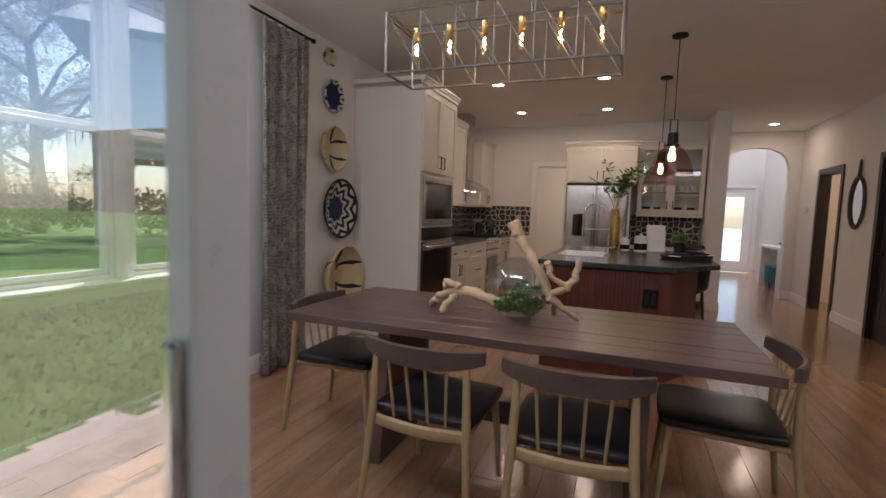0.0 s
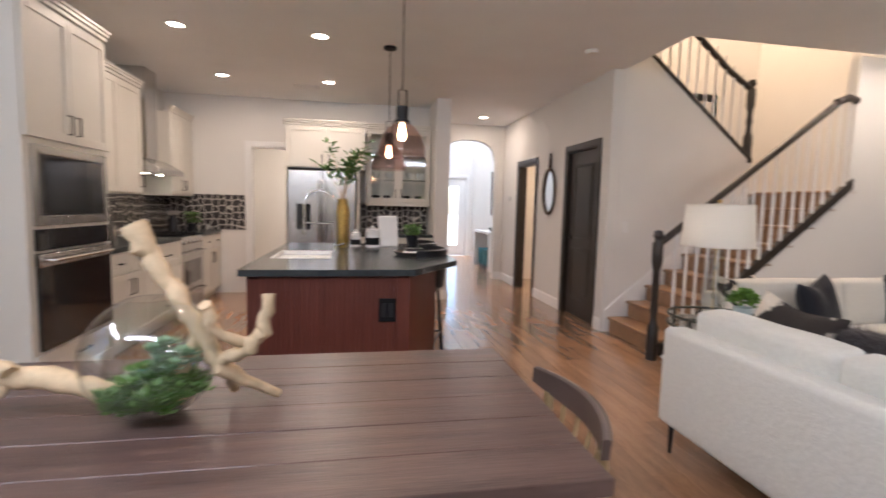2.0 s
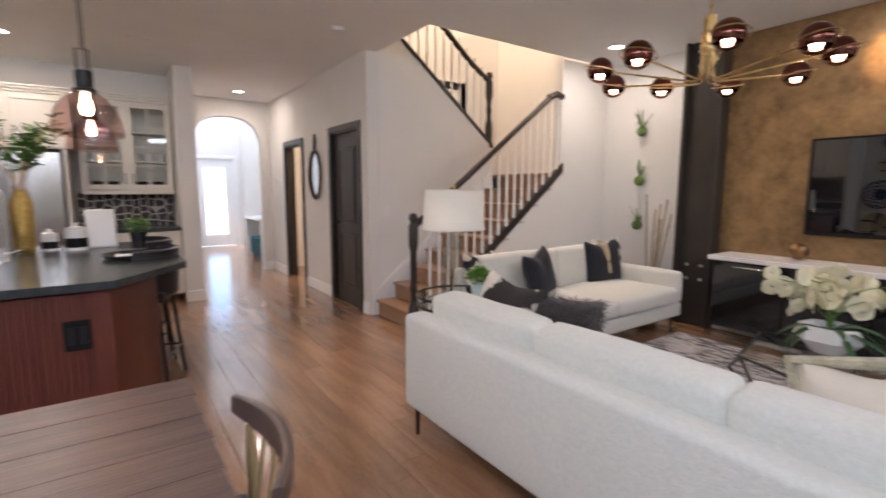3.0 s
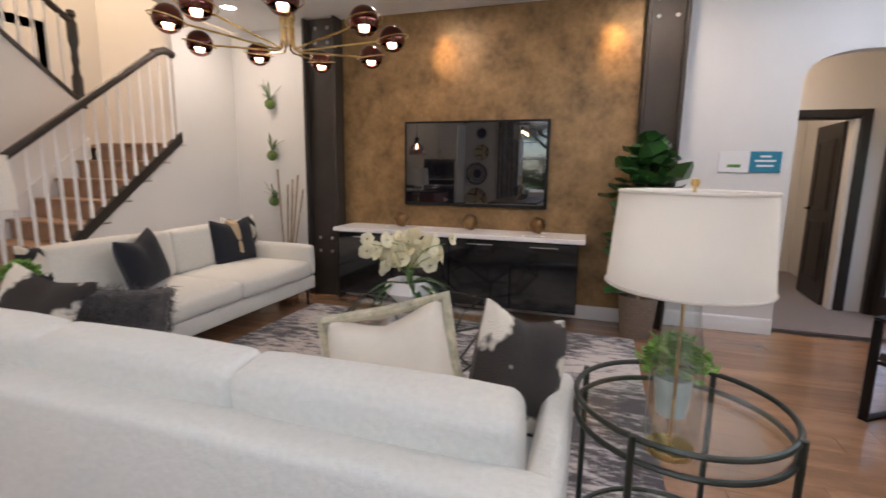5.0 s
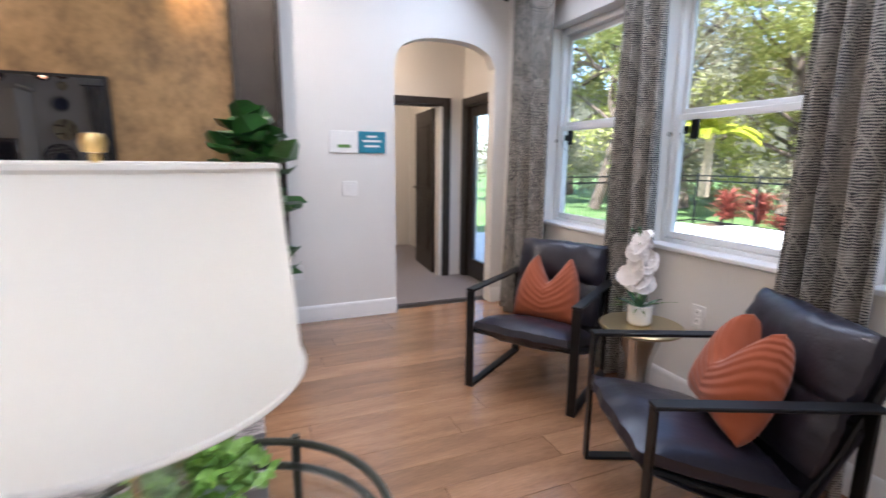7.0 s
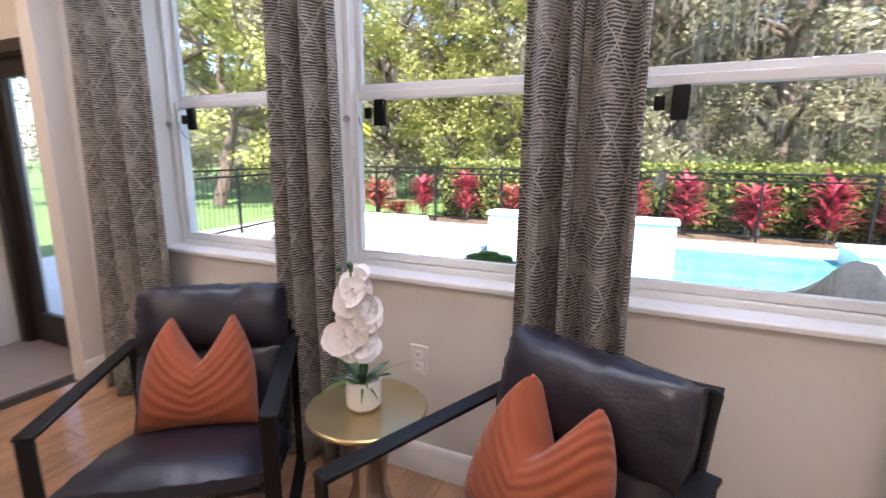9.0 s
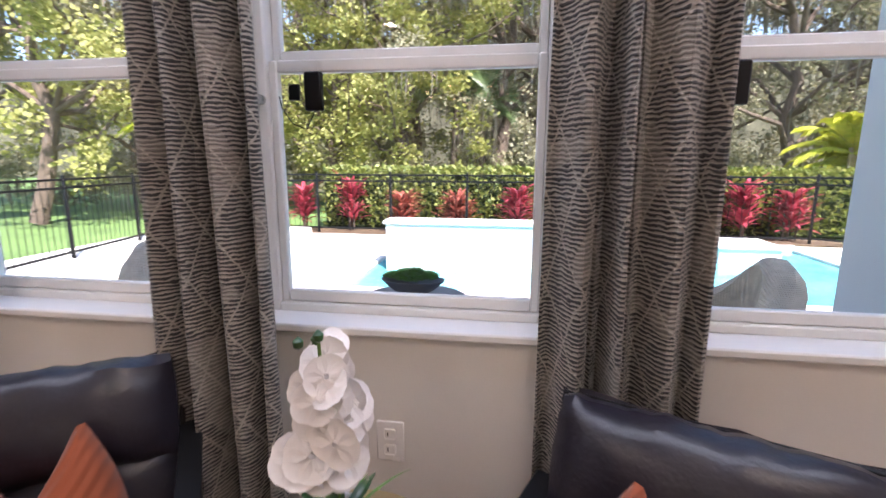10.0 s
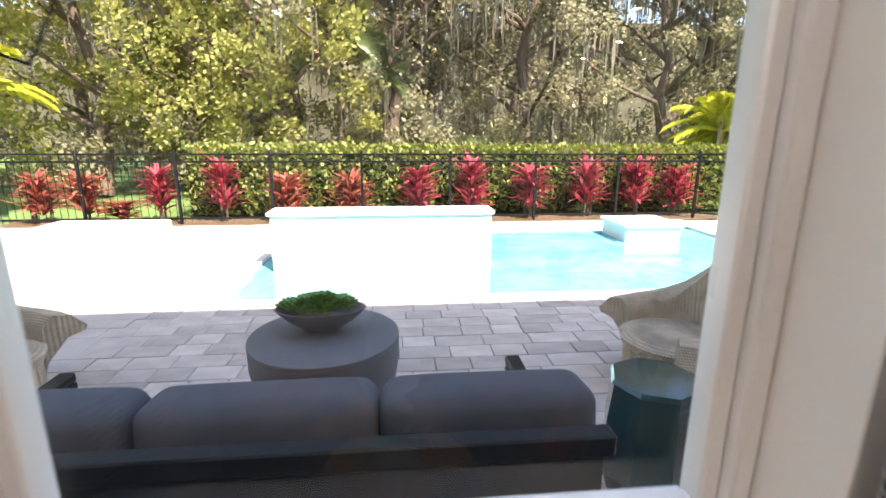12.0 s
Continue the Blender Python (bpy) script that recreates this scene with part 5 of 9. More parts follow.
def add_leaf(bm, p, L, rn, wide=0.42, up=0.25):
    a, e = rn.uniform(0, 6.28), rn.uniform(-0.5, 0.7) + up
    d = Vector((math.cos(a) * math.cos(e), math.sin(a) * math.cos(e), math.sin(e)))
    side = d.cross(Vector((rn.uniform(-0.4, 0.4), rn.uniform(-0.4, 0.4), 1))).normalized()
    n = side.cross(d)
    w = L * wide * 0.5
    v = [bm.verts.new(q) for q in (p, p + d * L * 0.35 + side * w - n * w * 0.15, p + d * L * 0.75 + side * w * 0.7, p + d * L - n * L * 0.1, p + d * L * 0.75 - side * w * 0.7, p + d * L * 0.35 - side * w - n * w * 0.15, p + d * L * 0.45 - n * w * 0.5)]
    for f in ((0, 1, 6), (1, 2, 6), (2, 3, 6), (3, 4, 6), (4, 5, 6), (5, 0, 6)):
        bm.faces.new([v[q] for q in f])


rn = random.Random(21)
vs = thing("brass_vase", pose(1.80, 6.84, 0.924), "hammered brass vase with leafy green branches", "vase")
M_HAMMER = material("hammered_brass", (0.50, 0.34, 0.10), 0.32, 1.0, vary=0.25, scale=30, bump=0.8, fine=60)
part("vase_body", lathe(bmesh.new(), ((0, 0), (0.045, 0), (0.062, 0.04), (0.060, 0.16), (0.066, 0.26), (0.060, 0.36), (0.040, 0.42), (0.046, 0.45), (0.040, 0.45), (0.034, 0.42)), 24), M_HAMMER, vs)
bm = bmesh.new()
sb = twig_plant(bm, 10, (0, 0, 0.40), 0.32, 0.68, 0.088, rn, 26)
part("stems", sb, M_DRIFT, vs)
part("leaves", bm, M_LEAF, vs, "small green leaves")
for x, y, r, h in ((1.92, 6.98, 0.05, 0.11), (2.08, 6.92, 0.068, 0.15)):
    k = thing("canister", pose(x, y, 0.924), "white canister with black band and lid", "canister", "canisters")
    part("jar", lathe(bmesh.new(), ((0, 0), (r, 0), (r, h), (r * 0.9, h + 0.004), (0, h + 0.004)), 24), M_WHITE, k)
    part("band", lathe(bmesh.new(), ((r + 0.0015, h * 0.15), (r + 0.0015, h * 0.62)), 24), M_BLACK, k)
    part("lid", lathe(bmesh.new(), ((0, h + 0.005), (r * 0.95, h + 0.005), (r * 0.95, h + 0.02), (0.015, h + 0.03), (0.018, h + 0.05), (0, h + 0.055)), 24), M_WHITE, k)
solid("cutting_board", box(-0.10, 0.10, -0.01, 0.01, 0, 0.30, 0.01), M_WHITE, "white marble cutting board leaning upright", "cutting board", pose(2.24, 6.98, 0.924, -8, 0, 15))
ty = thing("serving_tray", pose(2.40, 6.20, 0.924), "round dark tray with folded napkins", "tray")
part("tray", lathe(bmesh.new(), ((0, 0), (0.14, 0), (0.175, 0.03), (0.17, 0.032), (0.135, 0.008), (0, 0.008)), 32), M_DARK, ty)
part("napkin", box(-0.09, 0.06, -0.05, 0.05, 0.009, 0.032, 0.008), M_CUP, ty)
part("napkin", box(-0.07, 0.08, -0.03, 0.07, 0.033, 0.055, 0.008), M_SEAT, ty)
hp = thing("herb_pot", pose(2.48, 7.05, 0.924), "small dark pot with a green herb plant", "potted plant")
part("pot", lathe(bmesh.new(), ((0, 0), (0.05, 0), (0.065, 0.11), (0.058, 0.11), (0.05, 0.09), (0, 0.09)), 20), M_SEAT, hp)
bm = bmesh.new()
for k in range(140):
    add_leaf(bm, Vector((rn.gauss(0, 0.035), rn.gauss(0, 0.035), 0.10 + rn.random() * 0.10)), 0.05, rn)
part("leaves", bm, M_LEAF, hp)
# things on the side counter
solid("recipe_stand", box(-0.10, 0.10, -0.01, 0.01, 0, 0.26, 0.006), M_WHITE, "framed white card leaning by the wall", "picture", pose(-0.48, 6.75, 0.921, -12, 0, 70))
for x, y, r, h, mt in ((-0.5, 7.2, 0.05, 0.16, M_SEAT), (-0.45, 7.4, 0.06, 0.22, M_SEAT), (-0.5, 7.62, 0.05, 0.14, M_STEEL), (-0.45, 9.1, 0.06, 0.2, M_SEAT)):
    solid("kitchen_jar", lathe(bmesh.new(), ((0, 0), (r, 0), (r * 1.05, h * 0.6), (r * 0.7, h * 0.9), (r * 0.75, h), (0, h)), 18, (x, y, 0.921)), mt, "dark kitchen jar standing on the counter", "jar", group="counter jars")
kp = thing("herb_pot", pose(-0.3, 9.35, 0.921), "small counter plant in a dark pot", "potted plant")
part("pot", lathe(bmesh.new(), ((0, 0), (0.05, 0), (0.06, 0.09), (0, 0.09)), 16), M_SEAT, kp)
bm = bmesh.new()
for k in range(110):
    add_leaf(bm, Vector((rn.gauss(0, 0.04), rn.gauss(0, 0.04), 0.10 + rn.random() * 0.13)), 0.06, rn)
part("leaves", bm, M_LEAF, kp)


# bar stools along the island's far side
def bar_stool():
    s = thing("bar_stool", pose(0, 0, 0), "dark upholstered bar stool with curved back", "stool", "island bar stools")
    part("seat", soft_box(-0.21, 0.21, -0.20, 0.20, 0.62, 0.69, 0.02, 0.01, 2), M_SEAT, s)
    bm = bmesh.new()
    rows = []
    for i in range(11):
        a = radians(-75 + 15 * i)
        c0 = Vector((math.cos(a), math.sin(a), 0))
        rows.append([bm.verts.new(Vector((0.0, 0, 0)) + c0 * r + Vector((0, 0, z))) for r, z in ((0.22, 0.66), (0.25, 0.66), (0.275, 0.97), (0.25, 0.98))])
    for A, B in zip(rows, rows[1:]):
        for j in range(4):
            bm.faces.new((A[j], A[(j + 1) % 4], B[(j + 1) % 4], B[j]))
    bm.faces.new(rows[0]), bm.faces.new(rows[-1][::-1])
    part("backrest", bm, M_SEAT, s)
    for x, y in ((-0.17, -0.17), (-0.17, 0.17), (0.17, -0.17), (0.17, 0.17)):
        part("leg", tube(bmesh.new(), ((x * 1.25, y * 1.25, 0), (x, y, 0.62)), 0.014, 8), M_DARK, s)
    bm = bmesh.new()
    f = 0.20
    bars(bm, (((-f, -f, 0.22), (f, -f, 0.22)), ((f, -f, 0.22), (f, f, 0.22)), ((f, f, 0.22), (-f, f, 0.22)), ((-f, f, 0.22), (-f, -f, 0.22))), 0.009, 8)
    part("footrest", bm, M_DARK, s)
    return s


bs0 = bar_stool()
bs0.matrix_basis = pose(2.42, 6.30, 0, 0, 0, -20)
copy_thing(bs0, pose(2.44, 6.95, 0))

# glass pendants over the island
M_SMOKE = glass("smoked_glass", (0.80, 0.66, 0.63))
for k, (x, y) in enumerate(((2.24, 5.72), (2.23, 6.98))):
    p = thing("pendant_lamp", pose(x, y, 0), "smoked glass dome pendant lamp with black fitting", "pendant lamp", "island pendants")
    zb = 1.665
    part("canopy", lathe(bmesh.new(), ((0, 0), (0.062, 0), (0.062, -0.018), (0.03, -0.028), (0, -0.028)), 24, (0, 0, CEIL)), M_BLACK, p)
    part("cord", tube(bmesh.new(), ((0, 0, CEIL - 0.02), (0, 0, zb + 0.46)), 0.004, 6), M_BLACK, p)
    bm = bmesh.new()
    tube(bm, ((-0.028, 0, zb + 0.33), (-0.028, 0, zb + 0.46), (0.028, 0, zb + 0.46), (0.028, 0, zb + 0.33)), 0.005, 6)
    part("yoke", bm, M_BLACK, p)
    part("fitting", lathe(bmesh.new(), ((0, 0.23), (0.055, 0.235), (0.055, 0.25), (0.042, 0.26), (0.042, 0.345), (0.032, 0.35), (0, 0.35)), 24, (0, 0, zb)), M_BLACK, p)
    g = part("glass_shade", lathe(bmesh.new(), [(0.165, 0), (0.168, 0.03), (0.160, 0.08), (0.14, 0.14), (0.10, 0.20), (0.055, 0.236)], 36, (0, 0, zb)), M_SMOKE, p)
    g.visible_shadow = False
    part("bulb", lathe(bmesh.new(), ((0, 0.11), (0.022, 0.12), (0.03, 0.15), (0.02, 0.19), (0.014, 0.23), (0, 0.23)), 16, (0, 0, zb)), glow("warm_bulb", (1.0, 0.66, 0.36), 16), p)

# ceiling fittings
M_CAN = glow("can_light", (1.0, 0.86, 0.66), 9)
for x, y in ((0.41, 6.85), (1.60, 6.84), (0.35, 8.46), (1.58, 8.46), (3.97, 10.08), (6.30, 3.62), (6.60, 5.50), (6.55, 1.75), (4.3, 1.2), (2.3, 4.9)):
    d = thing("recessed_light", pose(x, y, CEIL), "round recessed ceiling light with white rim", "recessed light", "ceiling lights")
    part("rim", lathe(bmesh.new(), ((0.062, -0.004), (0.085, -0.006), (0.09, -0.001), (0.088, 0.0)), 28), M_TRIM, d)
    part("lens", lathe(bmesh.new(), ((0, -0.003), (0.062, -0.003), (0.062, -0.001), (0, -0.001)), 28), M_CAN, d)
    l = new("can_lamp", bpy.data.lights.new("can_lamp", "AREA"))
    l.data.shape, l.data.size, l.data.energy, l.data.color = "DISK", 0.12, CAN_WATTS, (1, 0.76, 0.58)
    l.matrix_world = pose(x, y, CEIL - 0.012)
for x, y, nm, lb in ((4.08, 6.60, "smoke_detector", "round white smoke detector on the ceiling"), (2.66, 7.98, "ceiling_speaker", "round white ceiling speaker grille")):
    solid(nm, lathe(bmesh.new(), ((0, -0.03), (0.045, -0.028), (0.06, -0.012), (0.062, 0), (0, 0)) if nm == "smoke_detector" else ((0, -0.004), (0.10, -0.004), (0.105, 0)), 24, (x, y, CEIL)), M_TRIM, lb, "detector" if nm == "smoke_detector" else "speaker")
vt = thing("ceiling_vent", pose(1.30, 8.76, CEIL), "white slatted air vent in the ceiling", "vent")
part("frame", box(-0.18, 0.18, -0.09, 0.09, -0.006, 0.0, 0.002), M_TRIM, vt)
for k in range(7):
    part("slat", box(-0.16, 0.16, -0.07 + k * 0.022, -0.06 + k * 0.022, -0.012, -0.006), M_TRIM, vt)

# hall: mirror, thermostat, foyer pieces
M_ROPE = material("brown_rope", (0.085, 0.055, 0.035), 0.8, vary=0.4, scale=40, bump=0.8, fine=120)
mr = thing("wall_mirror", pose(RW, 8.60, 1.57, 90, 0, -90), "oval dark rope mirror hanging on the wall", "mirror")
pts = [(0.20 * math.cos(a), 0.31 * math.sin(a), 0.02) for a in [2 * math.pi * k / 40 for k in range(40)]]
part("frame", tube(bmesh.new(), pts, 0.020, 10, closed=True), M_ROPE, mr)
bm = lathe(bmesh.new(), ((0, 0.012), (0.19, 0.012), (0.19, 0.006), (0, 0.006)), 36)
bmesh.ops.scale(bm, vec=(1, 1.58, 1), verts=bm.verts)
part("mirror_glass", bm, M_CHROME, mr)
part("hanging_strap", tube(bmesh.new(), ((-0.03, 0.31, 0.02), (-0.02, 0.44, 0.015), (0, 0.52, 0.015), (0.02, 0.44, 0.015), (0.03, 0.31, 0.02)), 0.012, 8), M_ROPE, mr)
solid("thermostat", box(-0.06, 0.06, -0.045, 0.045, 0.001, 0.025, 0.006), M_WHITE, "white wall thermostat beside the doorway", "thermostat", pose(RW, 10.35, 1.50, 90, 0, -90))
solid("light_switch", box(-0.04, 0.04, -0.06, 0.06, 0.0, 0.008, 0.003), M_WHITE, "white light switch plate on the wall", "switch", pose(4.80, 7.049, 1.15, 90, 0, 0))
ct = thing("console_table", pose(4.78, 12.3, 0), "white waterfall console table in the foyer", "table")
part("tabletop", box(-0.19, 0.19, -0.6, 0.6, 0.77, 0.82, 0.004), M_WHITE, ct)
for s in (-1, 1):
    part("side_panel", box(-0.19, 0.19, s * 0.6 - 0.025, s * 0.6 + 0.025, 0, 0.769, 0.004), M_WHITE, ct)
M_TEALF = material("teal_weave", (0.02, 0.12, 0.14), 0.8, vary=0.3, bump=0.5, fine=120)
for y in (11.95, 12.35):
    o = thing("storage_pouf", pose(4.76, y, 0), "teal upholstered cube stool under the console", "stool", "foyer stools")
    part("cushion", soft_box(-0.17, 0.17, -0.16, 0.16, 0.10, 0.44, 0.02, 0.008, 1), M_TEALF, o)
    part("base", box(-0.15, 0.15, -0.14, 0.14, 0.0, 0.10), M_BLACK, o)
solid("dark_bowl", lathe(bmesh.new(), ((0, 0), (0.05, 0), (0.13, 0.08), (0.12, 0.08), (0.04, 0.01), (0, 0.01)), 24, (4.78, 12.0, 0.821)), M_SEAT, "dark bowl standing on the console table", "bowl")
for y in (11.5, 12.7):
    pf = thing("picture_frame", pose(4.999, y, 1.65, 90, 0, -90), "thin black picture frame on the foyer wall", "picture")
    bm = bmesh.new()
    for a in ((-0.25, 0.25, 0.46, 0.5), (-0.25, 0.25, -0.5, -0.46), (-0.25, -0.21, -0.46, 0.46), (0.21, 0.25, -0.46, 0.46)):
        bx(bm, a[0], a[1], a[2], a[3], 0.0, 0.03, 0.003)
    part("frame", bm, M_BLACK, pf)
    part("print", box(-0.21, 0.21, -0.46, 0.46, 0.004, 0.01), M_STEEL, pf)

# ---- living room ----
M_LINEN = material("cream_upholstery", (0.63, 0.62, 0.565), 0.9, vary=0.07, scale=60, bump=0.35, fine=260, sheen=0.25)
M_GOLD = material("gold_plaster", (0.25, 0.155, 0.066), 0.42, 0.35, vary=0.5, scale=4.5, bump=0.12, fine=22)
M_BEAM = material("iron_beam", (0.045, 0.037, 0.030), 0.55, 0.3, vary=0.3, scale=4, bump=0.12)
M_BOLT = material("steel_bolt", (0.5, 0.48, 0.45), 0.35, 1.0, bump=0.02)

setting("gold_wall", box(7.20, 7.297, 1.845, 4.655, 0.0, CEIL - 0.002), M_GOLD)
for y0, y1 in ((4.66, 5.03), (1.53, 1.84)):
    bmn = thing("steel_beam", pose(0, 0, 0), "dark riveted steel beam pillar beside the gold wall", "pillar", "wall pillars")
    m = (y0 + y1) / 2
    part("web", box(7.12, 7.145, y0 + 0.031, y1 - 0.031, 0, CEIL - 0.002), M_BEAM, bmn)
    part("flange", box(7.05, 7.296, y0, y0 + 0.03, 0, CEIL - 0.002, 0.006), M_BEAM, bmn)
    part("flange", box(7.05, 7.296, y1 - 0.03, y1, 0, CEIL - 0.002, 0.006), M_BEAM, bmn)
    for s in (-1, 1):
        for z in (2.72, 2.58, 0.62, 0.48):
            part("bolt", lathe(bmesh.new(), ((0.018, 0), (0.018, 0.006), (0.010, 0.012), (0, 0.013)), 10), M_BOLT, bmn, at=pose(7.12, m + s * 0.07, z, 0, -90, 0))
setting("baseboard_gold", box(7.182, 7.199, 1.845, 4.655, 0.001, 0.13, 0.004), M_TRIM)
# picture lights washing the gold wall, set in the ceiling
for y in (3.57, 2.08):
    l = new("wall_washer", bpy.data.lights.new("wall_washer", "SPOT"))
    l.data.energy, l.data.color, l.data.spot_size, l.data.spot_blend, l.data.shadow_soft_size = 16, (1.0, 0.55, 0.19), radians(36), 0.9, 0.03
    l.matrix_world = look((6.86, y, CEIL - 0.02), (7.2, y, 2.40))
    d = thing("recessed_light", pose(6.86, y, CEIL), "small recessed ceiling spot over the gold wall", "recessed light", "ceiling lights")
    part("rim", lathe(bmesh.new(), ((0.035, -0.002), (0.05, -0.005), (0.052, 0.0)), 20), M_TRIM, d)
    part("lens", lathe(bmesh.new(), ((0, -0.002), (0.035, -0.002), (0, -0.001)), 20), M_CAN, d)

tv = thing("television", pose(0, 0, 0), "large black flat television mounted on the wall", "television")
part("bezel", box(7.135, 7.165, 2.565, 3.955, 1.005, 1.805, 0.006), M_BLACK, tv)
M_SCREEN = material("tv_glass", (0.006, 0.006, 0.008), 0.02, vary=0.0, bump=0.0)
for _l in list(M_SCREEN.node_tree.nodes["Principled BSDF"].inputs["Roughness"].links):
    M_SCREEN.node_tree.links.remove(_l)
M_SCREEN.node_tree.nodes["Principled BSDF"].inputs["Roughness"].default_value = 0.015
M_SCREEN.node_tree.nodes["Principled BSDF"].inputs["IOR"].default_value = 2.1
part("screen", box(7.130, 7.134, 2.59, 3.93, 1.035, 1.785), M_SCREEN, tv)
part("wall_mount", box(7.165, 7.199, 3.0, 3.5, 1.2, 1.6), M_BLACK, tv)
cn = thing("media_console", pose(0, 0, 0), "floating black media cabinet with white stone top", "cabinet")
part("body", box(6.80, 7.182, 2.25, 4.50, 0.14, 0.745, 0.003), M_OVEN, cn)
part("top", box(6.765, 7.198, 2.20, 4.55, 0.752, 0.79, 0.004), M_WHITE, cn, "white stone top")
for k in range(4):
    y0, y1 = 2.25 + k * 0.5625, 2.25 + (k + 1) * 0.5625
    d = part("door", box(6.782, 6.799, y0 + 0.003, y1 - 0.003, 0.145, 0.74, 0.003), M_OVEN, cn)
    bm = bmesh.new()
    bx(bm, 6.765, 6.782, y0 + 0.16, y0 + 0.40, 0.70, 0.712, 0.003)
    part("handle", bm, M_CHROME, d, "chrome bar handle")
M_ORB = material("antique_bronze", (0.24, 0.145, 0.065), 0.30, 1.0, vary=0.25, bump=0.05)
for y in (3.93, 3.24, 2.62):
    bm = bmesh.new()
    bmesh.ops.create_icosphere(bm, subdivisions=1, radius=0.085, matrix=pose(0, 0, 0.085, 15, 10, y * 50))
    zlo = min(v.co.z for v in bm.verts)
    for v in bm.verts:
        v.co.z -= zlo
    bmesh.ops.bevel(bm, geom=list(bm.edges), offset=0.006, segments=1, affect="EDGES")
    solid("gold_orb", bm, M_ORB, "faceted antique gold orb on the console", "ornament", pose(7.0, y, 0.791), "gold orbs")

# rug
def rug_material():
    mt = material("worn_rug", (0.55, 0.50, 0.47), 0.95, vary=0.1, scale=2, bump=0.5, fine=300, sheen=0.2)
    nt = mt.node_tree
    b = nt.nodes["Principled BSDF"]
    co, mp, n1, n2 = (nt.nodes.new("ShaderNode" + k) for k in ("TexCoord", "Mapping", "TexNoise", "TexNoise"))
    mp.inputs["Scale"].default_value = (7, 2.2, 1)
    nt.links.new(co.outputs["Object"], mp.inputs[0])
    nt.links.new(mp.outputs[0], n1.inputs["Vector"])
    nt.links.new(co.outputs["Object"], n2.inputs["Vector"])
    n1.inputs["Scale"].default_value, n1.inputs["Detail"].default_value, n1.inputs["Roughness"].default_value = 2.6, 8, 0.72
    n2.inputs["Scale"].default_value = 1.3
    a = nt.nodes.new("ShaderNodeMath")
    a.operation = "MULTIPLY_ADD"
    a.inputs[1].default_value = 0.55
    nt.links.new(n2.outputs[0], a.inputs[0])
    nt.links.new(n1.outputs[0], a.inputs[2])
    cr = nt.nodes.new("ShaderNodeValToRGB")
    e = cr.color_ramp.elements
    e[0].position, e[0].color = 0.70, (0.56, 0.51, 0.48, 1)
    e[1].position, e[1].color = 0.84, (0.055, 0.05, 0.055, 1)
    k = cr.color_ramp.elements.new(0.76)
    k.color = (0.34, 0.31, 0.31, 1)
    nt.links.new(a.outputs[0], cr.inputs[0])
    nt.links.new(cr.outputs[0], b.inputs["Base Color"])
    return mt


solid("area_rug", box(3.9, 6.74, 1.78, 4.76, 0.001, 0.014, 0.004), rug_material(), "worn grey and cream abstract rug on the floor", "rug")


def sofa(name, at, L, D, label, group=""):
    """Faces +y in its own frame, centred on x, its back along y 0; boxy frame, loose cushions, thin metal legs."""
    s = thing(name, at, label, "sofa", group)
    h = L / 2
    part("back", soft_box(-h, h, 0, 0.14, 0.17, 0.70, 0.03, 0.008, 1), M_LINEN, s)
    part("base", soft_box(-h + 0.002, h - 0.002, 0.141, D, 0.17, 0.30, 0.02, 0.004, 2), M_LINEN, s)
    for e in (-1, 1):
        x0, x1 = sorted((e * h, e * (h - 0.09)))
        part("armrest", soft_box(x0, x1, 0.142, D, 0.302, 0.60, 0.03, 0.008, 3 + e), M_LINEN, s)
    n = 3 if L > 2.2 else 2
    w = (L - 0.19) / n
    for k in range(n):
        x0 = -h + 0.095 + k * w
        part("seat_cushion", soft_box(x0 + 0.004, x0 + w - 0.004, 0.20, D + 0.02, 0.302, 0.455, 0.045, 0.02, 5 + k), M_LINEN, s)
        bk = soft_box(x0 + 0.004, x0 + w - 0.004, -0.085, 0.085, 0, 0.365, 0.035, 0.014, 8 + k)
        part("back_cushion", bk, M_LINEN, s, at=pose(0, 0.235, 0.45, 7, 0, 0))
    for x in (-h + 0.06, h - 0.06):
        for y in (0.05, D - 0.06):
            part("leg", tube(bmesh.new(), ((x, y, 0.0), (x, y, 0.172)), [0.009, 0.015], 8), M_BLACK, s)
    return s


sofa("sofa", pose(3.60, 3.415, 0, 0, 0, -90), 2.48, 0.92, "long cream linen sofa with loose back cushions")
sofa("sofa", pose(5.74, 5.72, 0, 0, 0, 180), 2.06, 0.96, "cream linen sofa against the stair wall")

M_FUR = material("grey_fur", (0.085, 0.072, 0.068), 0.95, vary=0.6, scale=20, bump=1.0, fine=140, sheen=0.15)
M_NAVY = material("navy_velvet", (0.010, 0.012, 0.018), 0.9, vary=0.2, scale=20, bump=0.2, fine=250, sheen=0.08)
M_SAND = material("sand_linen", (0.45, 0.35, 0.22), 0.9, vary=0.1, scale=40, bump=0.3, fine=250)
M_IVORY = material("ivory_leather", (0.66, 0.60, 0.50), 0.7, vary=0.06, scale=12, bump=0.2, fine=140)
M_SAGE = material("fur_trim", (0.42, 0.38, 0.26), 0.95, vary=0.4, scale=30, bump=1.0, fine=160, sheen=0.4)


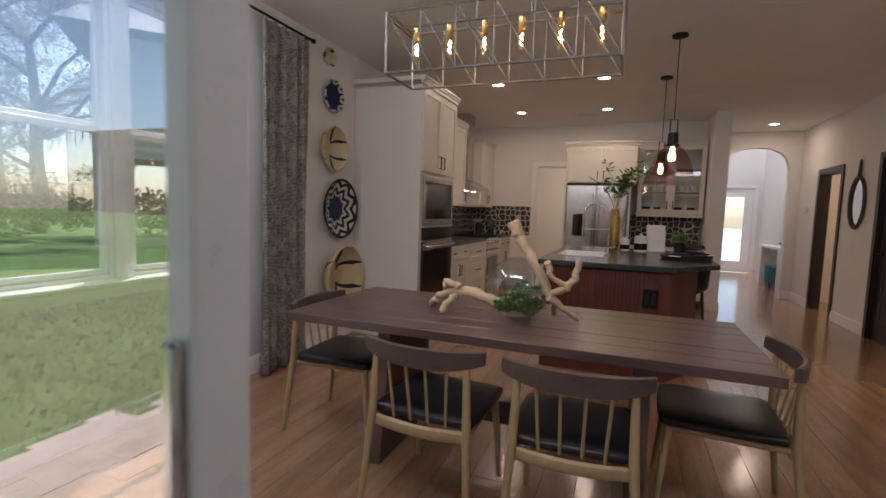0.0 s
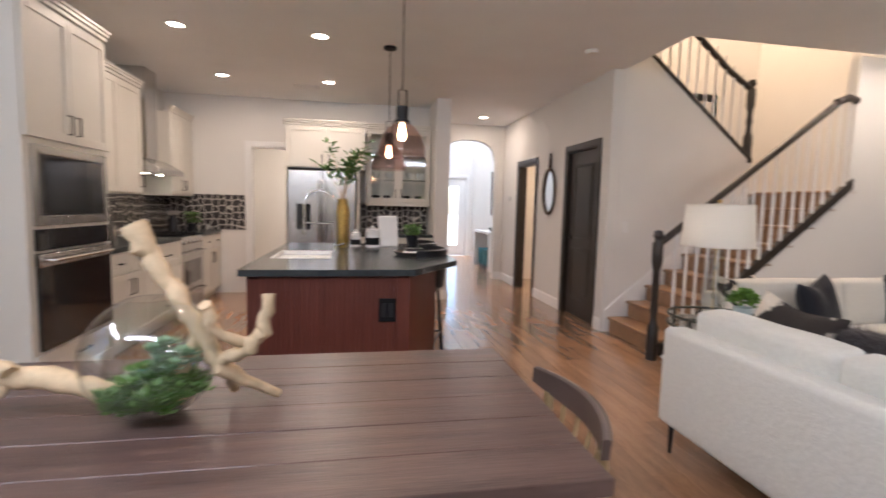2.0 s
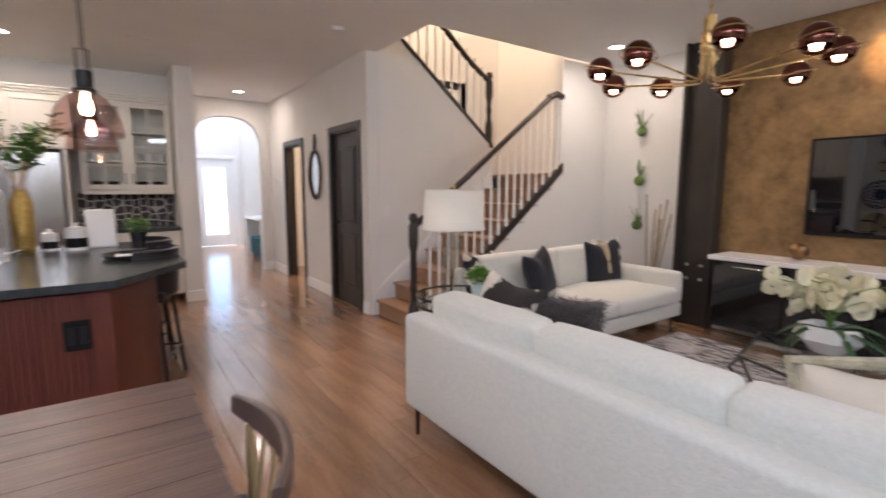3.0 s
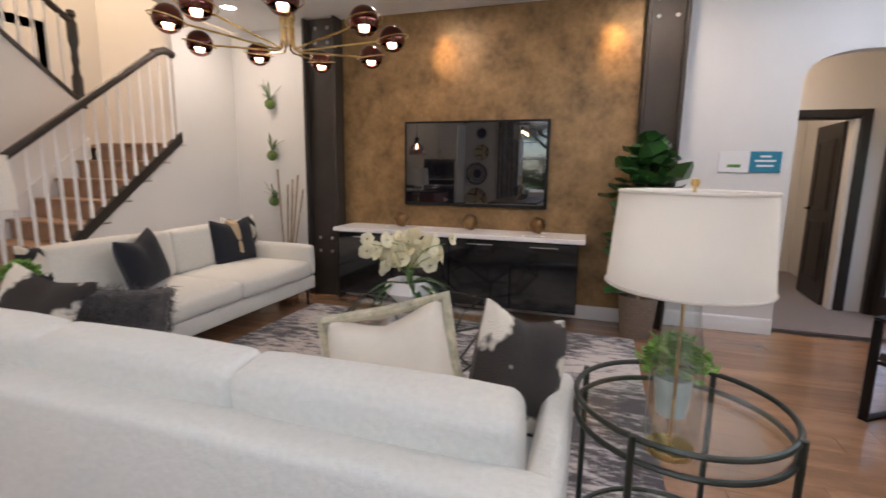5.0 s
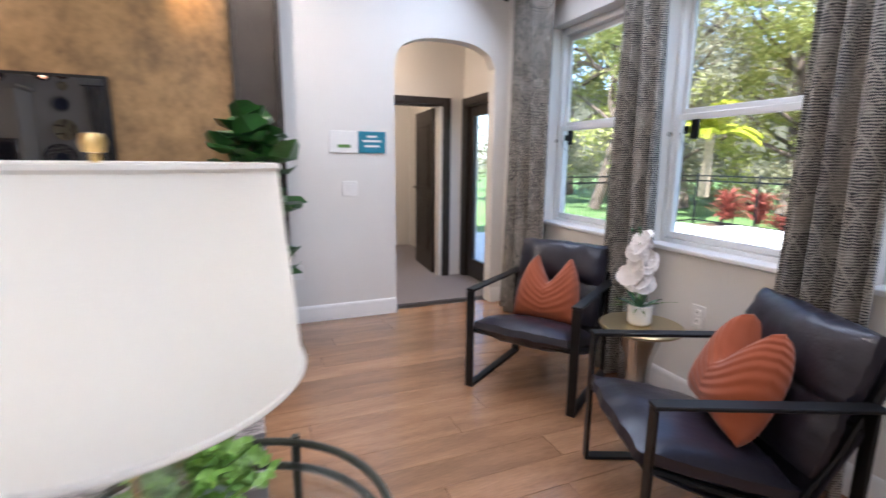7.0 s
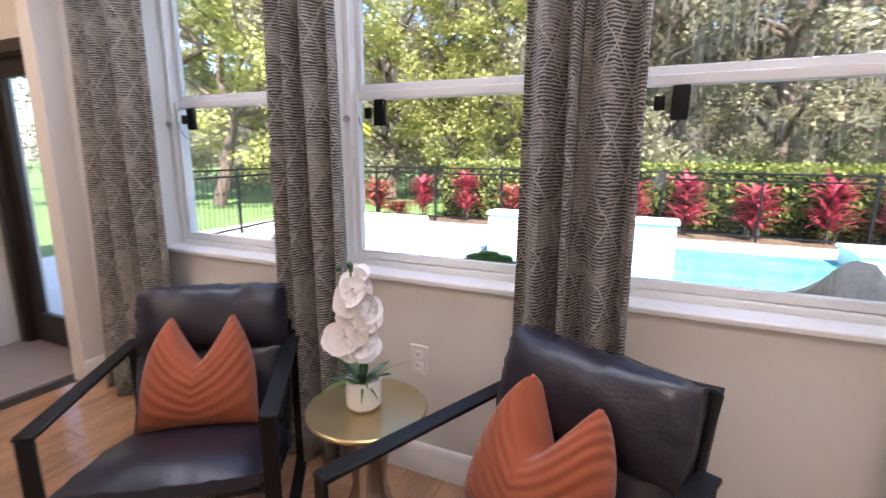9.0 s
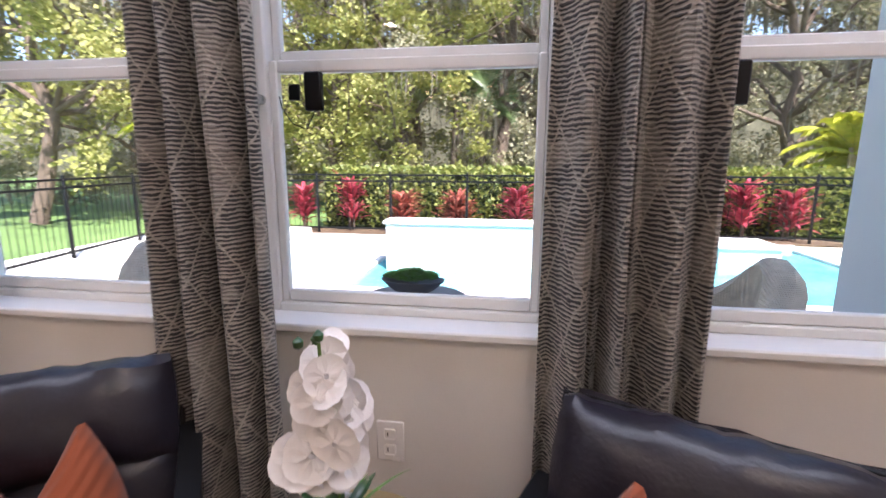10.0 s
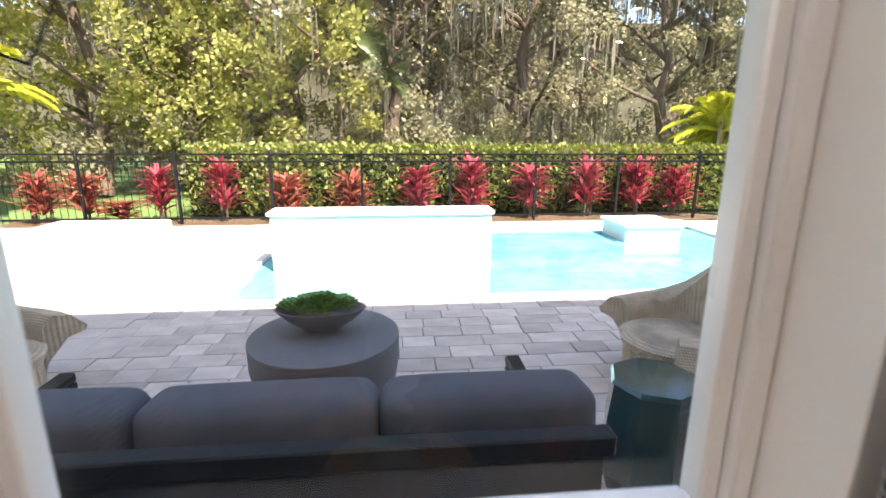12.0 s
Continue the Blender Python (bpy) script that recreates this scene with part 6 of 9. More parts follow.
def cowhide():
    mt = material("cowhide", (0.6, 0.55, 0.47), 0.85, vary=0.1, bump=0.8, fine=180, sheen=0.05)
    nt = mt.node_tree
    b = nt.nodes["Principled BSDF"]
    co, n1, cr = (nt.nodes.new("ShaderNode" + k) for k in ("TexCoord", "TexNoise", "ValToRGB"))
    n1.inputs["Scale"].default_value, n1.inputs["Detail"].default_value = 4.2, 4
    nt.links.new(co.outputs["Object"], n1.inputs["Vector"])
    nt.links.new(n1.outputs[0], cr.inputs[0])
    e = cr.color_ramp.elements
    e[0].position, e[0].color = 0.51, (0.026, 0.020, 0.017, 1)
    e[1].position, e[1].color = 0.55, (0.66, 0.60, 0.50, 1)
    nt.links.new(cr.outputs[0], b.inputs["Base Color"])
    return mt


M_COW = cowhide()


def lattice_cloth():
    mt = material("lattice_print", (0.62, 0.58, 0.50), 0.9, vary=0.05, bump=0.3, fine=250)
    nt = mt.node_tree
    b = nt.nodes["Principled BSDF"]
    co, wv, wv2, mx, g, g2, ad = (nt.nodes.new("ShaderNode" + k) for k in ("TexCoord", "TexWave", "TexWave", "Mix", "Math", "Math", "Math"))
    mx.data_type = "RGBA"
    for w_, rot in ((wv, "DIAGONAL"), (wv2, "DIAGONAL")):
        w_.inputs["Scale"].default_value, w_.inputs["Distortion"].default_value = 3.0, 1.2
        w_.bands_direction = rot
    mp = nt.nodes.new("ShaderNodeMapping")
    mp.inputs["Scale"].default_value = (-1, 1, 1)
    nt.links.new(co.outputs["Object"], wv.inputs["Vector"])
    nt.links.new(co.outputs["Object"], mp.inputs[0])
    nt.links.new(mp.outputs[0], wv2.inputs["Vector"])
    for q, w_ in ((g, wv), (g2, wv2)):
        q.operation = "GREATER_THAN"
        q.inputs[1].default_value = 0.86
        nt.links.new(w_.outputs["Fac"], q.inputs[0])
    ad.operation = "MAXIMUM"
    nt.links.new(g.outputs[0], ad.inputs[0])
    nt.links.new(g2.outputs[0], ad.inputs[1])
    mx.inputs[6].default_value, mx.inputs[7].default_value = (0.60, 0.56, 0.48, 1), (0.02, 0.02, 0.022, 1)
    nt.links.new(ad.outputs[0], mx.inputs[0])
    nt.links.new(mx.outputs[2], b.inputs["Base Color"])
    return mt


M_LATT = lattice_cloth()


def cushion(at, w, h, d, mat, label, chop=0.0, seed=1, rough=0.004, extra=None):
    c = thing("throw_pillow", at, label, "pillow", "throw pillows")
    part("pillow_cover", pillow_bm(w, h, d, 16, chop, seed, rough), mat, c)
    if extra == "fur":
        rf_, fb = random.Random(seed), bmesh.new()
        src = pillow_bm(w, h, d, 24, chop, seed, rough)
        src.normal_update()
        for v in src.verts:
            out = Vector((v.co.x, 0, v.co.z - h / 2)) * 0.4 + Vector((0, v.co.y * 6, 0))
            for q in range(7):
                dr = (out.normalized() + Vector((rf_.uniform(-1, 1), rf_.uniform(-1, 1), rf_.uniform(-1.2, 0.6))) * 0.8).normalized()
                p0 = v.co + Vector((rf_.uniform(-1, 1), 0, rf_.uniform(-1, 1))) * 0.012
                sd_ = dr.orthogonal().normalized() * 0.0022
                fb.faces.new([fb.verts.new(x) for x in (p0 - sd_, p0 + sd_, p0 + dr * rf_.uniform(0.02, 0.045) - Vector((0, 0, 0.008)))])
        src.free()
        part("fur", fb, M_FUR, c, "long shaggy grey pile", smooth=False)
    if extra == "piping":
        pts = [(x * w / 2 * 0.985, 0, h / 2 + z * h / 2 * 0.985) for x, z in ((-1, -1), (0, -0.94), (1, -1), (0.94, 0), (1, 1), (0, 0.94), (-1, 1), (-0.94, 0))]
        part("fur_trim", tube(bmesh.new(), pts, 0.022, 8, closed=True), M_SAGE, c, "shaggy sage trim")
    if extra == "band":
        bm = pillow_bm(w * 0.22, h * 0.97, d * 1.02, 10, 0, seed)
        part("band", bm, M_SAND, c, "sand-coloured middle band", at=pose(-0.01, 0, 0.006))
    return c


cushion(pose(4.10, 2.70, 0.50, -20, -14, -78), 0.46, 0.40, 0.16, M_IVORY, "ivory leather pillow with furry sage trim on the sofa", 0.05, 2, 0.004, "piping")
cushion(pose(4.21, 2.37, 0.47, -14, 20, -46), 0.38, 0.43, 0.16, M_COW, "black and white cowhide pillow on the sofa", 0.03, 3)
cushion(pose(4.16, 4.02, 0.46, -14, 0, -70), 0.38, 0.37, 0.17, M_FUR, "shaggy dark grey fur pillow on the sofa", 0.0, 4, 0.01, "fur")
cushion(pose(4.05, 4.38, 0.48, -12, 10, -80), 0.44, 0.42, 0.16, M_COW, "grey and cream cowhide pillow in the sofa corner", 0.03, 5)
cushion(pose(5.36, 5.22, 0.455, 14, 8, 200), 0.46, 0.42, 0.15, M_NAVY, "dark navy pillow leaning on the sofa", 0.05, 6)
cushion(pose(6.36, 5.34, 0.455, 12, 0, 176), 0.50, 0.42, 0.15, M_NAVY, "navy velvet pillow with a sand stripe on the sofa", 0.04, 7, 0.004, "band")
cushion(pose(6.58, 5.47, 0.455, 8, 0, 172), 0.42, 0.42, 0.14, M_LATT, "cream pillow with black lattice print on the sofa", 0.03, 8)
cushion(pose(4.88, 5.47, 0.455, 12, 0, 190), 0.42, 0.40, 0.14, M_LATT, "cream pillow with black print in the sofa corner", 0.03, 9)


# ---- glass table lamps and their side tables ----
M_SHADE = bpy.data.materials.new("white_lampshade")
M_SHADE.use_nodes = True
_nt = M_SHADE.node_tree
_b = _nt.nodes["Principled BSDF"]
_b.inputs["Base Color"].default_value, _b.inputs["Roughness"].default_value = (0.80, 0.77, 0.72, 1), 0.9
_tl, _mx = _nt.nodes.new("ShaderNodeBsdfTranslucent"), _nt.nodes.new("ShaderNodeMixShader")
_tl.inputs[0].default_value = (0.84, 0.81, 0.75, 1)
_mx.inputs[0].default_value = 0.45
_wv, _bp, _co = _nt.nodes.new("ShaderNodeTexNoise"), _nt.nodes.new("ShaderNodeBump"), _nt.nodes.new("ShaderNodeTexCoord")
_wv.inputs["Scale"].default_value = 220
_bp.inputs["Strength"].default_value, _bp.inputs["Distance"].default_value = 0.2, 0.003
_nt.links.new(_co.outputs["Object"], _wv.inputs["Vector"])
_nt.links.new(_wv.outputs[0], _bp.inputs["Height"])
_nt.links.new(_bp.outputs[0], _b.inputs["Normal"])
_nt.links.new(_b.outputs[0], _mx.inputs[1])
_nt.links.new(_tl.outputs[0], _mx.inputs[2])
_nt.links.new(_mx.outputs[0], _nt.nodes["Material Output"].inputs[0])
M_ROD = material("dark_bronze", (0.055, 0.062, 0.052), 0.4, 0.7, vary=0.2, bump=0.05)


def table_lamp(x, y, z, power, k=1.0):
    t = thing("table_lamp", pose(x, y, z) @ Matrix.Diagonal((k * 0.93, k * 0.93, k, 1)), "clear glass table lamp with white drum shade and brass base", "lamp", "glass lamps")
    part("base", lathe(bmesh.new(), ((0, 0), (0.085, 0), (0.088, 0.008), (0.085, 0.022), (0, 0.024)), 32), M_BRASS, t, "brass disc base")
    part("rod", tube(bmesh.new(), ((0, 0, 0.02), (0, 0, 0.93)), 0.006, 10), M_BRASS, t)
    part("glass_body", lathe(bmesh.new(), ((0.088, 0.024), (0.094, 0.06), (0.096, 0.20), (0.090, 0.30), (0.074, 0.42), (0.060, 0.52), (0.055, 0.57), (0.03, 0.575), (0.008, 0.58)), 36), M_GLOBE, t).visible_shadow = False
    part("neck", lathe(bmesh.new(), ((0, 0.581), (0.03, 0.581), (0.028, 0.60), (0.012, 0.61), (0.012, 0.67), (0, 0.67)), 20), M_BRASS, t)
    z0, z1 = 0.598, 0.915
    part("shade", lathe(bmesh.new(), ((0.268, z0), (0.270, z0), (0.245, z1), (0.243, z1), (0.266, z0)), 56), M_SHADE, t, "white drum shade")
    for r, zz in ((0.2705, z0 + 0.006), (0.2455, z1 - 0.006)):
        pts = [(r * math.cos(a), r * math.sin(a), zz) for a in [2 * math.pi * k / 56 for k in range(56)]]
        part("shade_trim", tube(bmesh.new(), pts, 0.005, 6, closed=True), M_SHADE, t)
    bm = bmesh.new()
    for k in range(3):
        a = 2 * math.pi * k / 3
        tube(bm, ((0, 0, z1 - 0.02), (0.243 * math.cos(a), 0.243 * math.sin(a), z1 - 0.02)), 0.003, 6)
    part("spider", bm, M_BRASS, t)
    part("finial", lathe(bmesh.new(), ((0, z1 + 0.01), (0.012, z1 + 0.012), (0.016, z1 + 0.025), (0.012, z1 + 0.036), (0, z1 + 0.038)), 14), M_BRASS, t)
    part("bulb", lathe(bmesh.new(), ((0, 0.79), (0.026, 0.78), (0.032, 0.75), (0.015, 0.69), (0, 0.67)), 14), glow("lamp_bulb", (1.0, 0.93, 0.84), power), t)
    return t


def ring(r, z, n=48):
    return [(r * math.cos(a), r * math.sin(a), z) for a in [2 * math.pi * k / n for k in range(n)]]


def side_table(x, y, R=0.325, top=0.585, turn=20):
    t = thing("side_table", pose(x, y, 0), "round glass side table with slim bronze gallery frame", "table", "glass side tables")
    for z, r in ((top, R), (top - 0.062, R), (0.14, R)):
        part("ring", tube(bmesh.new(), ring(r, z), 0.009, 8, closed=True), M_ROD, t)
    for z in (top - 0.054, 0.149):
        part("glass_shelf", lathe(bmesh.new(), ((0, 0), (R - 0.007, 0), (R - 0.007, 0.007), (0, 0.007)), 48, (0, 0, z)), M_CLEAR, t).visible_shadow = False
    for k in range(4):
        a = radians(turn + 90 * k)
        part("leg", tube(bmesh.new(), (((R + 0.01) * math.cos(a), (R + 0.01) * math.sin(a), 0), ((R + 0.01) * math.cos(a), (R + 0.01) * math.sin(a), top + 0.01)), 0.010, 8), M_ROD, t)
    return t


side_table(4.28, 1.86, 0.30, 0.655, 61)
side_table(4.24, 5.0, 0.29, 0.66)
table_lamp(4.065, 1.912, 0.609, 12, 0.752)
table_lamp(4.18, 4.98, 0.614, 12, 0.84)
M_POTB = material("pale_blue_pot", (0.50, 0.58, 0.56), 0.5, vary=0.08, bump=0.05)
M_FERN = material("fern_green", (0.16, 0.30, 0.05), 0.5, vary=0.4, scale=20, bump=0.05)
rn = random.Random(31)
for x, y, z, sc in ((4.29, 1.88, 0.609, 0.9), (4.36, 4.93, 0.614, 0.8)):
    p = thing("potted_fern", pose(x, y, z), "small bright green plant in a pale blue pot", "potted plant", "side table plants")
    part("pot", lathe(bmesh.new(), ((0, 0), (0.042, 0), (0.056, 0.12), (0.05, 0.12), (0.045, 0.10), (0, 0.10)), 24), M_POTB, p)
    bm = bmesh.new()
    for k in range(330):
        a, e, r = rn.uniform(0, 6.28), rn.uniform(-0.2, 1.5), 0.115 * sc * rn.uniform(0.55, 1)
        add_leaf(bm, Vector((r * math.cos(a) * math.cos(e), r * math.sin(a) * math.cos(e), 0.15 + r * math.sin(e) * 0.9)), 0.034, rn, 0.8)
    part("leaves", bm, M_FERN, p)
sp = thing("succulent_bowl", pose(4.26, 1.87, 0.157), "dark green succulents in a low bowl on the shelf", "potted plant")
part("bowl", lathe(bmesh.new(), ((0, 0), (0.06, 0), (0.12, 0.06), (0.11, 0.06), (0, 0.03)), 24), M_ROD, sp)
bm = bmesh.new()
for k in range(14):
    a, r = rn.uniform(0, 6.28), 0.10 * math.sqrt(rn.random())
    rosette(bm, (r * math.cos(a), r * math.sin(a), 0.06), 0.055, 14, 0.2, rn)
part("rosettes", bm, M_DEEP, sp)

# coffee table: hexagonal glass on bronze wire
kt = thing("coffee_table", pose(5.66, 3.24, 0.0145, 0, 0, 12), "geometric bronze wire coffee table with hexagonal glass top", "table")
hexp = [(0.62 * math.cos(radians(60 * k)), 0.52 * math.sin(radians(60 * k))) for k in range(6)]
part("glass_top", prism(bmesh.new(), [(x * 0.98, y * 0.98) for x, y in hexp], 0.008, pose(0, 0, 0.405)), M_CLEAR, kt).visible_shadow = False
bm = bmesh.new()
lo = [(0.42 * math.cos(radians(60 * k + 30)), 0.36 * math.sin(radians(60 * k + 30)), 0.008) for k in range(6)]
hi = [(x, y, 0.40) for x, y in hexp]
mid = [(0.66 * math.cos(radians(60 * k + 30)), 0.56 * math.sin(radians(60 * k + 30)), 0.22) for k in range(6)]
for k in range(6):
    j = (k + 1) % 6
    bars(bm, ((hi[k], hi[j]), (lo[k], lo[j]), (mid[k], hi[k]), (mid[k], hi[j]), (mid[k], lo[k])), 0.008, 6)
part("wire_frame", bm, M_ROD, kt)
M_PETAL = material("cream_petal", (0.80, 0.75, 0.52), 0.6, vary=0.12, scale=20, bump=0.05)
M_PETALW = material("white_petal", (0.88, 0.86, 0.86), 0.55, vary=0.05, scale=20, bump=0.05)


def bloom(bm, p, r, rn, face=None):
    """An orchid flower: five cupped round petals."""
    f = (Vector((rn.uniform(-1, 1), rn.uniform(-1, 1), rn.uniform(-0.2, 0.7))) * (0.55 if face else 1) + Vector(face or (0, 0, 0))).normalized()
    u = f.orthogonal().normalized()
    v = f.cross(u)
    for k in range(5):
        a = 2 * math.pi * k / 5
        d, s = u * math.cos(a) + v * math.sin(a), v * math.cos(a) - u * math.sin(a)
        c = bm.verts.new(p + d * r * 0.55 - f * r * 0.06)
        rim = [bm.verts.new(p + d * r * (0.55 + 0.45 * math.cos(q)) + s * r * 0.60 * math.sin(q) + f * r * (0.14 - 0.1 * abs(math.sin(q)))) for q in [2 * math.pi * i / 11 for i in range(11)]]
        for i in range(11):
            bm.faces.new((c, rim[i], rim[(i + 1) % 11]))


def strap(bm, p, yaw, L, w, lift, droop):
    prev = None
    for i in range(8):
        s = i / 7
        q = Vector(p) + Vector((math.cos(yaw) * L * s, math.sin(yaw) * L * s, lift * s - droop * s * s))
        e = Vector((-math.sin(yaw), math.cos(yaw), 0)) * w * (0.35 + 1.3 * s * (1 - s) * 2) * (1 - s ** 6)
        cur = [bm.verts.new(q - e), bm.verts.new(q - Vector((0, 0, w * 0.35))), bm.verts.new(q + e)]
        if prev:
            bm.faces.new((prev[0], prev[1], cur[1], cur[0]))
            bm.faces.new((prev[1], prev[2], cur[2], cur[1]))
        prev = cur


rn = random.Random(41)
op = thing("orchid_planter", pose(5.74, 3.34, 0.4285), "cream orchids in a faceted white bowl", "potted plant")
bm = lathe(bmesh.new(), ((0, 0), (0.085, 0.0), (0.175, 0.085), (0.145, 0.16), (0.125, 0.16), (0.12, 0.12), (0, 0.12)), 7)
part("planter", bm, M_WHITE, op, "faceted white bowl")
bm = bmesh.new()
for k in range(16):
    strap(bm, (0, 0, 0.12), rn.uniform(0, 6.28), rn.uniform(0.22, 0.38), 0.022, rn.uniform(0.10, 0.3), rn.uniform(0.12, 0.34))
part("leaves", bm, M_DEEP, op)
bm, sb = bmesh.new(), bmesh.new()
for k in range(11):
    a = rn.uniform(0, 6.28)
    end = Vector((math.cos(a) * rn.uniform(0.1, 0.34), math.sin(a) * rn.uniform(0.1, 0.34), rn.uniform(0.28, 0.44)))
    pts = [Vector((end.x * s * s, end.y * s * s, 0.12 + (end.z - 0.12) * (1 - (1 - s) ** 2))) for s in (0, 0.3, 0.6, 0.8, 1)]
    tube(sb, pts, 0.003, 5)
    for q in range(7):
        bloom(bm, pts[3].lerp(pts[4], q / 6.0 * 1.2 - 0.15) + Vector((rn.uniform(-0.05, 0.05), rn.uniform(-0.05, 0.05), rn.uniform(-0.07, 0.03))), rn.uniform(0.045, 0.066), rn)
part("stems", sb, M_LEAF, op)
part("blossoms", bm, M_PETAL, op, "cream orchid blossoms")

# branching brass chandelier with smoked globes
M_AMBER = glass("smoked_globe", (0.50, 0.30, 0.24))
M_COP = material("copper_shade", (0.16, 0.06, 0.045), 0.15, 1.0, vary=0.1, bump=0)
cz = 2.03
hc = thing("globe_chandelier", pose(5.32, 3.95, cz), "brass sputnik chandelier with smoked copper glass globes", "chandelier")
part("stem", tube(bmesh.new(), ((0, 0, 0.38), (0, 0, CEIL - cz)), 0.007, 8), M_BRASS, hc)
part("canopy", lathe(bmesh.new(), ((0, 0), (0.065, 0), (0.06, -0.025), (0, -0.03)), 24, (0, 0, CEIL - cz)), M_BRASS, hc)
part("hub", lathe(bmesh.new(), ((0, 0.17), (0.040, 0.17), (0.044, 0.18), (0.044, 0.29), (0.040, 0.295), (0.034, 0.30), (0.034, 0.38), (0, 0.385)), 20), M_BRASS, hc)
GR = 0.078
for k in range(9):
    a = radians(40 * k + 14)
    d = Vector((math.cos(a), math.sin(a), 0))
    e = d * 0.62 + Vector((0, 0, 0.075 + 0.02 * (k % 2)))
    bend = (d * 0.034 + Vector((0, 0, 0.20)), d * 0.036 + Vector((0, 0, 0.05)), d * 0.045 + Vector((0, 0, 0.018)), d * 0.08 + Vector((0, 0, 0.008)), d * 0.56 + Vector((0, 0, e.z - 0.012)), e)
    arm = part("arm", tube(bmesh.new(), bend, 0.006, 8), M_BRASS, hc)
    part("globe", lathe(bmesh.new(), [(GR * math.sin(radians(q)), -GR * math.cos(radians(q))) for q in range(62, 181, 9)], 28, e), M_COP, arm, "smoked copper globe")
    part("globe_glass", lathe(bmesh.new(), [(GR * 0.99 * math.sin(radians(q)), -GR * 0.99 * math.cos(radians(q))) for q in range(0, 63, 7)], 24, e), M_AMBER, arm).visible_shadow = False
    part("bulb", lathe(bmesh.new(), ((0, -0.058), (0.022, -0.052), (0.028, -0.03), (0.014, 0), (0, 0)), 12, e), glow("globe_bulb", (1.0, 0.70, 0.45), 7), arm)
    side = Vector((-math.sin(a), math.cos(a), 0))
    pts = [e + (d * math.cos(q) + Vector((0, 0, 0.22)) * math.cos(q)) * 0.096 + side * 0.096 * math.sin(q) for q in [2 * math.pi * i / 24 for i in range(24)]]
    part("halo_ring", tube(bmesh.new(), pts, 0.0035, 6, closed=True), M_BRASS, arm)

# air plants and sticks in the corner
M_AIR = material("air_plant", (0.16, 0.22, 0.10), 0.6, vary=0.3, scale=20, bump=0.1)
rn = random.Random(51)
for z in (2.03, 1.48, 0.98):
    ap = thing("air_plant", pose(GW - 0.06, 5.58, z), "air plant in a small green glass wall globe", "potted plant", "wall air plants")
    part("glass_globe", lathe(bmesh.new(), [(0.058 * math.sin(radians(q)), -0.058 * math.cos(radians(q))) for q in range(0, 160, 14)] + [(0.018, 0.056)], 20), material("green_glass", (0.10, 0.16, 0.03), 0.12, vary=0.3, scale=20, bump=0.0, coat=0.5), ap)
    bm = bmesh.new()
    for k in range(14):
        strap(bm, (0, 0, 0.04), rn.uniform(0, 6.28), rn.uniform(0.05, 0.14), 0.010, rn.uniform(0.10, 0.26), rn.uniform(0.02, 0.12))
    part("leaves", bm, M_AIR, ap)
stk = thing("decor_sticks", pose(6.98, 5.24, 0), "tall birch sticks in a dark floor vase", "decoration")
part("floor_vase", lathe(bmesh.new(), ((0, 0), (0.09, 0), (0.12, 0.15), (0.10, 0.36), (0.06, 0.44), (0.07, 0.48), (0.05, 0.48)), 24), M_SEAT, stk)
M_BIRCH = material("birch_stick", (0.36, 0.28, 0.19), 0.8, vary=0.4, scale=14, bump=0.3)
for k in range(6):
    x, y = rn.uniform(-0.12, 0.12), rn.uniform(-0.18, 0.14)
    part("stick", tube(bmesh.new(), [(x * s * 1.0 + rn.uniform(-0.006, 0.006), y * s, 0.02 + (1.06 + 0.05 * k) * s) for s in (0.02, 0.3, 0.6, 1)], 0.010, 8), M_BIRCH, stk)

# fiddle-leaf fig
M_FIG = material("fig_leaf", (0.030, 0.095, 0.020), 0.30, vary=0.75, scale=5, bump=0.06, coat=0.25)
fg = thing("fiddle_leaf_fig", pose(6.88, 1.76, 0), "tall fiddle-leaf fig in a woven beige basket", "potted plant")
M_RIB = material("basket_weave", (0.24, 0.19, 0.14), 0.85, vary=0.25, scale=30, bump=0.9, fine=90, stretch=(1, 1, 4))
part("basket", lathe(bmesh.new(), ((0, 0), (0.115, 0), (0.125, 0.02), (0.155, 0.33), (0.160, 0.35), (0.148, 0.35), (0.14, 0.30), (0, 0.30)), 28), M_RIB, fg)
part("trunk", tube(bmesh.new(), ((0, 0, 0.30), (0.02, 0.01, 0.6), (-0.01, 0.02, 0.95), (0.01, 0, 1.40)), [0.016, 0.014, 0.012, 0.006], 8), M_BIRCH, fg)
bm = bmesh.new()
for k in range(150):
    z = 0.44 + 1.14 * (k / 150)
    a = k * 2.4
    r0 = (0.04 + 0.15 * rn.random()) * (1.0 if z < 1.35 else 0.7)
    add_leaf(bm, Vector((r0 * math.cos(a), r0 * math.sin(a), z)), rn.uniform(0.15, 0.25), random.Random(k * 7), 0.95, 0.15)
part("leaves", bm, M_FIG, fg, "broad glossy green leaves")
sg = thing("wall_sign", pose(GW, 0.965, 1.445, 90, 0, -90), "white and teal information sign on the wall", "sign")
part("white_card", box(-0.225, 0.0, -0.085, 0.085, 0.001, 0.012, 0.002), M_WHITE, sg)
part("teal_card", box(0.002, 0.225, -0.085, 0.085, 0.001, 0.012, 0.002), M_TEAL, sg)
for w, z in ((0.08, 0.045), (0.15, 0.01), (0.12, -0.03)):
    part("print_bar", box(0.113 - w / 2, 0.113 + w / 2, z - 0.008, z + 0.008, 0.012, 0.0128), M_INK, sg)
part("print_bar", box(-0.16, -0.06, -0.045, -0.02, 0.012, 0.0128), M_LEAF, sg)
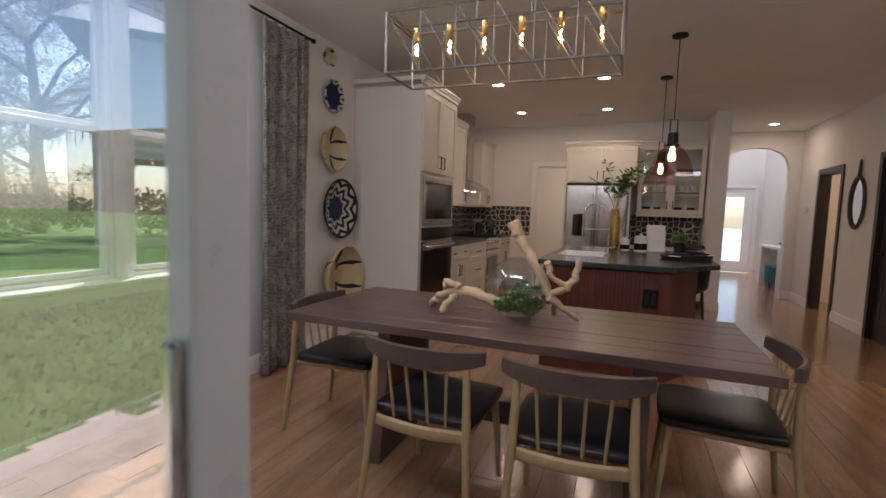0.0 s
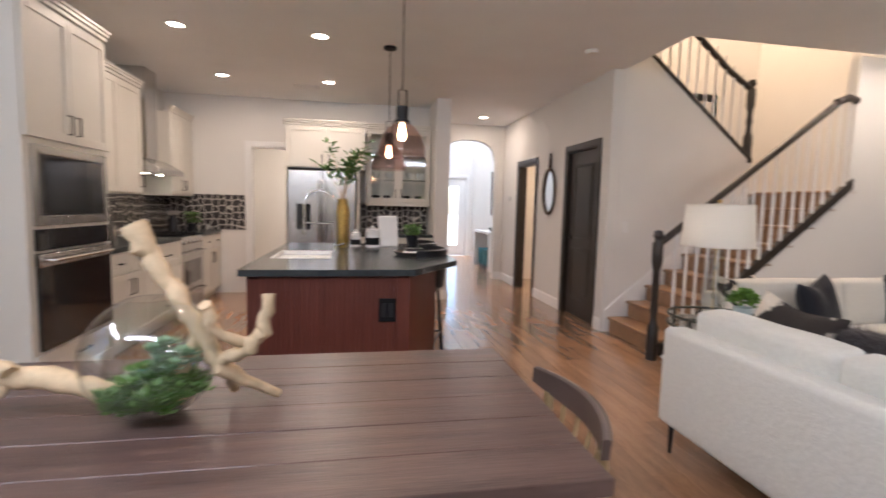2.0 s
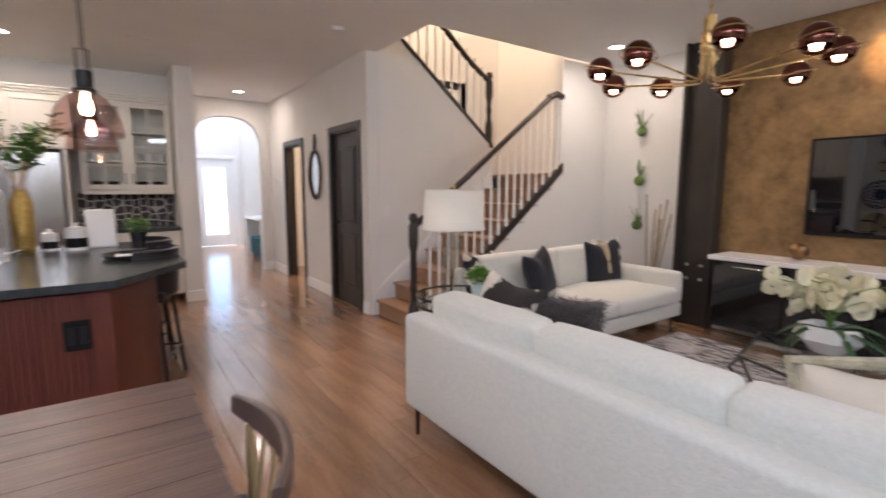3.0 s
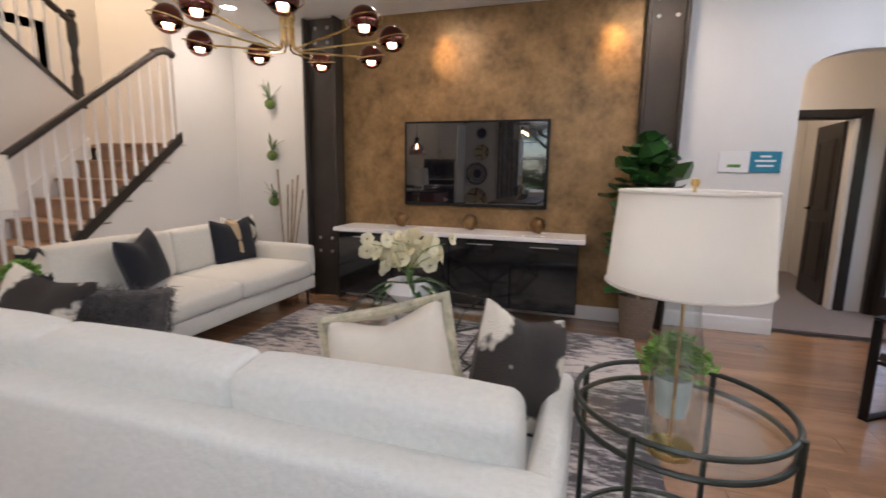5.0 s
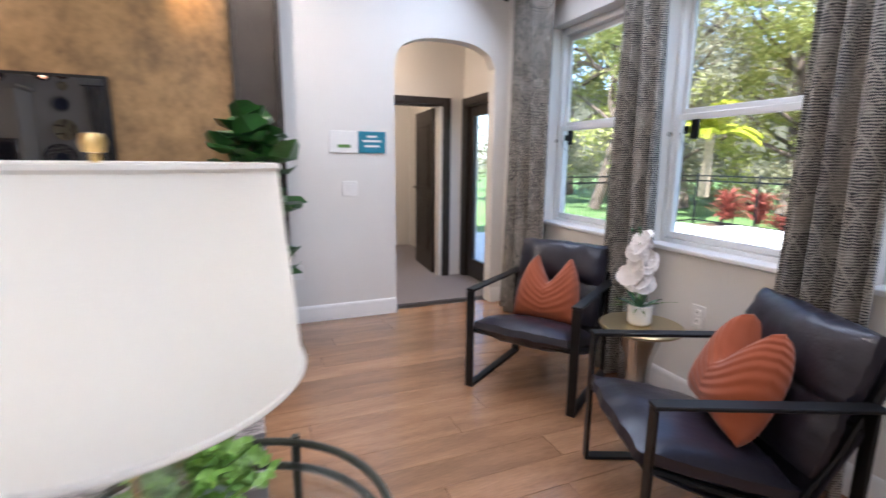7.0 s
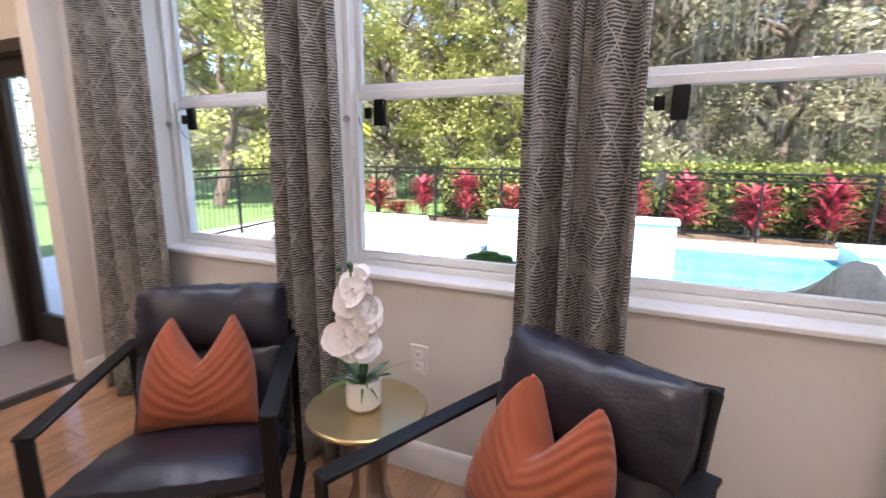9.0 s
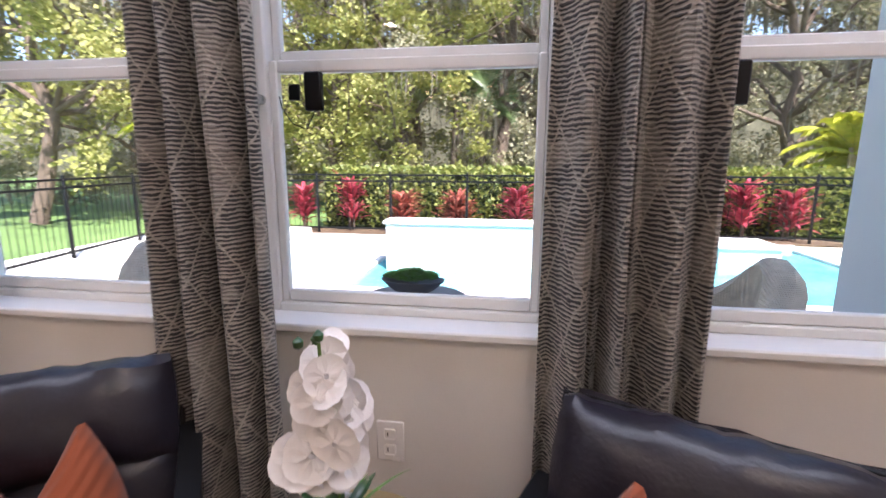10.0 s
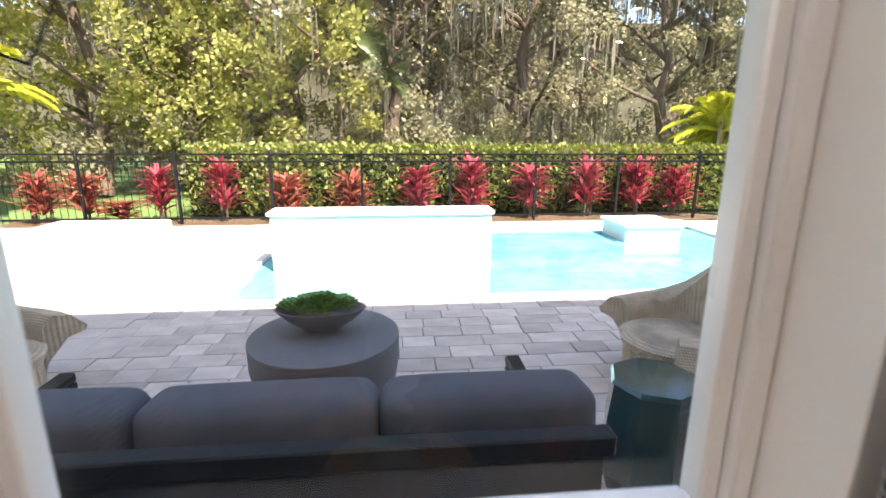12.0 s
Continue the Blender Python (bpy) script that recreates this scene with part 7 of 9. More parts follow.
for y, z, nm in ((1.04, 1.08, "light_switch"), (1.49, 0.42, "power_outlet")):
    s_ = thing(nm, pose(GW, y, z, 90, 0, -90), "white %s plate on the wall" % nm.replace("_", " "), nm.split("_")[1])
    part("plate", box(-0.06, 0.06, -0.06, 0.06, 0.0, 0.007, 0.003), M_WHITE, s_)
    part("toggle", box(-0.016, 0.016, -0.035, 0.035, 0.007, 0.010, 0.002), M_WHITE, s_)
s_ = thing("power_outlet", pose(5.18, SW, 0.509, 90, 0, 180), "white power outlet under the window sill", "outlet")
part("plate", box(-0.04, 0.04, -0.062, 0.062, 0.0, 0.007, 0.003), M_WHITE, s_)
for z in (-0.024, 0.024):
    part("socket", box(-0.017, 0.017, z - 0.016, z + 0.016, 0.007, 0.010, 0.004), M_TRIM, s_)
    part("slot", box(-0.008, -0.005, z - 0.006, z + 0.006, 0.010, 0.0104), M_BLACK, s_)
# window alarm sensors and latches
for a0, b0 in LIVING_WINS:
    sn = thing("window_sensor", pose(b0 - 0.167, SW - 0.113, 1.484), "black alarm sensor stuck on the window glass", "sensor", "window sensors")
    part("case", box(-0.025, 0.025, 0, 0.022, -0.052, 0.052, 0.004), M_BLACK, sn)
    part("small_case", box(0.044, 0.076, 0, 0.012, -0.022, 0.022, 0.003), M_BLACK, sn)
    part("wire", tube(bmesh.new(), ((0.0, 0.006, -0.050), (0.03, 0.004, -0.10), (0.07, 0.004, -0.085), (0.10, 0.006, -0.04), (0.105, 0.006, -0.01)), 0.0018, 5), M_BLACK, sn)
    part("latch", lathe(bmesh.new(), ((0, 0), (0.014, 0), (0.014, 0.012), (0, 0.014)), 12), M_STEEL, sn, at=pose(0.153, 0.019, -0.02, -90, 0, 0))

# ---- armchairs by the window ----
M_LEATHER = material("brown_leather", (0.015, 0.013, 0.021), 0.33, vary=0.3, scale=9, bump=0.22, fine=90)
M_RUST = bpy.data.materials.new("rust_velvet")
M_RUST.use_nodes = True
_nt = M_RUST.node_tree
_b = _nt.nodes["Principled BSDF"]
_b.inputs["Base Color"].default_value, _b.inputs["Roughness"].default_value = (0.28, 0.062, 0.018, 1), 0.85
_b.inputs["Sheen Weight"].default_value = 0.15
_co, _wv, _bp = _nt.nodes.new("ShaderNodeTexCoord"), _nt.nodes.new("ShaderNodeTexWave"), _nt.nodes.new("ShaderNodeBump")
_wv.bands_direction, _wv.inputs["Scale"].default_value, _wv.inputs["Distortion"].default_value = "Z", 11.0, 0.4
_bp.inputs["Strength"].default_value, _bp.inputs["Distance"].default_value = 0.35, 0.010
_sp, _ab, _m1, _m2, _sb, _cb = (_nt.nodes.new("ShaderNode" + k) for k in ("SeparateXYZ", "Math", "Math", "Math", "Math", "CombineXYZ"))
_ab.operation, _m1.operation, _m2.operation, _sb.operation = "ABSOLUTE", "MULTIPLY", "MULTIPLY", "SUBTRACT"
_m2.inputs[1].default_value = 3.4
_nt.links.new(_co.outputs["Object"], _sp.inputs[0])
_nt.links.new(_sp.outputs[0], _ab.inputs[0])
_nt.links.new(_ab.outputs[0], _m1.inputs[0]), _nt.links.new(_sp.outputs[2], _m1.inputs[1])
_nt.links.new(_m1.outputs[0], _m2.inputs[0])
_nt.links.new(_sp.outputs[2], _sb.inputs[0]), _nt.links.new(_m2.outputs[0], _sb.inputs[1])
_nt.links.new(_sb.outputs[0], _cb.inputs[2])
_nt.links.new(_cb.outputs[0], _wv.inputs["Vector"])
_nt.links.new(_wv.outputs["Fac"], _bp.inputs["Height"])
_nt.links.new(_bp.outputs[0], _b.inputs["Normal"])


def slab(path, w, th, seed, puff=0.02):
    """A padded strip of width w that follows a path in the yz plane."""
    bm = bmesh.new()
    n, k = len(path), 12
    P = [Vector((0, y, z)) for y, z in path]
    top, bot = [], []
    for i, p in enumerate(P):
        d = (P[min(i + 1, n - 1)] - P[max(i - 1, 0)]).normalized()
        nr = Vector((0, -d.z, d.y))
        e = min(1.0, min(i, n - 1 - i) / 1.5 + 0.25)
        rt, rb = [], []
        for j in range(k + 1):
            u = 2 * j / k - 1
            f = (1 - abs(u) ** 6) * 0.5 + 0.5
            q = p + Vector((u * w / 2, 0, 0)) + Vector(noise.noise_vector(Vector((u * 3, p.y * 6, p.z * 6 + seed)))) * 0.012
            rt.append(bm.verts.new(q + nr * (th / 2 * f * e + puff * (1 - u * u) * e)))
            rb.append(bm.verts.new(q - nr * th / 2 * f * e))
        top.append(rt), bot.append(rb)
    for i in range(n - 1):
        for j in range(k):
            bm.faces.new((top[i][j], top[i][j + 1], top[i + 1][j + 1], top[i + 1][j]))
            bm.faces.new((bot[i][j], bot[i + 1][j], bot[i + 1][j + 1], bot[i][j + 1]))
        bm.faces.new((top[i][0], top[i + 1][0], bot[i + 1][0], bot[i][0]))
        bm.faces.new((top[i][k], bot[i][k], bot[i + 1][k], top[i + 1][k]))
    for i in (0, n - 1):
        for j in range(k):
            bm.faces.new((top[i][j], bot[i][j], bot[i][j + 1], top[i][j + 1]))
    return bm


def pad(w, d, h, seed, puff=0.02, n=(22, 6, 12)):
    """A plump leather cushion w x d x h standing on its edge, seams at the rim and creases gathered along them."""
    bm = bmesh.new()
    grid = {}

    def vert(i, j, k):
        key = (i, j, k)
        if key not in grid:
            u, v, t = 2 * i / n[0] - 1, 2 * j / n[1] - 1, 2 * k / n[2] - 1
            e = (1 - abs(u) ** 5) * (1 - abs(t) ** 4)
            c = 0.30 + 0.70 * max(e, 0.0) ** 0.6
            y = v * d / 2 * c + (puff * math.copysign(1, v) * (1 - u * u) * (1 - t * t) if abs(v) > 0.9 else 0)
            p = Vector((u * w / 2 * (1 - 0.03 * t * t), y, h / 2 + t * h / 2 * (1 - 0.05 * u * u)))
            edge = abs(u) ** 3 + 0.5 * abs(t) ** 3
            p.y += 0.010 * edge * noise.noise(Vector((p.z * 34, u * 3, seed))) + 0.006 * noise.noise(Vector((u * 7, t * 4, seed + v)))
            p.z += 0.010 * noise.noise(Vector((u * 6, seed, t * 2)))
            grid[key] = bm.verts.new(p)
        return grid[key]
    for a, b2, c2 in ((0, 1, 2), (1, 2, 0), (2, 0, 1)):
        for side in (0, n[c2]):
            for p in range(n[a]):
                for q in range(n[b2]):
                    vs = []
                    for dp, dq in ((0, 0), (1, 0), (1, 1), (0, 1)):
                        ix = [0, 0, 0]
                        ix[a], ix[b2], ix[c2] = p + dp, q + dq, side
                        vs.append(vert(*ix))
                    bm.faces.new(vs if side else vs[::-1])
    return bm


def armchair(at, seed):
    """Faces +y: flat iron side frames, a leather sling, loose seat and back pads."""
    c = thing("sling_armchair", at, "black-brown leather sling armchair with black iron frame", "armchair", "window armchairs")
    for s in (-1, 1):
        x = s * 0.304
        for nm, a in (("front_leg", (x - 0.024, x + 0.024, 0.302, 0.316, 0.0, 0.578)), ("arm_bar", (x - 0.027, x + 0.027, -0.37, 0.317, 0.579, 0.593)),
                      ("floor_bar", (x - 0.024, x + 0.024, -0.335, 0.301, 0.0, 0.014)), ("back_leg", (x - 0.024, x + 0.024, -0.35, -0.336, 0.0, 0.578))):
            part(nm, box(*a, 0.003), M_BLACK, c)
        part("sling_bar", tube(bmesh.new(), ((s * 0.272, 0.29, 0.345), (s * 0.272, -0.17, 0.20), (s * 0.272, -0.30, 0.42), (s * 0.284, -0.43, 0.765)), 0.013, 8), M_BLACK, c)
    for y, z in ((0.300, 0.345), (-0.19, 0.19), (-0.335, 0.50), (-0.432, 0.765)):
        part("cross_bar", tube(bmesh.new(), ((-0.292, y, z), (0.292, y, z)), 0.010, 8), M_BLACK, c)
    part("sling", slab([(0.30, 0.345), (0.10, 0.262), (-0.12, 0.212), (-0.22, 0.25), (-0.32, 0.47), (-0.44, 0.775)], 0.585, 0.012, seed, 0), M_LEATHER, c)
    part("seat_pad", pad(0.555, 0.125, 0.56, seed + 1, 0.022), M_LEATHER, c, "padded leather seat", at=pose(0, 0.335, 0.395, 105, 0, 0))
    part("back_pad", pad(0.55, 0.10, 0.28, seed + 2, 0.018), M_LEATHER, c, at=pose(0, -0.225, 0.315, 16, 0, 0))
    part("head_pad", pad(0.56, 0.135, 0.27, seed + 3, 0.028), M_LEATHER, c, "plump leather head cushion", at=pose(0, -0.290, 0.545, 18, 0, 0))
    return c


PA, PB = pose(5.75, 0.224, 0, 0, 0, 35), pose(4.62, 0.283, 0, 0, 0, -23)
armchair(PA, 1.0)
armchair(PB, 5.0)
for m, sd in ((PA, 11), (PB, 12)):
    c = thing("throw_pillow", m @ pose(0.0 if sd == 11 else 0.01, -0.045 if sd == 11 else -0.055, 0.358 if sd == 11 else 0.376, 22, 0, 0 if sd == 11 else -8), "rust orange pleated velvet pillow on the armchair", "pillow", "rust pillows")
    part("pillow_cover", pillow_bm(0.41, 0.40, 0.20, 30, 0.15, sd, 0.004), M_RUST, c)
# little table with the orchid between them
lt = thing("accent_table", pose(5.155, 0.05, 0) @ Matrix.Diagonal((0.9, 0.9, 0.975, 1)), "round brushed gold accent table on a sculpted base", "table")
M_GOLDT = material("brushed_gold", (0.50, 0.40, 0.22), 0.32, 0.9, vary=0.08, bump=0.02)
part("tabletop", lathe(bmesh.new(), ((0, 0.525), (0.21, 0.525), (0.216, 0.532), (0.216, 0.538), (0.21, 0.543), (0, 0.543)), 48), M_GOLDT, lt)
part("base", lathe(bmesh.new(), ((0, 0), (0.13, 0), (0.14, 0.03), (0.10, 0.14), (0.06, 0.26), (0.075, 0.38), (0.12, 0.50), (0.13, 0.524), (0, 0.524)), 20), M_STEEL, lt)
orc = thing("orchid_pot", pose(5.165, 0.055, 0.530) @ Matrix.Diagonal((1.08, 1.08, 1.05, 1)), "white orchid in a small white ceramic pot", "potted plant")
part("pot", lathe(bmesh.new(), ((0, 0), (0.042, 0), (0.052, 0.012), (0.054, 0.09), (0.047, 0.092), (0.045, 0.07), (0, 0.07)), 28), M_WHITE, orc)
rn = random.Random(61)
bm, sb, bd = bmesh.new(), bmesh.new(), bmesh.new()
for k in range(6):
    strap(sb, (0, 0, 0.07), k * 1.05, rn.uniform(0.06, 0.13), 0.014, rn.uniform(0.06, 0.13), 0.03)
for k in range(12):
    blade = bmesh.new()
    strap(blade, (0, 0, 0.07), rn.uniform(0, 6.28), rn.uniform(0.10, 0.16), 0.004, rn.uniform(0.04, 0.14), 0.05)
    part("grass_blade", blade, M_LEAF, orc)
pts = [(0, 0, 0.06), (0.0, 0, 0.18), (0.01, 0.01, 0.29), (0.014, 0.02, 0.37), (0.012, 0.03, 0.44)]
tube(bd, pts, 0.003, 6)
for k in range(22):
    s = k / 21
    bloom(bm, Vector((0.012 + rn.uniform(-0.05, 0.05) * (1 - 0.6 * s), rn.uniform(-0.02, 0.05), 0.19 + 0.22 * s)), 0.054 - 0.018 * s, rn, (-0.3, 0.9, 0.1))
part("leaves", sb, M_DEEP, orc)
part("stem", bd, M_LEAF, orc)
part("blossoms", bm, M_PETALW, orc, "white orchid blossoms")
for p in ((0.012, 0.03, 0.445), (0.042, 0.04, 0.435), (0.03, 0.0, 0.425)):
    part("bud", lathe(bmesh.new(), ((0, -0.012), (0.008, -0.006), (0.009, 0.004), (0, 0.013)), 10, p), M_DEEP, orc)

# ---- the yard ----
GZ = -0.15
M_GRASS = material("lawn", (0.115, 0.19, 0.050), 0.9, vary=0.40, scale=1.2, bump=0.9, fine=60)
M_PAVER = material("paver_stone", (0.52, 0.445, 0.395), 0.85, vary=0.22, scale=5, bump=0.3, fine=70, rnd=0.20)
M_DECK = material("pale_deck", (0.66, 0.63, 0.58), 0.85, vary=0.08, scale=3, bump=0.2, fine=60)
M_POOLW = material("pool_plaster", (0.72, 0.72, 0.70), 0.7, vary=0.05, bump=0.1)
M_AQUA = material("pool_shell", (0.42, 0.78, 0.80), 0.5, vary=0.1, scale=2, bump=0)
M_WATER = material("pool_water", (0.13, 0.49, 0.56), 0.05, vary=0.5, scale=1.6, bump=0.25, fine=9)
M_BARK = material("bark", (0.13, 0.095, 0.07), 0.95, vary=0.4, scale=5, bump=1.0, fine=26, stretch=(3, 3, 0.6))
M_SOIL = material("mulch", (0.13, 0.085, 0.05), 0.95, vary=0.4, scale=12, bump=0.8, fine=90)
PX0, PX1, PY0, PY1 = 0.30, 6.80, -7.60, -4.28
b = bmesh.new()
for a in ((-70, 90, PY1, 90), (-70, PX0, PY1, PY0), (PX1, 90, PY1, PY0), (-70, 90, PY0, -90)):
    x0, x1, y0, y1 = a[0], a[1], a[2], a[3]
    bx(b, x0, x1, min(y0, y1), max(y0, y1), GZ - 0.3, GZ - 0.03)
setting("ground", b, M_GRASS)
b = bmesh.new()
for x0, x1, y0, y1 in ((PX1 + 0.3, 12.2, -8.15, PY1), (-0.9, PX0 - 0.3, -8.0, PY1), (PX0 - 0.3, PX1 + 0.3, -8.15, PY0 - 0.3), (9.2, 12.2, PY1, -0.9)):
    bx(b, x0, x1, y0, y1, GZ - 0.029, GZ + 0.001)
setting("pool_deck", b, M_DECK)
b = bmesh.new()
for x0, x1, y0, y1 in ((PX0 - 0.3, PX1 + 0.3, PY1, PY1 + 0.02), (PX0 - 0.3, PX0, PY0, PY1), (PX1, PX1 + 0.3, PY0, PY1), (PX0 - 0.3, PX1 + 0.3, PY0 - 0.3, PY0)):
    bx(b, x0, x1, y0, y1, GZ - 0.1, GZ + 0.012, 0.008)
setting("pool_coping", b, M_DECK)
b = bmesh.new()
bx(b, PX0, PX1, PY0, PY1, GZ - 0.9, GZ - 0.85)
bx(b, PX0, PX0 + 0.02, PY0, PY1, GZ - 0.85, GZ - 0.101), bx(b, PX1 - 0.02, PX1, PY0, PY1, GZ - 0.85, GZ - 0.101)
bx(b, PX0, PX1, PY0, PY0 + 0.02, GZ - 0.85, GZ - 0.101), bx(b, PX0, PX1, PY1 - 0.02, PY1, GZ - 0.85, GZ - 0.101)
setting("pool_basin", b, M_AQUA)
b = bmesh.new()
nx, ny = 40, 24
vv = [[b.verts.new((PX0 + (PX1 - PX0) * i / nx, PY0 + (PY1 - PY0) * j / ny, GZ - 0.035 + 0.006 * noise.noise(Vector((i * 0.5, j * 0.5, 2))))) for j in range(ny + 1)] for i in range(nx + 1)]
for i in range(nx):
    for j in range(ny):
        b.faces.new((vv[i][j], vv[i + 1][j], vv[i + 1][j + 1], vv[i][j + 1]))
w_ = setting("water", b, M_WATER)
w_.visible_shadow = False
fw = thing("water_wall", pose(0, 0, 0), "white plastered pool fountain wall in full sun", "wall")
part("wall", box(4.08, 6.59, -5.70, -5.36, GZ - 1.2, 0.45, 0.01), M_POOLW, fw)
part("cap", box(4.05, 6.62, -5.74, -5.33, 0.451, 0.50, 0.01), M_POOLW, fw)
sp_ = thing("raised_spa", pose(0, 0, 0), "white raised planter block beside the pool", "planter")
part("block", box(1.02, 1.86, -7.3, -6.5, GZ - 0.9, 0.035, 0.01), M_POOLW, sp_)
part("cap", box(0.98, 1.90, -7.34, -6.46, 0.036, 0.08, 0.01), M_POOLW, sp_)
solid("sun_platform", box(8.9, 10.6, -8.1, -7.2, GZ, -0.02, 0.02), M_DECK, "low white platform beside the pool deck", "platform")


def fence(x0, y0, x1, y1, step=1.53):
    """Black aluminium pool fence: posts, three rails, thin pickets."""
    f = thing("pool_fence", pose(x0, y0, GZ, 0, 0, math.degrees(math.atan2(y1 - y0, x1 - x0))), "black metal picket pool fence", "fence", "pool fences")
    L = math.hypot(x1 - x0, y1 - y0)
    n = max(1, round(L / step))
    for k in range(n + 1):
        part("post", box(L * k / n - 0.022, L * k / n + 0.022, -0.022, 0.022, 0, 1.23, 0.003), M_BLACK, f)
    for z in (0.10, 1.05, 1.17):
        part("rail", box(0, L, -0.014, 0.014, z - 0.016, z + 0.016), M_BLACK, f)
    me = finish("picket", box(-0.0036, 0.0036, -0.0036, 0.0036, 0.05, 1.18), M_BLACK, False)
    m = int(L / 0.115)
    for k in range(1, m):
        o = new("picket", me)
        o.parent = f
        o.matrix_basis = pose(L * k / m, 0, 0)


fence(11.90, -8.32, -0.34, -8.32)
fence(-0.34, -8.32, -1.8, -7.4)
fence(11.90, -8.32, 11.1, -3.6)


def leaf_cloud(bm, c, r, n, leaf, rn, squash=0.8):
    """Small bent leaves scattered through an uneven ball."""
    for k in range(n):
        d = Vector((rn.gauss(0, 1), rn.gauss(0, 1), rn.gauss(0, 1))).normalized()
        q = r * (rn.random() ** 0.45) * (0.75 + 0.5 * noise.noise(d * 2 + Vector(c)))
        p = Vector(c) + Vector((d.x * q, d.y * q, d.z * q * squash))
        u = Vector((rn.uniform(-1, 1), rn.uniform(-1, 1), rn.uniform(-0.6, 0.9))).normalized()
        s = u.orthogonal().normalized()
        L = leaf * rn.uniform(0.6, 1.3)
        a, b2, c2, d2 = (bm.verts.new(x) for x in (p, p + u * L * 0.5 + s * L * 0.33, p + u * L, p + u * L * 0.5 - s * L * 0.33))
        bm.faces.new((a, b2, c2)), bm.faces.new((a, c2, d2))


def foliage(name, c1, c2, rough=0.55, trans=0.35):
    mt = bpy.data.materials.new(name)
    mt.use_nodes = True
    nt = mt.node_tree
    bs = nt.nodes["Principled BSDF"]
    ge, cr = nt.nodes.new("ShaderNodeNewGeometry"), nt.nodes.new("ShaderNodeValToRGB")
    nt.links.new(ge.outputs["Random Per Island"], cr.inputs[0])
    cr.color_ramp.elements[0].color, cr.color_ramp.elements[1].color = (*c1, 1), (*c2, 1)
    nt.links.new(cr.outputs[0], bs.inputs["Base Color"])
    bs.inputs["Roughness"].default_value = rough
    tl, mx = nt.nodes.new("ShaderNodeBsdfTranslucent"), nt.nodes.new("ShaderNodeMixShader")
    nt.links.new(cr.outputs[0], tl.inputs[0])
    mx.inputs[0].default_value = trans
    nt.links.new(bs.outputs[0], mx.inputs[1])
    nt.links.new(tl.outputs[0], mx.inputs[2])
    nt.links.new(mx.outputs[0], nt.nodes["Material Output"].inputs[0])
    return mt


F_OAK = foliage("oak_leaves", (0.165, 0.16, 0.08), (0.37, 0.34, 0.205), 0.6, 0.45)
F_LIME = foliage("young_leaves", (0.25, 0.27, 0.065), (0.43, 0.41, 0.13), 0.6, 0.45)
F_MOSS = foliage("hanging_moss", (0.15, 0.135, 0.10), (0.30, 0.265, 0.20))
F_HEDGE = foliage("hedge_leaves", (0.09, 0.13, 0.03), (0.37, 0.39, 0.10))
F_RED = foliage("red_leaves", (0.26, 0.025, 0.045), (0.62, 0.11, 0.15), 0.4)
F_RUST = foliage("rust_leaves", (0.24, 0.05, 0.035), (0.56, 0.18, 0.13), 0.4)
F_PALM = foliage("palm_leaves", (0.07, 0.12, 0.04), (0.20, 0.26, 0.11), 0.4)
F_GOLD = foliage("areca_leaves", (0.30, 0.36, 0.02), (0.55, 0.52, 0.06), 0.4)


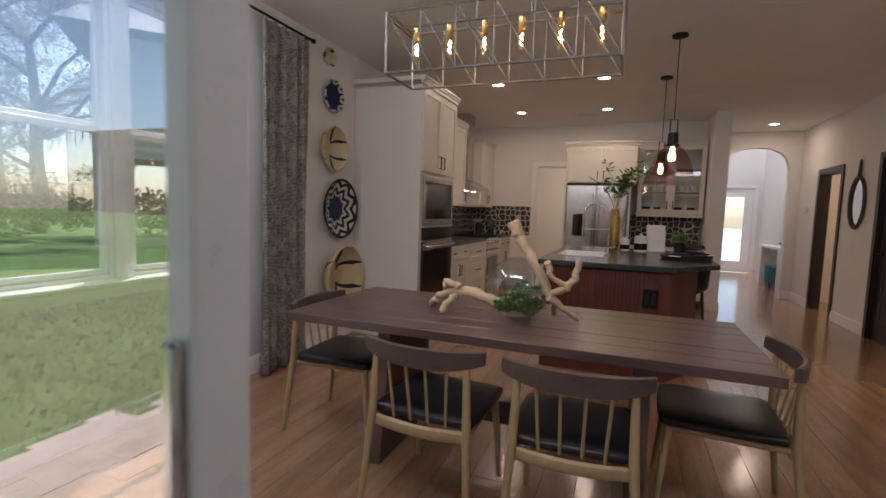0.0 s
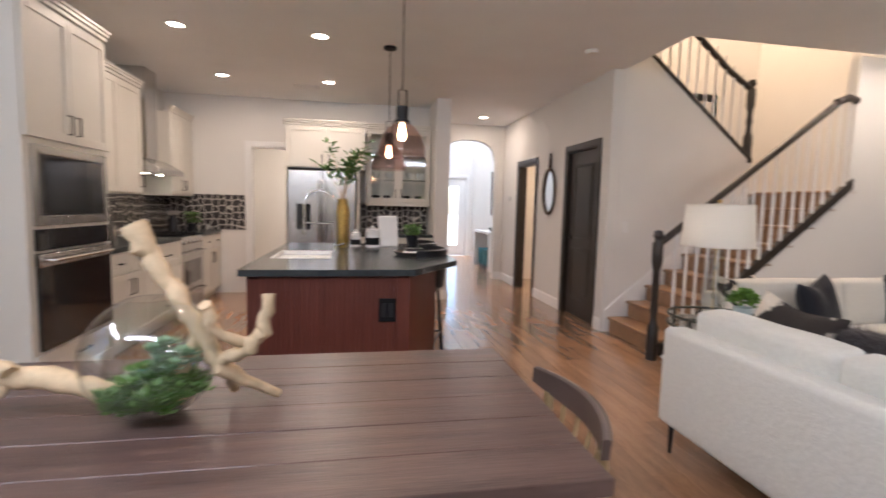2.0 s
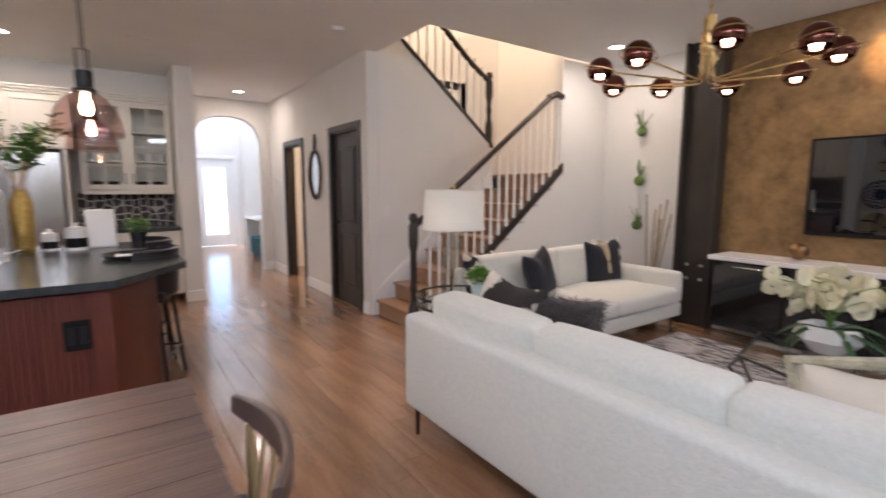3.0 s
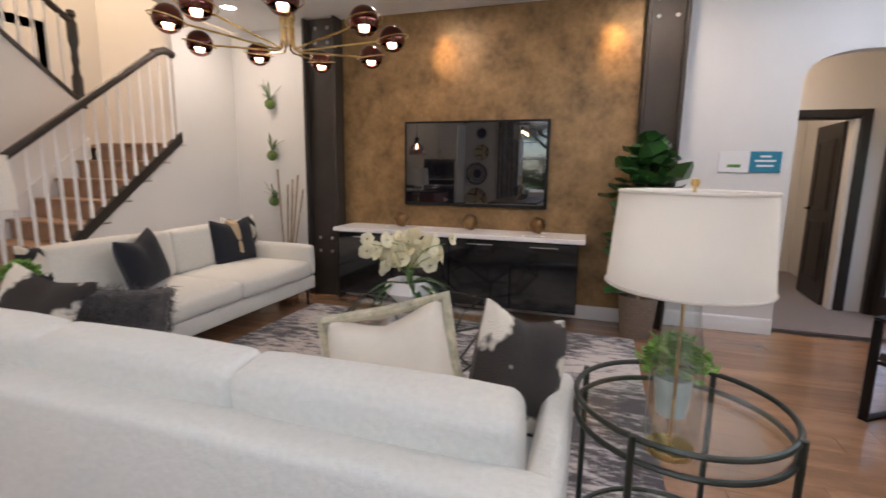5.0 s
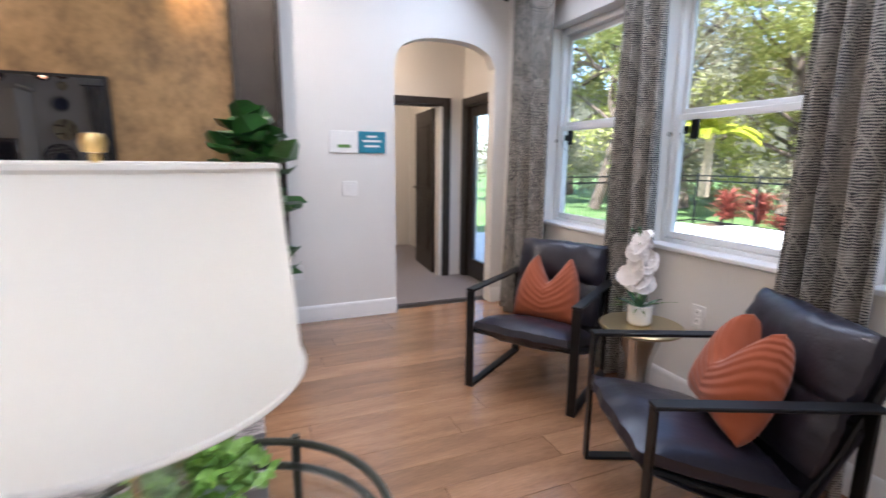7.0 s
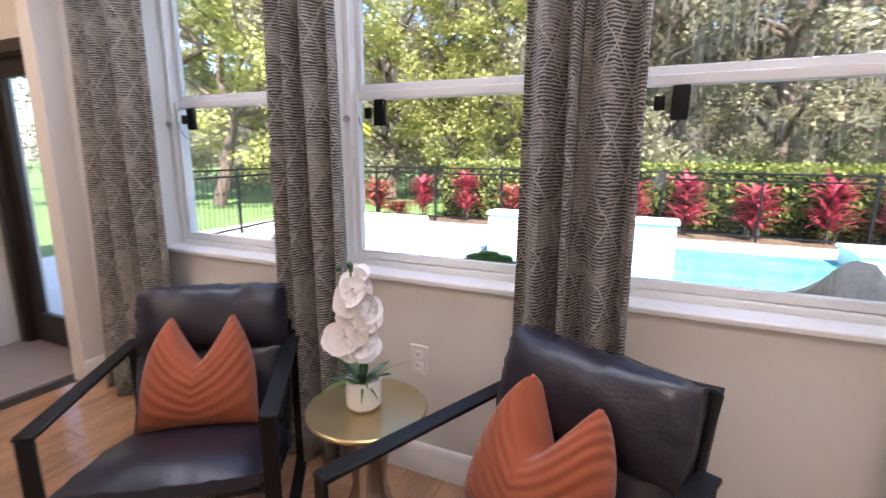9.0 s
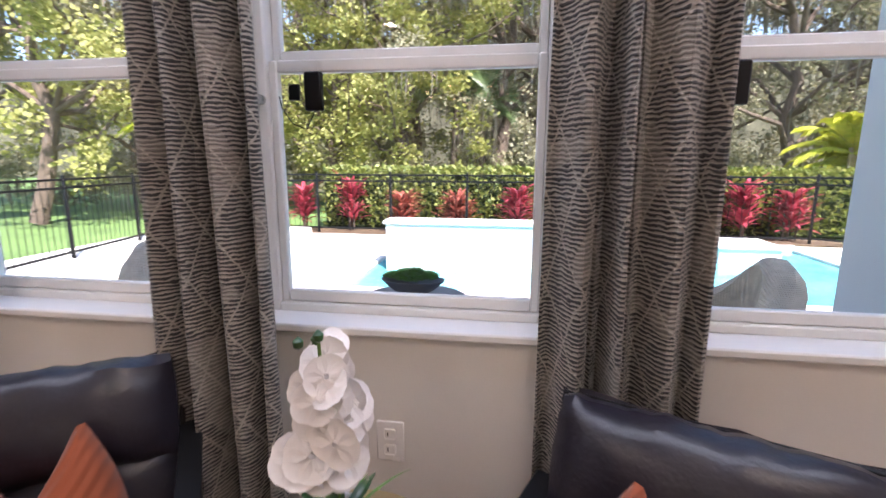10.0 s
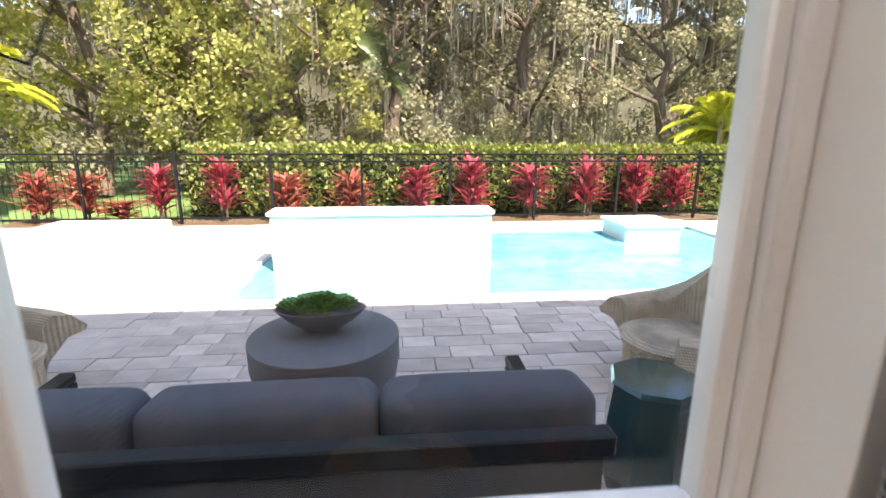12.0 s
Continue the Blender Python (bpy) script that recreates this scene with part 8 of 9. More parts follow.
def oak(seed, H, leafm, spread=1.0, n=15000, moss=True):
    """Crooked trunk, long limbs, a ragged crown and hanging moss."""
    rn = random.Random(seed)
    t = thing("oak_tree", pose(0, 0, 0), "live oak tree with hanging moss behind the fence" if moss else "young bright green tree behind the fence", "tree", "woodland trees")
    tb, lb, mb = bmesh.new(), bmesh.new(), bmesh.new()
    p = Vector((0, 0, 0))
    trunk = [p]
    for k in range(6):
        p = p + Vector((rn.uniform(-0.25, 0.25), rn.uniform(-0.2, 0.2), H * 0.11))
        trunk.append(p)
    tube(tb, trunk, [0.30 * H / 11 * (1 - 0.09 * k) for k in range(7)], 9)
    part("trunk", tb, M_BARK, t)
    clumps = []
    for k in range(13):
        a = k * 2.4 + rn.uniform(-0.4, 0.4)
        st_ = trunk[rn.randint(2, 6)]
        L = H * rn.uniform(0.28, 0.5) * spread
        pts, q = [st_], st_
        for i in range(5):
            q = q + Vector((math.cos(a) * L / 5 + rn.uniform(-0.2, 0.2), math.sin(a) * L / 5 + rn.uniform(-0.2, 0.2), L * 0.09 + rn.uniform(-0.15, 0.38)))
            pts.append(q)
            if i > 0:
                clumps.append(q + Vector((rn.uniform(-0.4, 0.4), rn.uniform(-0.4, 0.4), rn.uniform(-0.5, 0.7))))
        part("limb", tube(bmesh.new(), pts, [0.11 * H / 11 * (1 - 0.16 * i) for i in range(6)], 7), M_BARK, t)
    for k in range(14):
        clumps.append(trunk[-1] + Vector((rn.uniform(-1, 1) * H * 0.22, rn.uniform(-1, 1) * H * 0.22, rn.uniform(0.0, 0.34) * H)))
    for k in range(10):
        clumps.append(Vector((rn.uniform(-1.6, 1.6), rn.uniform(-1.6, 1.6), rn.uniform(0.8, 2.6))))
    for c in clumps:
        leaf_cloud(lb, c, H * rn.uniform(0.055, 0.115), n // len(clumps), 0.115, rn)
        if moss and rn.random() < 0.7:
            for q in range(9):
                s = c + Vector((rn.uniform(-0.5, 0.5), rn.uniform(-0.5, 0.5), -0.1))
                ln = rn.uniform(0.4, 1.3)
                v = [mb.verts.new(x) for x in (s + Vector((-0.012, 0, 0)), s + Vector((0.012, 0.01, 0)), s + Vector((0.022, 0, -ln * 0.6)), s + Vector((rn.uniform(-0.05, 0.05), 0, -ln)), s + Vector((-0.02, 0.01, -ln * 0.5)))]
                mb.faces.new(v)
    part("crown", lb, leafm, t)
    if moss:
        part("moss", mb, F_MOSS, t)
    else:
        mb.free()
    return t


kinds = [oak(1, 11.5, F_OAK), oak(2, 9.5, F_OAK, 1.2), oak(3, 12.5, F_OAK), oak(4, 6.5, F_LIME, 0.9, 12000, False), oak(5, 8.0, F_OAK, 1.1)]
spots = [(0, 4.0, -16.0), (1, 8.2, -15.0), (2, -0.5, -17.0), (3, 9.8, -12.8), (4, 1.6, -13.6)]
for k, x, y in spots:
    kinds[k].matrix_basis = pose(x, y, GZ, 0, 0, k * 50)
rn = random.Random(77)
more = [(3, 7.6, -12.6), (3, 12.4, -12.4), (0, 13.0, -17.0), (1, -4.5, -15.0), (2, 6.6, -20.0), (4, 11.0, -15.5), (0, -3.0, -21.0), (1, 2.4, -20.5), (2, 10.5, -21.5), (4, 5.6, -13.4), (4, -2.4, -12.8), (0, 17.5, -14.0), (2, 17.0, -20.0), (1, -8.5, -19.0), (2, -10.5, -14.5), (4, 15.0, -11.5), (3, 15.8, -8.5), (0, 19.0, -7.5), (2, 22.0, -12.0), (1, 14.5, -24.0), (0, 6.0, -25.0), (2, -1.0, -26.0), (4, -6.5, -12.2), (1, 24.0, -18.0)]
for k, x, y in more:
    s = rn.uniform(0.85, 1.15)
    o = copy_thing(kinds[k], pose(x, y, GZ, 0, 0, rn.uniform(0, 360)))
    o.scale = (s, s, s * rn.uniform(0.92, 1.1))
for x, y in ((-19, 8.5), (-21, 13.5), (-24, 5), (-17, 3.5), (-26, 10), (-29, 16), (-22, 0)):
    o = copy_thing(kinds[rn.choice((0, 2))], pose(x, y, GZ, 0, 0, rn.uniform(0, 360)))
    o["group"] = "lawn trees"
    o["label"] = "large mossy oak tree beyond the lawn"
# undergrowth behind the hedge
b = bmesh.new()
for k in range(190):
    leaf_cloud(b, (rn.uniform(-10, 22), rn.uniform(-15.5, -11.2), GZ + rn.uniform(0.2, 1.7)), rn.uniform(0.4, 0.9), 120, 0.12, rn)
tagged(new("undergrowth", finish("undergrowth", b, F_OAK, False)), "tangled green undergrowth under the trees", "shrubs", kind="stuff")
b = bmesh.new()
bx(b, -60, 70, -34.3, -34, GZ, 9)
setting("backdrop", b, material("far_woods", (0.11, 0.10, 0.065), 1.0, vary=0.7, scale=0.8, bump=0, fine=6))

hg = thing("hedge", pose(0, 0, 0), "clipped green hedge along the pool fence", "hedge")
b = bmesh.new()
rn = random.Random(5)
for k in range(9500):
    x = rn.uniform(-1.8, 9.0)
    if rn.random() < 0.62:
        p = (x, -9.00 + rn.uniform(-0.06, 0.07) + 0.07 * noise.noise(Vector((x * 2, 0, k * 0.001))), GZ + rn.uniform(0.06, 1.25))
    else:
        p = (x, rn.uniform(-9.7, -8.98), GZ + 1.25 + rn.uniform(-0.05, 0.05))
    leaf_cloud(b, p, 0.05, 1, 0.10, rn)
part("leaves", b, F_HEDGE, hg)
# solid box in the hedge, coloured near black as the shade between leaves
part("shade_core", box(-1.8, 9.0, -9.6, -9.10, GZ, GZ + 1.16, 0.03), material("hedge_shade", (0.02, 0.03, 0.008), 0.95, vary=0.5, scale=20, bump=0.8), hg)


def cordyline(seed, h, mat):
    """An upright tuft of broad pointed leaves on short canes."""
    rn = random.Random(seed)
    t = thing("cordyline", pose(0, 0, 0), "bushy red ti plant along the pool fence", "plant", "red ti plants")
    b, c = bmesh.new(), bmesh.new()
    for k in range(3):
        x, y = rn.uniform(-0.08, 0.08), rn.uniform(-0.08, 0.08)
        tube(c, ((x, y, 0), (x * 1.4, y * 1.4, h * 0.55)), 0.018, 6)
    for k in range(150):
        z = h * rn.uniform(0.14, 0.80)
        a = rn.uniform(0, 6.28)
        L = rn.uniform(0.26, 0.42) * (1.1 - 0.25 * z / h)
        strap(b, (0.03 * math.cos(a), 0.03 * math.sin(a), z), a, L * rn.uniform(0.45, 0.95), 0.030, L * rn.uniform(0.5, 1.0), L * rn.uniform(0.1, 0.7))
    part("canes", c, M_BARK, t)
    part("leaves", b, mat, t)
    return t


cd = [cordyline(1, 1.05, F_RED), cordyline(2, 0.92, F_RUST), cordyline(3, 1.25, F_RED)]
first = set()
for k, (i, x) in enumerate(((1, 11.25), (1, 10.52), (0, 9.28), (2, 8.22), (1, 7.13), (1, 6.01), (0, 4.80), (2, 3.82), (0, 2.71), (2, 1.64), (2, 0.68), (0, -0.14), (1, 9.95))):
    m = pose(x, -8.62, GZ, 0, 0, 67 * k) @ Matrix.Diagonal((1.12, 1.12, 0.45 if x == 9.95 else 1.0, 1))
    if i not in first:
        first.add(i)
        cd[i].matrix_basis = m
    else:
        copy_thing(cd[i], m)
setting("flower_bed", box(-1.0, 11.8, -8.95, -8.2, GZ - 0.03, GZ + 0.004), M_SOIL)


def fan_palm(seed, h, n, fr, mat, label):
    rn = random.Random(seed)
    t = thing("palm_tree", pose(0, 0, 0), label, "palm", "palms")
    part("trunk", tube(bmesh.new(), [(0.05 * math.sin(k), 0.04 * k * 0.2, h * k / 5) for k in range(6)], [0.13, 0.11, 0.10, 0.10, 0.11, 0.12], 9), M_BARK, t)
    b = bmesh.new()
    for k in range(n):
        a, e = k * 2.4, rn.uniform(-0.5, 1.1)
        d = Vector((math.cos(a) * math.cos(e), math.sin(a) * math.cos(e), math.sin(e)))
        hub = Vector((0, 0, h)) + d * fr * 0.45
        tube(b, ((0, 0, h), hub), 0.012, 5)
        s, u = d.orthogonal().normalized(), None
        u = d.cross(s)
        for q in range(17):
            w = -1.2 + 2.4 * q / 16
            dir_ = (d * math.cos(w) + s * math.sin(w)).normalized()
            tip = hub + dir_ * fr * 0.62 + Vector((0, 0, -0.12 * fr))
            v = [b.verts.new(x) for x in (hub, hub + dir_ * fr * 0.3 + u * 0.02, tip, hub + dir_ * fr * 0.3 - u * 0.02 + s * 0.01)]
            b.faces.new(v)
    part("fronds", b, mat, t)
    return t


p1 = fan_palm(1, 3.6, 26, 1.4, F_PALM, "cabbage palm with fan fronds behind the hedge")
p1.matrix_basis = pose(6.6, -13.0, GZ)
copy_thing(p1, pose(5.9, -14.0, GZ - 0.5, 0, 0, 70))
p2 = fan_palm(2, 0.5, 22, 1.2, F_PALM, "low palmetto clump behind the hedge")
p2.matrix_basis = pose(3.2, -12.2, GZ)
copy_thing(p2, pose(2.5, -12.6, GZ, 0, 0, 40))


def feather_palm(seed):
    rn = random.Random(seed)
    t = thing("areca_palm", pose(0, 0, 0), "bright yellow-green feathery palm beside the fence", "palm", "palms")
    for k in range(3):
        part("cane", tube(bmesh.new(), ((0.06 * k, 0.1 * (k - 1), 0), (0.12 * (k - 1), 0.1 * (k - 1), 1.5)), 0.04, 7), M_BIRCH, t)
    b = bmesh.new()
    for k in range(20):
        a, L = k * 2.4, rn.uniform(1.1, 1.6)
        e = rn.uniform(0.5, 1.3)
        pts = []
        for i in range(9):
            s = i / 8
            pts.append(Vector((math.cos(a) * L * s * math.cos(e) * 1.2, math.sin(a) * L * s * math.cos(e) * 1.2, 1.35 + L * s * math.sin(e) - 0.75 * s * s)))
        tube(b, pts, 0.010, 5)
        side = Vector((-math.sin(a), math.cos(a), 0))
        for i in range(2, 40):
            s = i / 40
            j = min(int(s * 8), 7)
            p = pts[j].lerp(pts[j + 1], s * 8 - j)
            fw_ = (pts[j + 1] - pts[j]).normalized()
            for q in (-1, 1):
                tip = p + side * q * 0.36 * (1 - 0.5 * s) + fw_ * 0.20 - Vector((0, 0, 0.10))
                b.faces.new([b.verts.new(x) for x in (p, p + side * q * 0.15 + fw_ * 0.11, tip, p + side * q * 0.14 + fw_ * 0.05)])
    part("fronds", b, F_GOLD, t)
    return t


ar = feather_palm(4)
ar.matrix_basis = pose(-1.80, -9.9, GZ) @ Matrix.Diagonal((0.88, 0.88, 1.15, 1))
copy_thing(ar, pose(-2.4, -10.5, GZ - 0.3, 0, 0, 60))
copy_thing(ar, pose(12.4, -9.2, GZ + 0.6, 0, 0, 120))

# lanai: column, furniture by the window
setting("lanai_column", box(2.84, 3.30, -1.66, -1.20, GZ, 2.9, 0.01), M_STUCCO)
M_OUTC = material("charcoal_cushion", (0.085, 0.092, 0.115), 0.9, vary=0.12, scale=8, bump=0.25, fine=240)
M_ALU = material("dark_aluminium", (0.016, 0.018, 0.021), 0.45, 0.5, vary=0.1, bump=0.02)
os_ = thing("outdoor_sofa", pose(0, 0, GZ), "charcoal outdoor sofa with dark metal frame", "sofa")
XA, XB, YB = 4.64, 6.50, -1.06
part("back_bar", box(XA, XB, YB + 0.03, YB + 0.085, 0.735, 0.795, 0.006), M_ALU, os_)
part("back_panel", box(XA + 0.04, XB - 0.04, YB + 0.045, YB + 0.065, 0.30, 0.733), M_ALU, os_)
part("seat_frame", box(XA, XB, YB - 0.82, YB - 0.031, 0.22, 0.28, 0.006), M_ALU, os_)
for x in (XA, XB - 0.06):
    for y in (YB - 0.03, YB - 0.82):
        part("leg", box(x, x + 0.06, y, y + 0.06, 0.0, 0.734 if y > YB - 0.1 else 0.52, 0.004), M_ALU, os_)
    part("armrest", box(x, x + 0.06, YB - 0.82, YB - 0.035, 0.524, 0.56, 0.004), M_ALU, os_)
for x0, x1 in ((4.61, 5.20), (5.215, 5.83), (5.845, 6.46)):
    part("seat_cushion", soft_box(x0, x1, YB - 0.84, YB - 0.06, 0.282, 0.42, 0.04, 0.015, x0), M_OUTC, os_)
    part("back_cushion", soft_box(x0, x1, -0.095, 0.095, 0, 0.40, 0.05, 0.008, x0 + 3), M_OUTC, os_, at=pose(0, YB - 0.14, 0.405, 6, 0, 0))
dt = thing("drum_table", pose(5.54, -2.36, GZ) @ Matrix.Diagonal((0.93, 0.93, 1, 1)), "round dark concrete drum coffee table outdoors", "table")
M_CONC = material("dark_concrete", (0.13, 0.13, 0.14), 0.6, vary=0.15, scale=4, bump=0.12)
part("drum", lathe(bmesh.new(), ((0, 0), (0.27, 0), (0.32, 0.03), (0.385, 0.22), (0.41, 0.36), (0.41, 0.455), (0.404, 0.462)), 56), M_CONC, dt)
part("tabletop", lathe(bmesh.new(), ((0.404, 0.463), (0.412, 0.468), (0.41, 0.48), (0.40, 0.484), (0, 0.484)), 56), M_CONC, dt)
bw = thing("succulent_bowl", pose(5.56, -2.40, GZ + 0.485), "boat-shaped dark bowl of green succulents", "potted plant")
bm = lathe(bmesh.new(), ((0, 0), (0.07, 0), (0.16, 0.06), (0.225, 0.125), (0.21, 0.125), (0.14, 0.07), (0, 0.07)), 32)
bmesh.ops.scale(bm, vec=(1.05, 0.6, 1), verts=bm.verts)
part("bowl", bm, M_CONC, bw)
bm = bmesh.new()
rn = random.Random(9)
for k in range(60):
    a, r = rn.uniform(0, 6.28), math.sqrt(rn.random())
    rosette(bm, (0.18 * r * math.cos(a), 0.10 * r * math.sin(a), 0.135 + 0.05 * (1 - r)), rn.uniform(0.05, 0.075), 14, 0.2, rn)
part("rosettes", bm, M_LEAF, bw)
gs = thing("garden_stool", pose(4.14, -1.66, GZ) @ Matrix.Diagonal((1.1, 1.1, 0.92, 1)), "dark teal faceted ceramic garden stool", "stool")
M_TEALC = material("teal_glaze", (0.018, 0.055, 0.062), 0.12, vary=0.25, scale=5, bump=0.04, coat=0.4)
part("body", lathe(bmesh.new(), ((0, 0), (0.13, 0), (0.17, 0.14), (0.17, 0.40), (0.155, 0.57)), 8), M_TEALC, gs)
part("seat", lathe(bmesh.new(), ((0.155, 0.571), (0.165, 0.58), (0.155, 0.60), (0, 0.605)), 8), M_TEALC, gs)


def wicker_material():
    mt = material("wicker", (0.50, 0.40, 0.29), 0.7, vary=0.25, scale=12, bump=0.3, fine=60)
    nt = mt.node_tree
    bs = nt.nodes["Principled BSDF"]
    co, w1, w2, mu, bp = (nt.nodes.new("ShaderNode" + k) for k in ("TexCoord", "TexWave", "TexWave", "Math", "Bump"))
    w1.bands_direction, w2.bands_direction = "Z", "X"
    w1.inputs["Scale"].default_value, w2.inputs["Scale"].default_value = 26, 26
    for w_ in (w1, w2):
        nt.links.new(co.outputs["Object"], w_.inputs["Vector"])
    mu.operation = "MULTIPLY"
    nt.links.new(w1.outputs["Fac"], mu.inputs[0])
    nt.links.new(w2.outputs["Fac"], mu.inputs[1])
    nt.links.new(mu.outputs[0], bp.inputs["Height"])
    bp.inputs["Strength"].default_value, bp.inputs["Distance"].default_value = 0.9, 0.01
    nt.links.new(bp.outputs[0], bs.inputs["Normal"])
    return mt


M_WICK = wicker_material()


def wicker_chair(at):
    """A curvy lounge chair facing -x: rolled shell with sweeping arms and a hollow foot."""
    c = thing("wicker_chair", at, "natural wicker lounge chair with sweeping arms", "chair", "wicker chairs")
    bm = bmesh.new()
    rows = []
    for i in range(19):
        a = radians(-118 + 236 * i / 18)
        back = 0.5 + 0.5 * math.cos(a)
        top = 0.50 + 0.40 * back ** 6
        prof = [(0.25, 0.0), (0.24, 0.10), (0.28, 0.22), (0.38, 0.35), (0.46 + 0.03 * back, top - 0.13), (0.475 + 0.03 * back, top - 0.10), (0.40 + 0.04 * back, top), (0.32 + 0.03 * back, top + 0.02), (0.28, top - 0.04), (0.27, 0.38), (0.24, 0.34)]
        rows.append([bm.verts.new((r * math.cos(a), r * 0.95 * math.sin(a), z)) for r, z in prof])
    for A, B in zip(rows, rows[1:]):
        for j in range(len(A) - 1):
            bm.faces.new((A[j], A[j + 1], B[j + 1], B[j]))
    bm.faces.new(rows[0]), bm.faces.new(rows[-1][::-1])
    part("shell", bm, M_WICK, c)
    part("seat", lathe(bmesh.new(), ((0.25, 0.30), (0.27, 0.36), (0.22, 0.39), (0, 0.40)), 28), M_WICK, c)
    part("foot", lathe(bmesh.new(), ((0.27, 0), (0.275, 0.03), (0.24, 0.12), (0.24, 0.30)), 28), M_WICK, c)
    return c


wicker_chair(pose(3.55, -2.50, GZ, 0, 0, 182) @ Matrix.Diagonal((1.1, 1.1, 0.90, 1)))
wicker_chair(pose(7.36, -2.50, GZ, 0, 0, -10) @ Matrix.Diagonal((1.1, 1.1, 0.90, 1)))

# neighbouring house across the lawn
nb = thing("neighbour_house", pose(-13.4, 11.0, GZ, 0, 0, 48.2), "two-storey pale stucco house with a covered patio", "house")
part("wall", box(0.0, 0.9, -0.15, 0.15, 0, 2.75), M_STUCCO, nb)
part("wall", box(3.6, 14.0, -0.15, 0.15, 0, 2.75), M_STUCCO, nb)
part("wall", box(0.0, 14.0, -0.15, 0.15, 2.75, 6.4), M_STUCCO, nb)
part("band", box(-0.02, 14.0, -0.19, -0.151, 3.0, 3.12), M_TRIM, nb)
part("wall", box(-0.001, 0.2, 0.151, 9.0, 3.0, 6.4), M_STUCCO, nb)
part("wall", box(2.2, 9.0, 3.2, 3.4, 0, 2.74), material("cream_stucco", (0.55, 0.48, 0.33), 0.9, vary=0.05, bump=0.3), nb)
part("patio_ceiling", box(0.0, 9.0, 0.16, 3.2, 2.76, 2.9), M_STUCCO, nb)
part("column", box(0.0, 0.5, 2.9, 3.3, 0, 2.75), M_STUCCO, nb)
part("patio_floor", box(0.0, 9.0, -0.1, 3.3, 0.0, 0.06), M_PAVER, nb)
rf = bmesh.new()
prism(rf, [(-0.6, 0), (10, 0), (5, 2.4)], 15.4, pose(-0.7, -0.8 + 0.2, 6.4, 90, 0, 90))
part("roof", rf, material("roof_shingle", (0.42, 0.40, 0.38), 0.9, vary=0.2, scale=6, bump=0.4), nb)
for x, z in ((4.9, 0.75), (10, 0.9), (10, 3.9)):
    w2_ = part("window", box(x - 0.5, x + 0.5, -0.18, -0.14, z, z + 1.6, 0.01), M_VINYL, nb)
    part("pane", box(x - 0.43, x + 0.43, -0.19, -0.181, z + 0.06, z + 0.77), M_OVEN, w2_)
    part("pane", box(x - 0.43, x + 0.43, -0.19, -0.181, z + 0.83, z + 1.54), M_OVEN, w2_)
pwn = part("window", box(3.4, 4.3, 3.14, 3.19, 0.9, 2.3, 0.01), M_VINYL, nb)
part("pane", box(3.47, 4.23, 3.13, 3.139, 0.97, 2.23), M_OVEN, pwn)
M_LAWNF = foliage("grass_blades", (0.09, 0.17, 0.02), (0.22, 0.30, 0.05))
b = bmesh.new()
rn = random.Random(15)
for k in range(9000):
    x, y = rn.uniform(-5.2, -1.1), rn.uniform(-4.2, 3.2)
    a, h = rn.uniform(0, 6.28), rn.uniform(0.03, 0.075)
    p = Vector((x, y, GZ - 0.03))
    b.faces.new([b.verts.new(q) for q in (p + Vector((math.cos(a) * 0.008, math.sin(a) * 0.008, 0)), p - Vector((math.cos(a) * 0.008, math.sin(a) * 0.008, 0)), p + Vector((rn.uniform(-0.03, 0.03), rn.uniform(-0.03, 0.03), h)))])
tagged(new("lawn_grass", finish("lawn_grass", b, M_LAWNF, False)), "short green lawn grass beside the patio", "grass", kind="stuff")
b = bmesh.new()
for k in range(170):
    leaf_cloud(b, (-20 + rn.uniform(-1, 1) + 0.45 * k * 0.05, 2 + k * 0.12, GZ + rn.uniform(0.3, 1.6)), 0.7, 50, 0.2, rn)
tagged(new("far_shrubs", finish("far_shrubs", b, F_OAK, False)), "dark shrubs along the far lawn edge", "shrubs", kind="stuff")

# pale ground sheet added beyond the front door so its pane looks bright
setting("pane_backing_sheet", box(1.5, 26.0, 15.1, 88.0, GZ - 0.029, GZ + 0.002), M_DECK)

# ---- floor boards and patio pavers ----
fl = tagged(new("floor"), "wide-plank hickory floor with a satin sheen", kind="structure")


def shared_boxes(name, sizes, h, bev, mat):
    out = []
    for sx, sy in sizes:
        bm = box(-sx / 2, sx / 2, -sy / 2, sy / 2, -h, 0, bev, seg=1)
        out.append(finish(name, bm, mat))
    return out


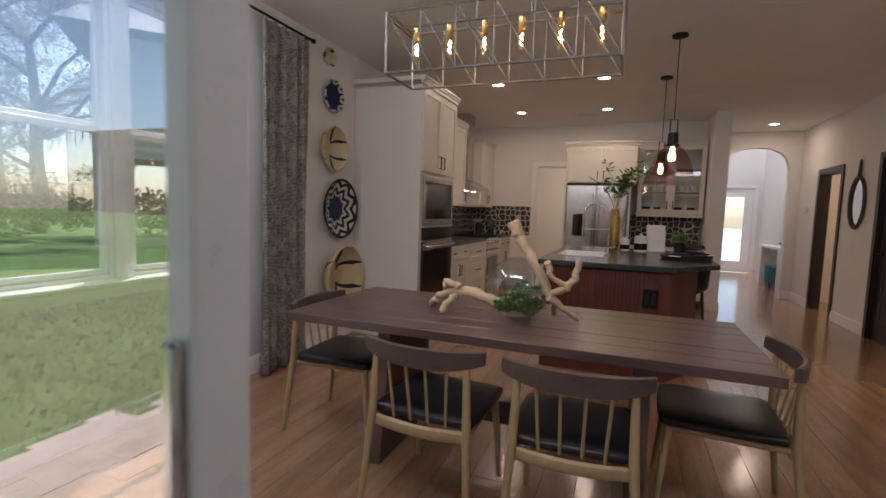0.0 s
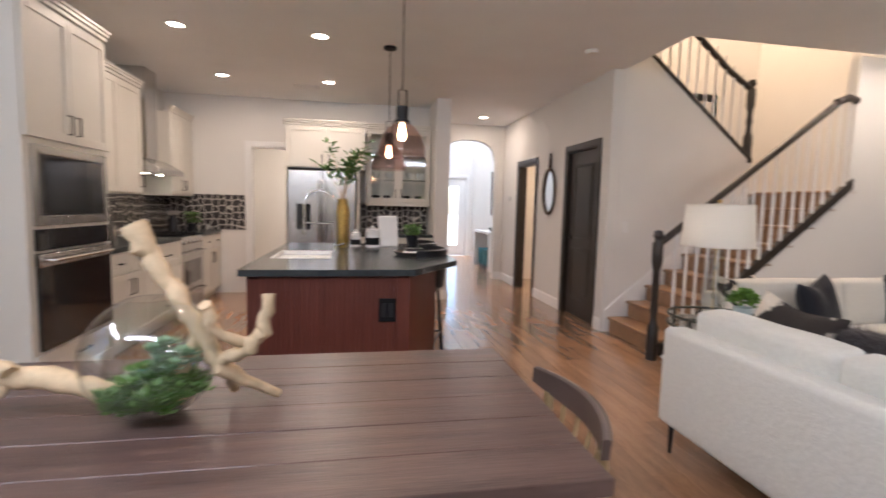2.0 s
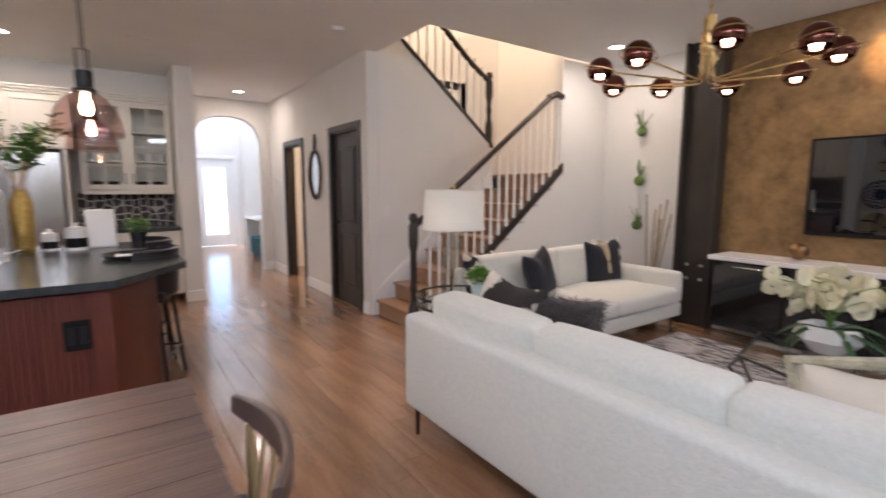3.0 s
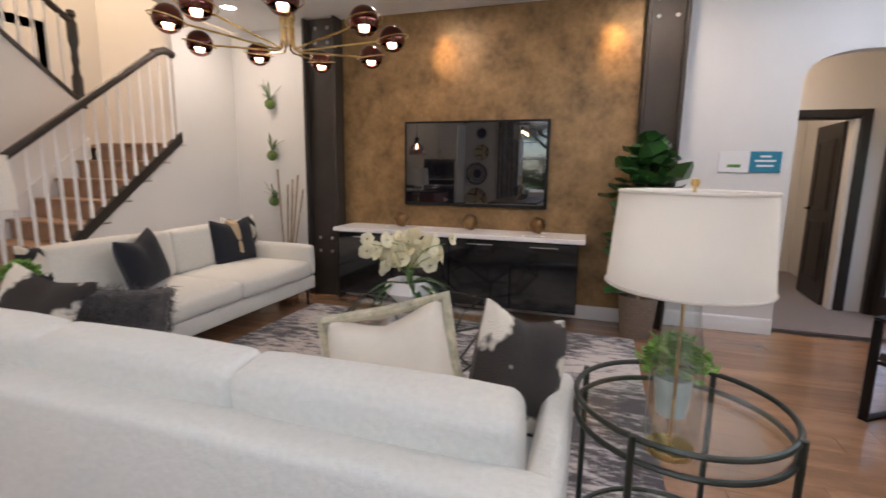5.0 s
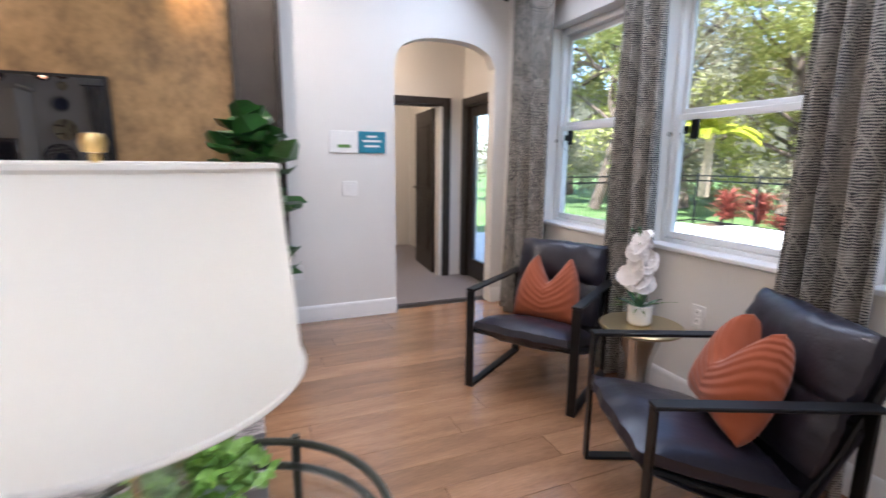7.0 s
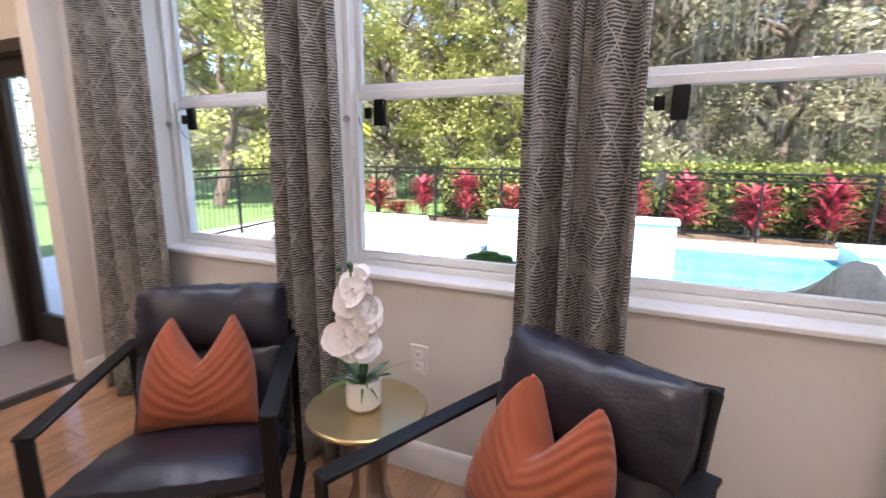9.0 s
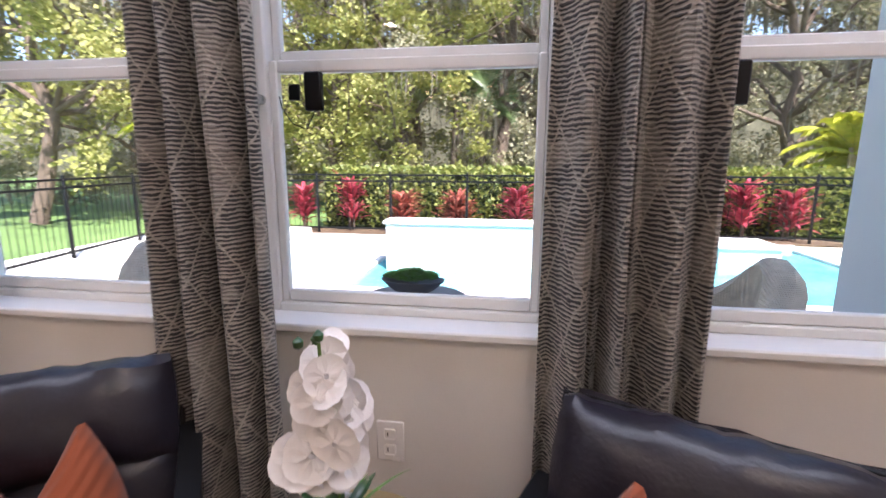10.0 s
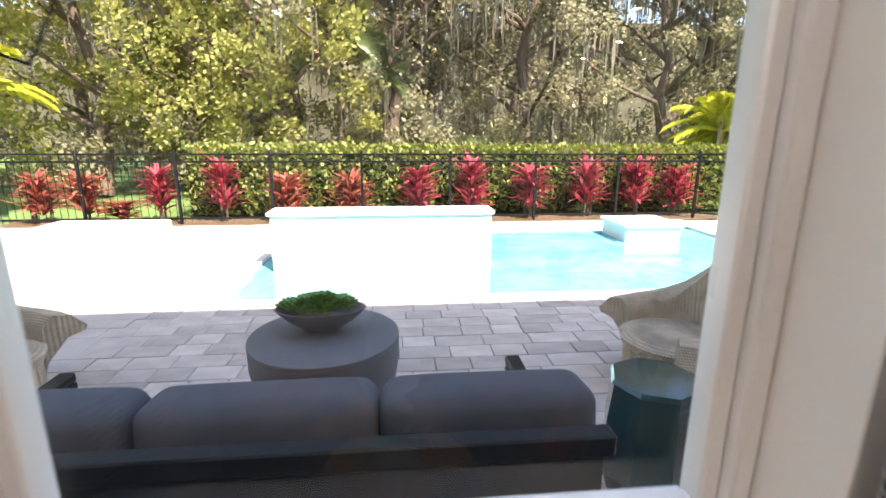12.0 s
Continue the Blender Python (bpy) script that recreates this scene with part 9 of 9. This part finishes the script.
PW = 0.165
lens = (0.9, 1.2, 1.5, 1.8)
boards = shared_boxes("plank", [(PW - 0.0012, L - 0.0012) for L in lens], 0.011, 0.0010, M_OAK)
rn = random.Random(88)
far = bmesh.new()
count = 0
nrow = int((GW - LW) / PW) + 1
for i in range(nrow):
    x = LW + PW * (i + 0.5)
    y = SW - rn.uniform(0, 1.2) if x > 2.98 else 1.66
    while y < 15.0:
        k = rn.randrange(4)
        c = y + lens[k] / 2
        y += lens[k]
        if (x + PW / 2 > GW + 0.11 and c > 0) or (x < 2.98 and c + lens[k] / 2 < 1.7):
            continue
        if 1.2 < c + lens[k] / 2 and c < 7.4 and count < 300 and 0.2 < x < 7.3 and not (x < 2.9 and c < 1.6):
            o = new("plank", boards[k])
            o.parent = fl
            o.matrix_basis = pose(x, c, 0)
            count += 1
        else:
            bx(far, x - PW / 2 + 0.001, x + PW / 2 - 0.001, c - lens[k] / 2 + 0.001, c + lens[k] / 2 - 0.001, -0.011, 0)
fo = new("floor_boards", finish("floor_boards", far, M_OAK, False))
fo.parent = fl
tagged(fo, "the other floor boards", kind="stuff")

pv = tagged(new("pavement"), "tumbled grey and tan stone pavers", kind="structure")
stones = shared_boxes("paver", [(0.236, 0.176), (0.356, 0.176), (0.296, 0.176)], 0.05, 0.006, M_PAVER)
ws = (0.24, 0.36, 0.30)
rest = bmesh.new()
count = 0
for j in range(38):
    yy = -0.66 - 0.18 * j - 0.09
    if yy < PY1 + 0.09:
        break
    x = 9.2 - rn.uniform(0, 0.3)
    while x > -1.05:
        k = rn.randrange(3)
        c = x - ws[k] / 2
        x -= ws[k]
        z = GZ + rn.uniform(-0.002, 0.003)
        if 3.0 < c < 7.2 and yy < -1.6 and count < 300:
            o = new("paver", stones[k])
            o.parent = pv
            o.matrix_basis = pose(c, yy, z, 0, 0, rn.choice((0, 180)))
            count += 1
        else:
            bx(rest, c - ws[k] / 2 + 0.002, c + ws[k] / 2 - 0.002, yy - 0.088, yy + 0.088, z - 0.05, z)
for j in range(12):
    yy = 1.56 - 0.18 * j
    x = 2.75
    while x > -1.05:
        k = rn.randrange(3)
        c = x - ws[k] / 2
        x -= ws[k]
        bx(rest, c - ws[k] / 2 + 0.002, c + ws[k] / 2 - 0.002, yy - 0.088, yy + 0.088, GZ - 0.05, GZ + rn.uniform(-0.002, 0.003))
ro = new("paver_rows", finish("paver_rows", rest, M_PAVER, False))
ro.parent = pv
tagged(ro, "the other pavers", kind="stuff")
setting("paver_bed", box(-1.1, 9.2, PY1 + 0.02, 1.66, GZ - 0.029, GZ - 0.012), M_SOIL)
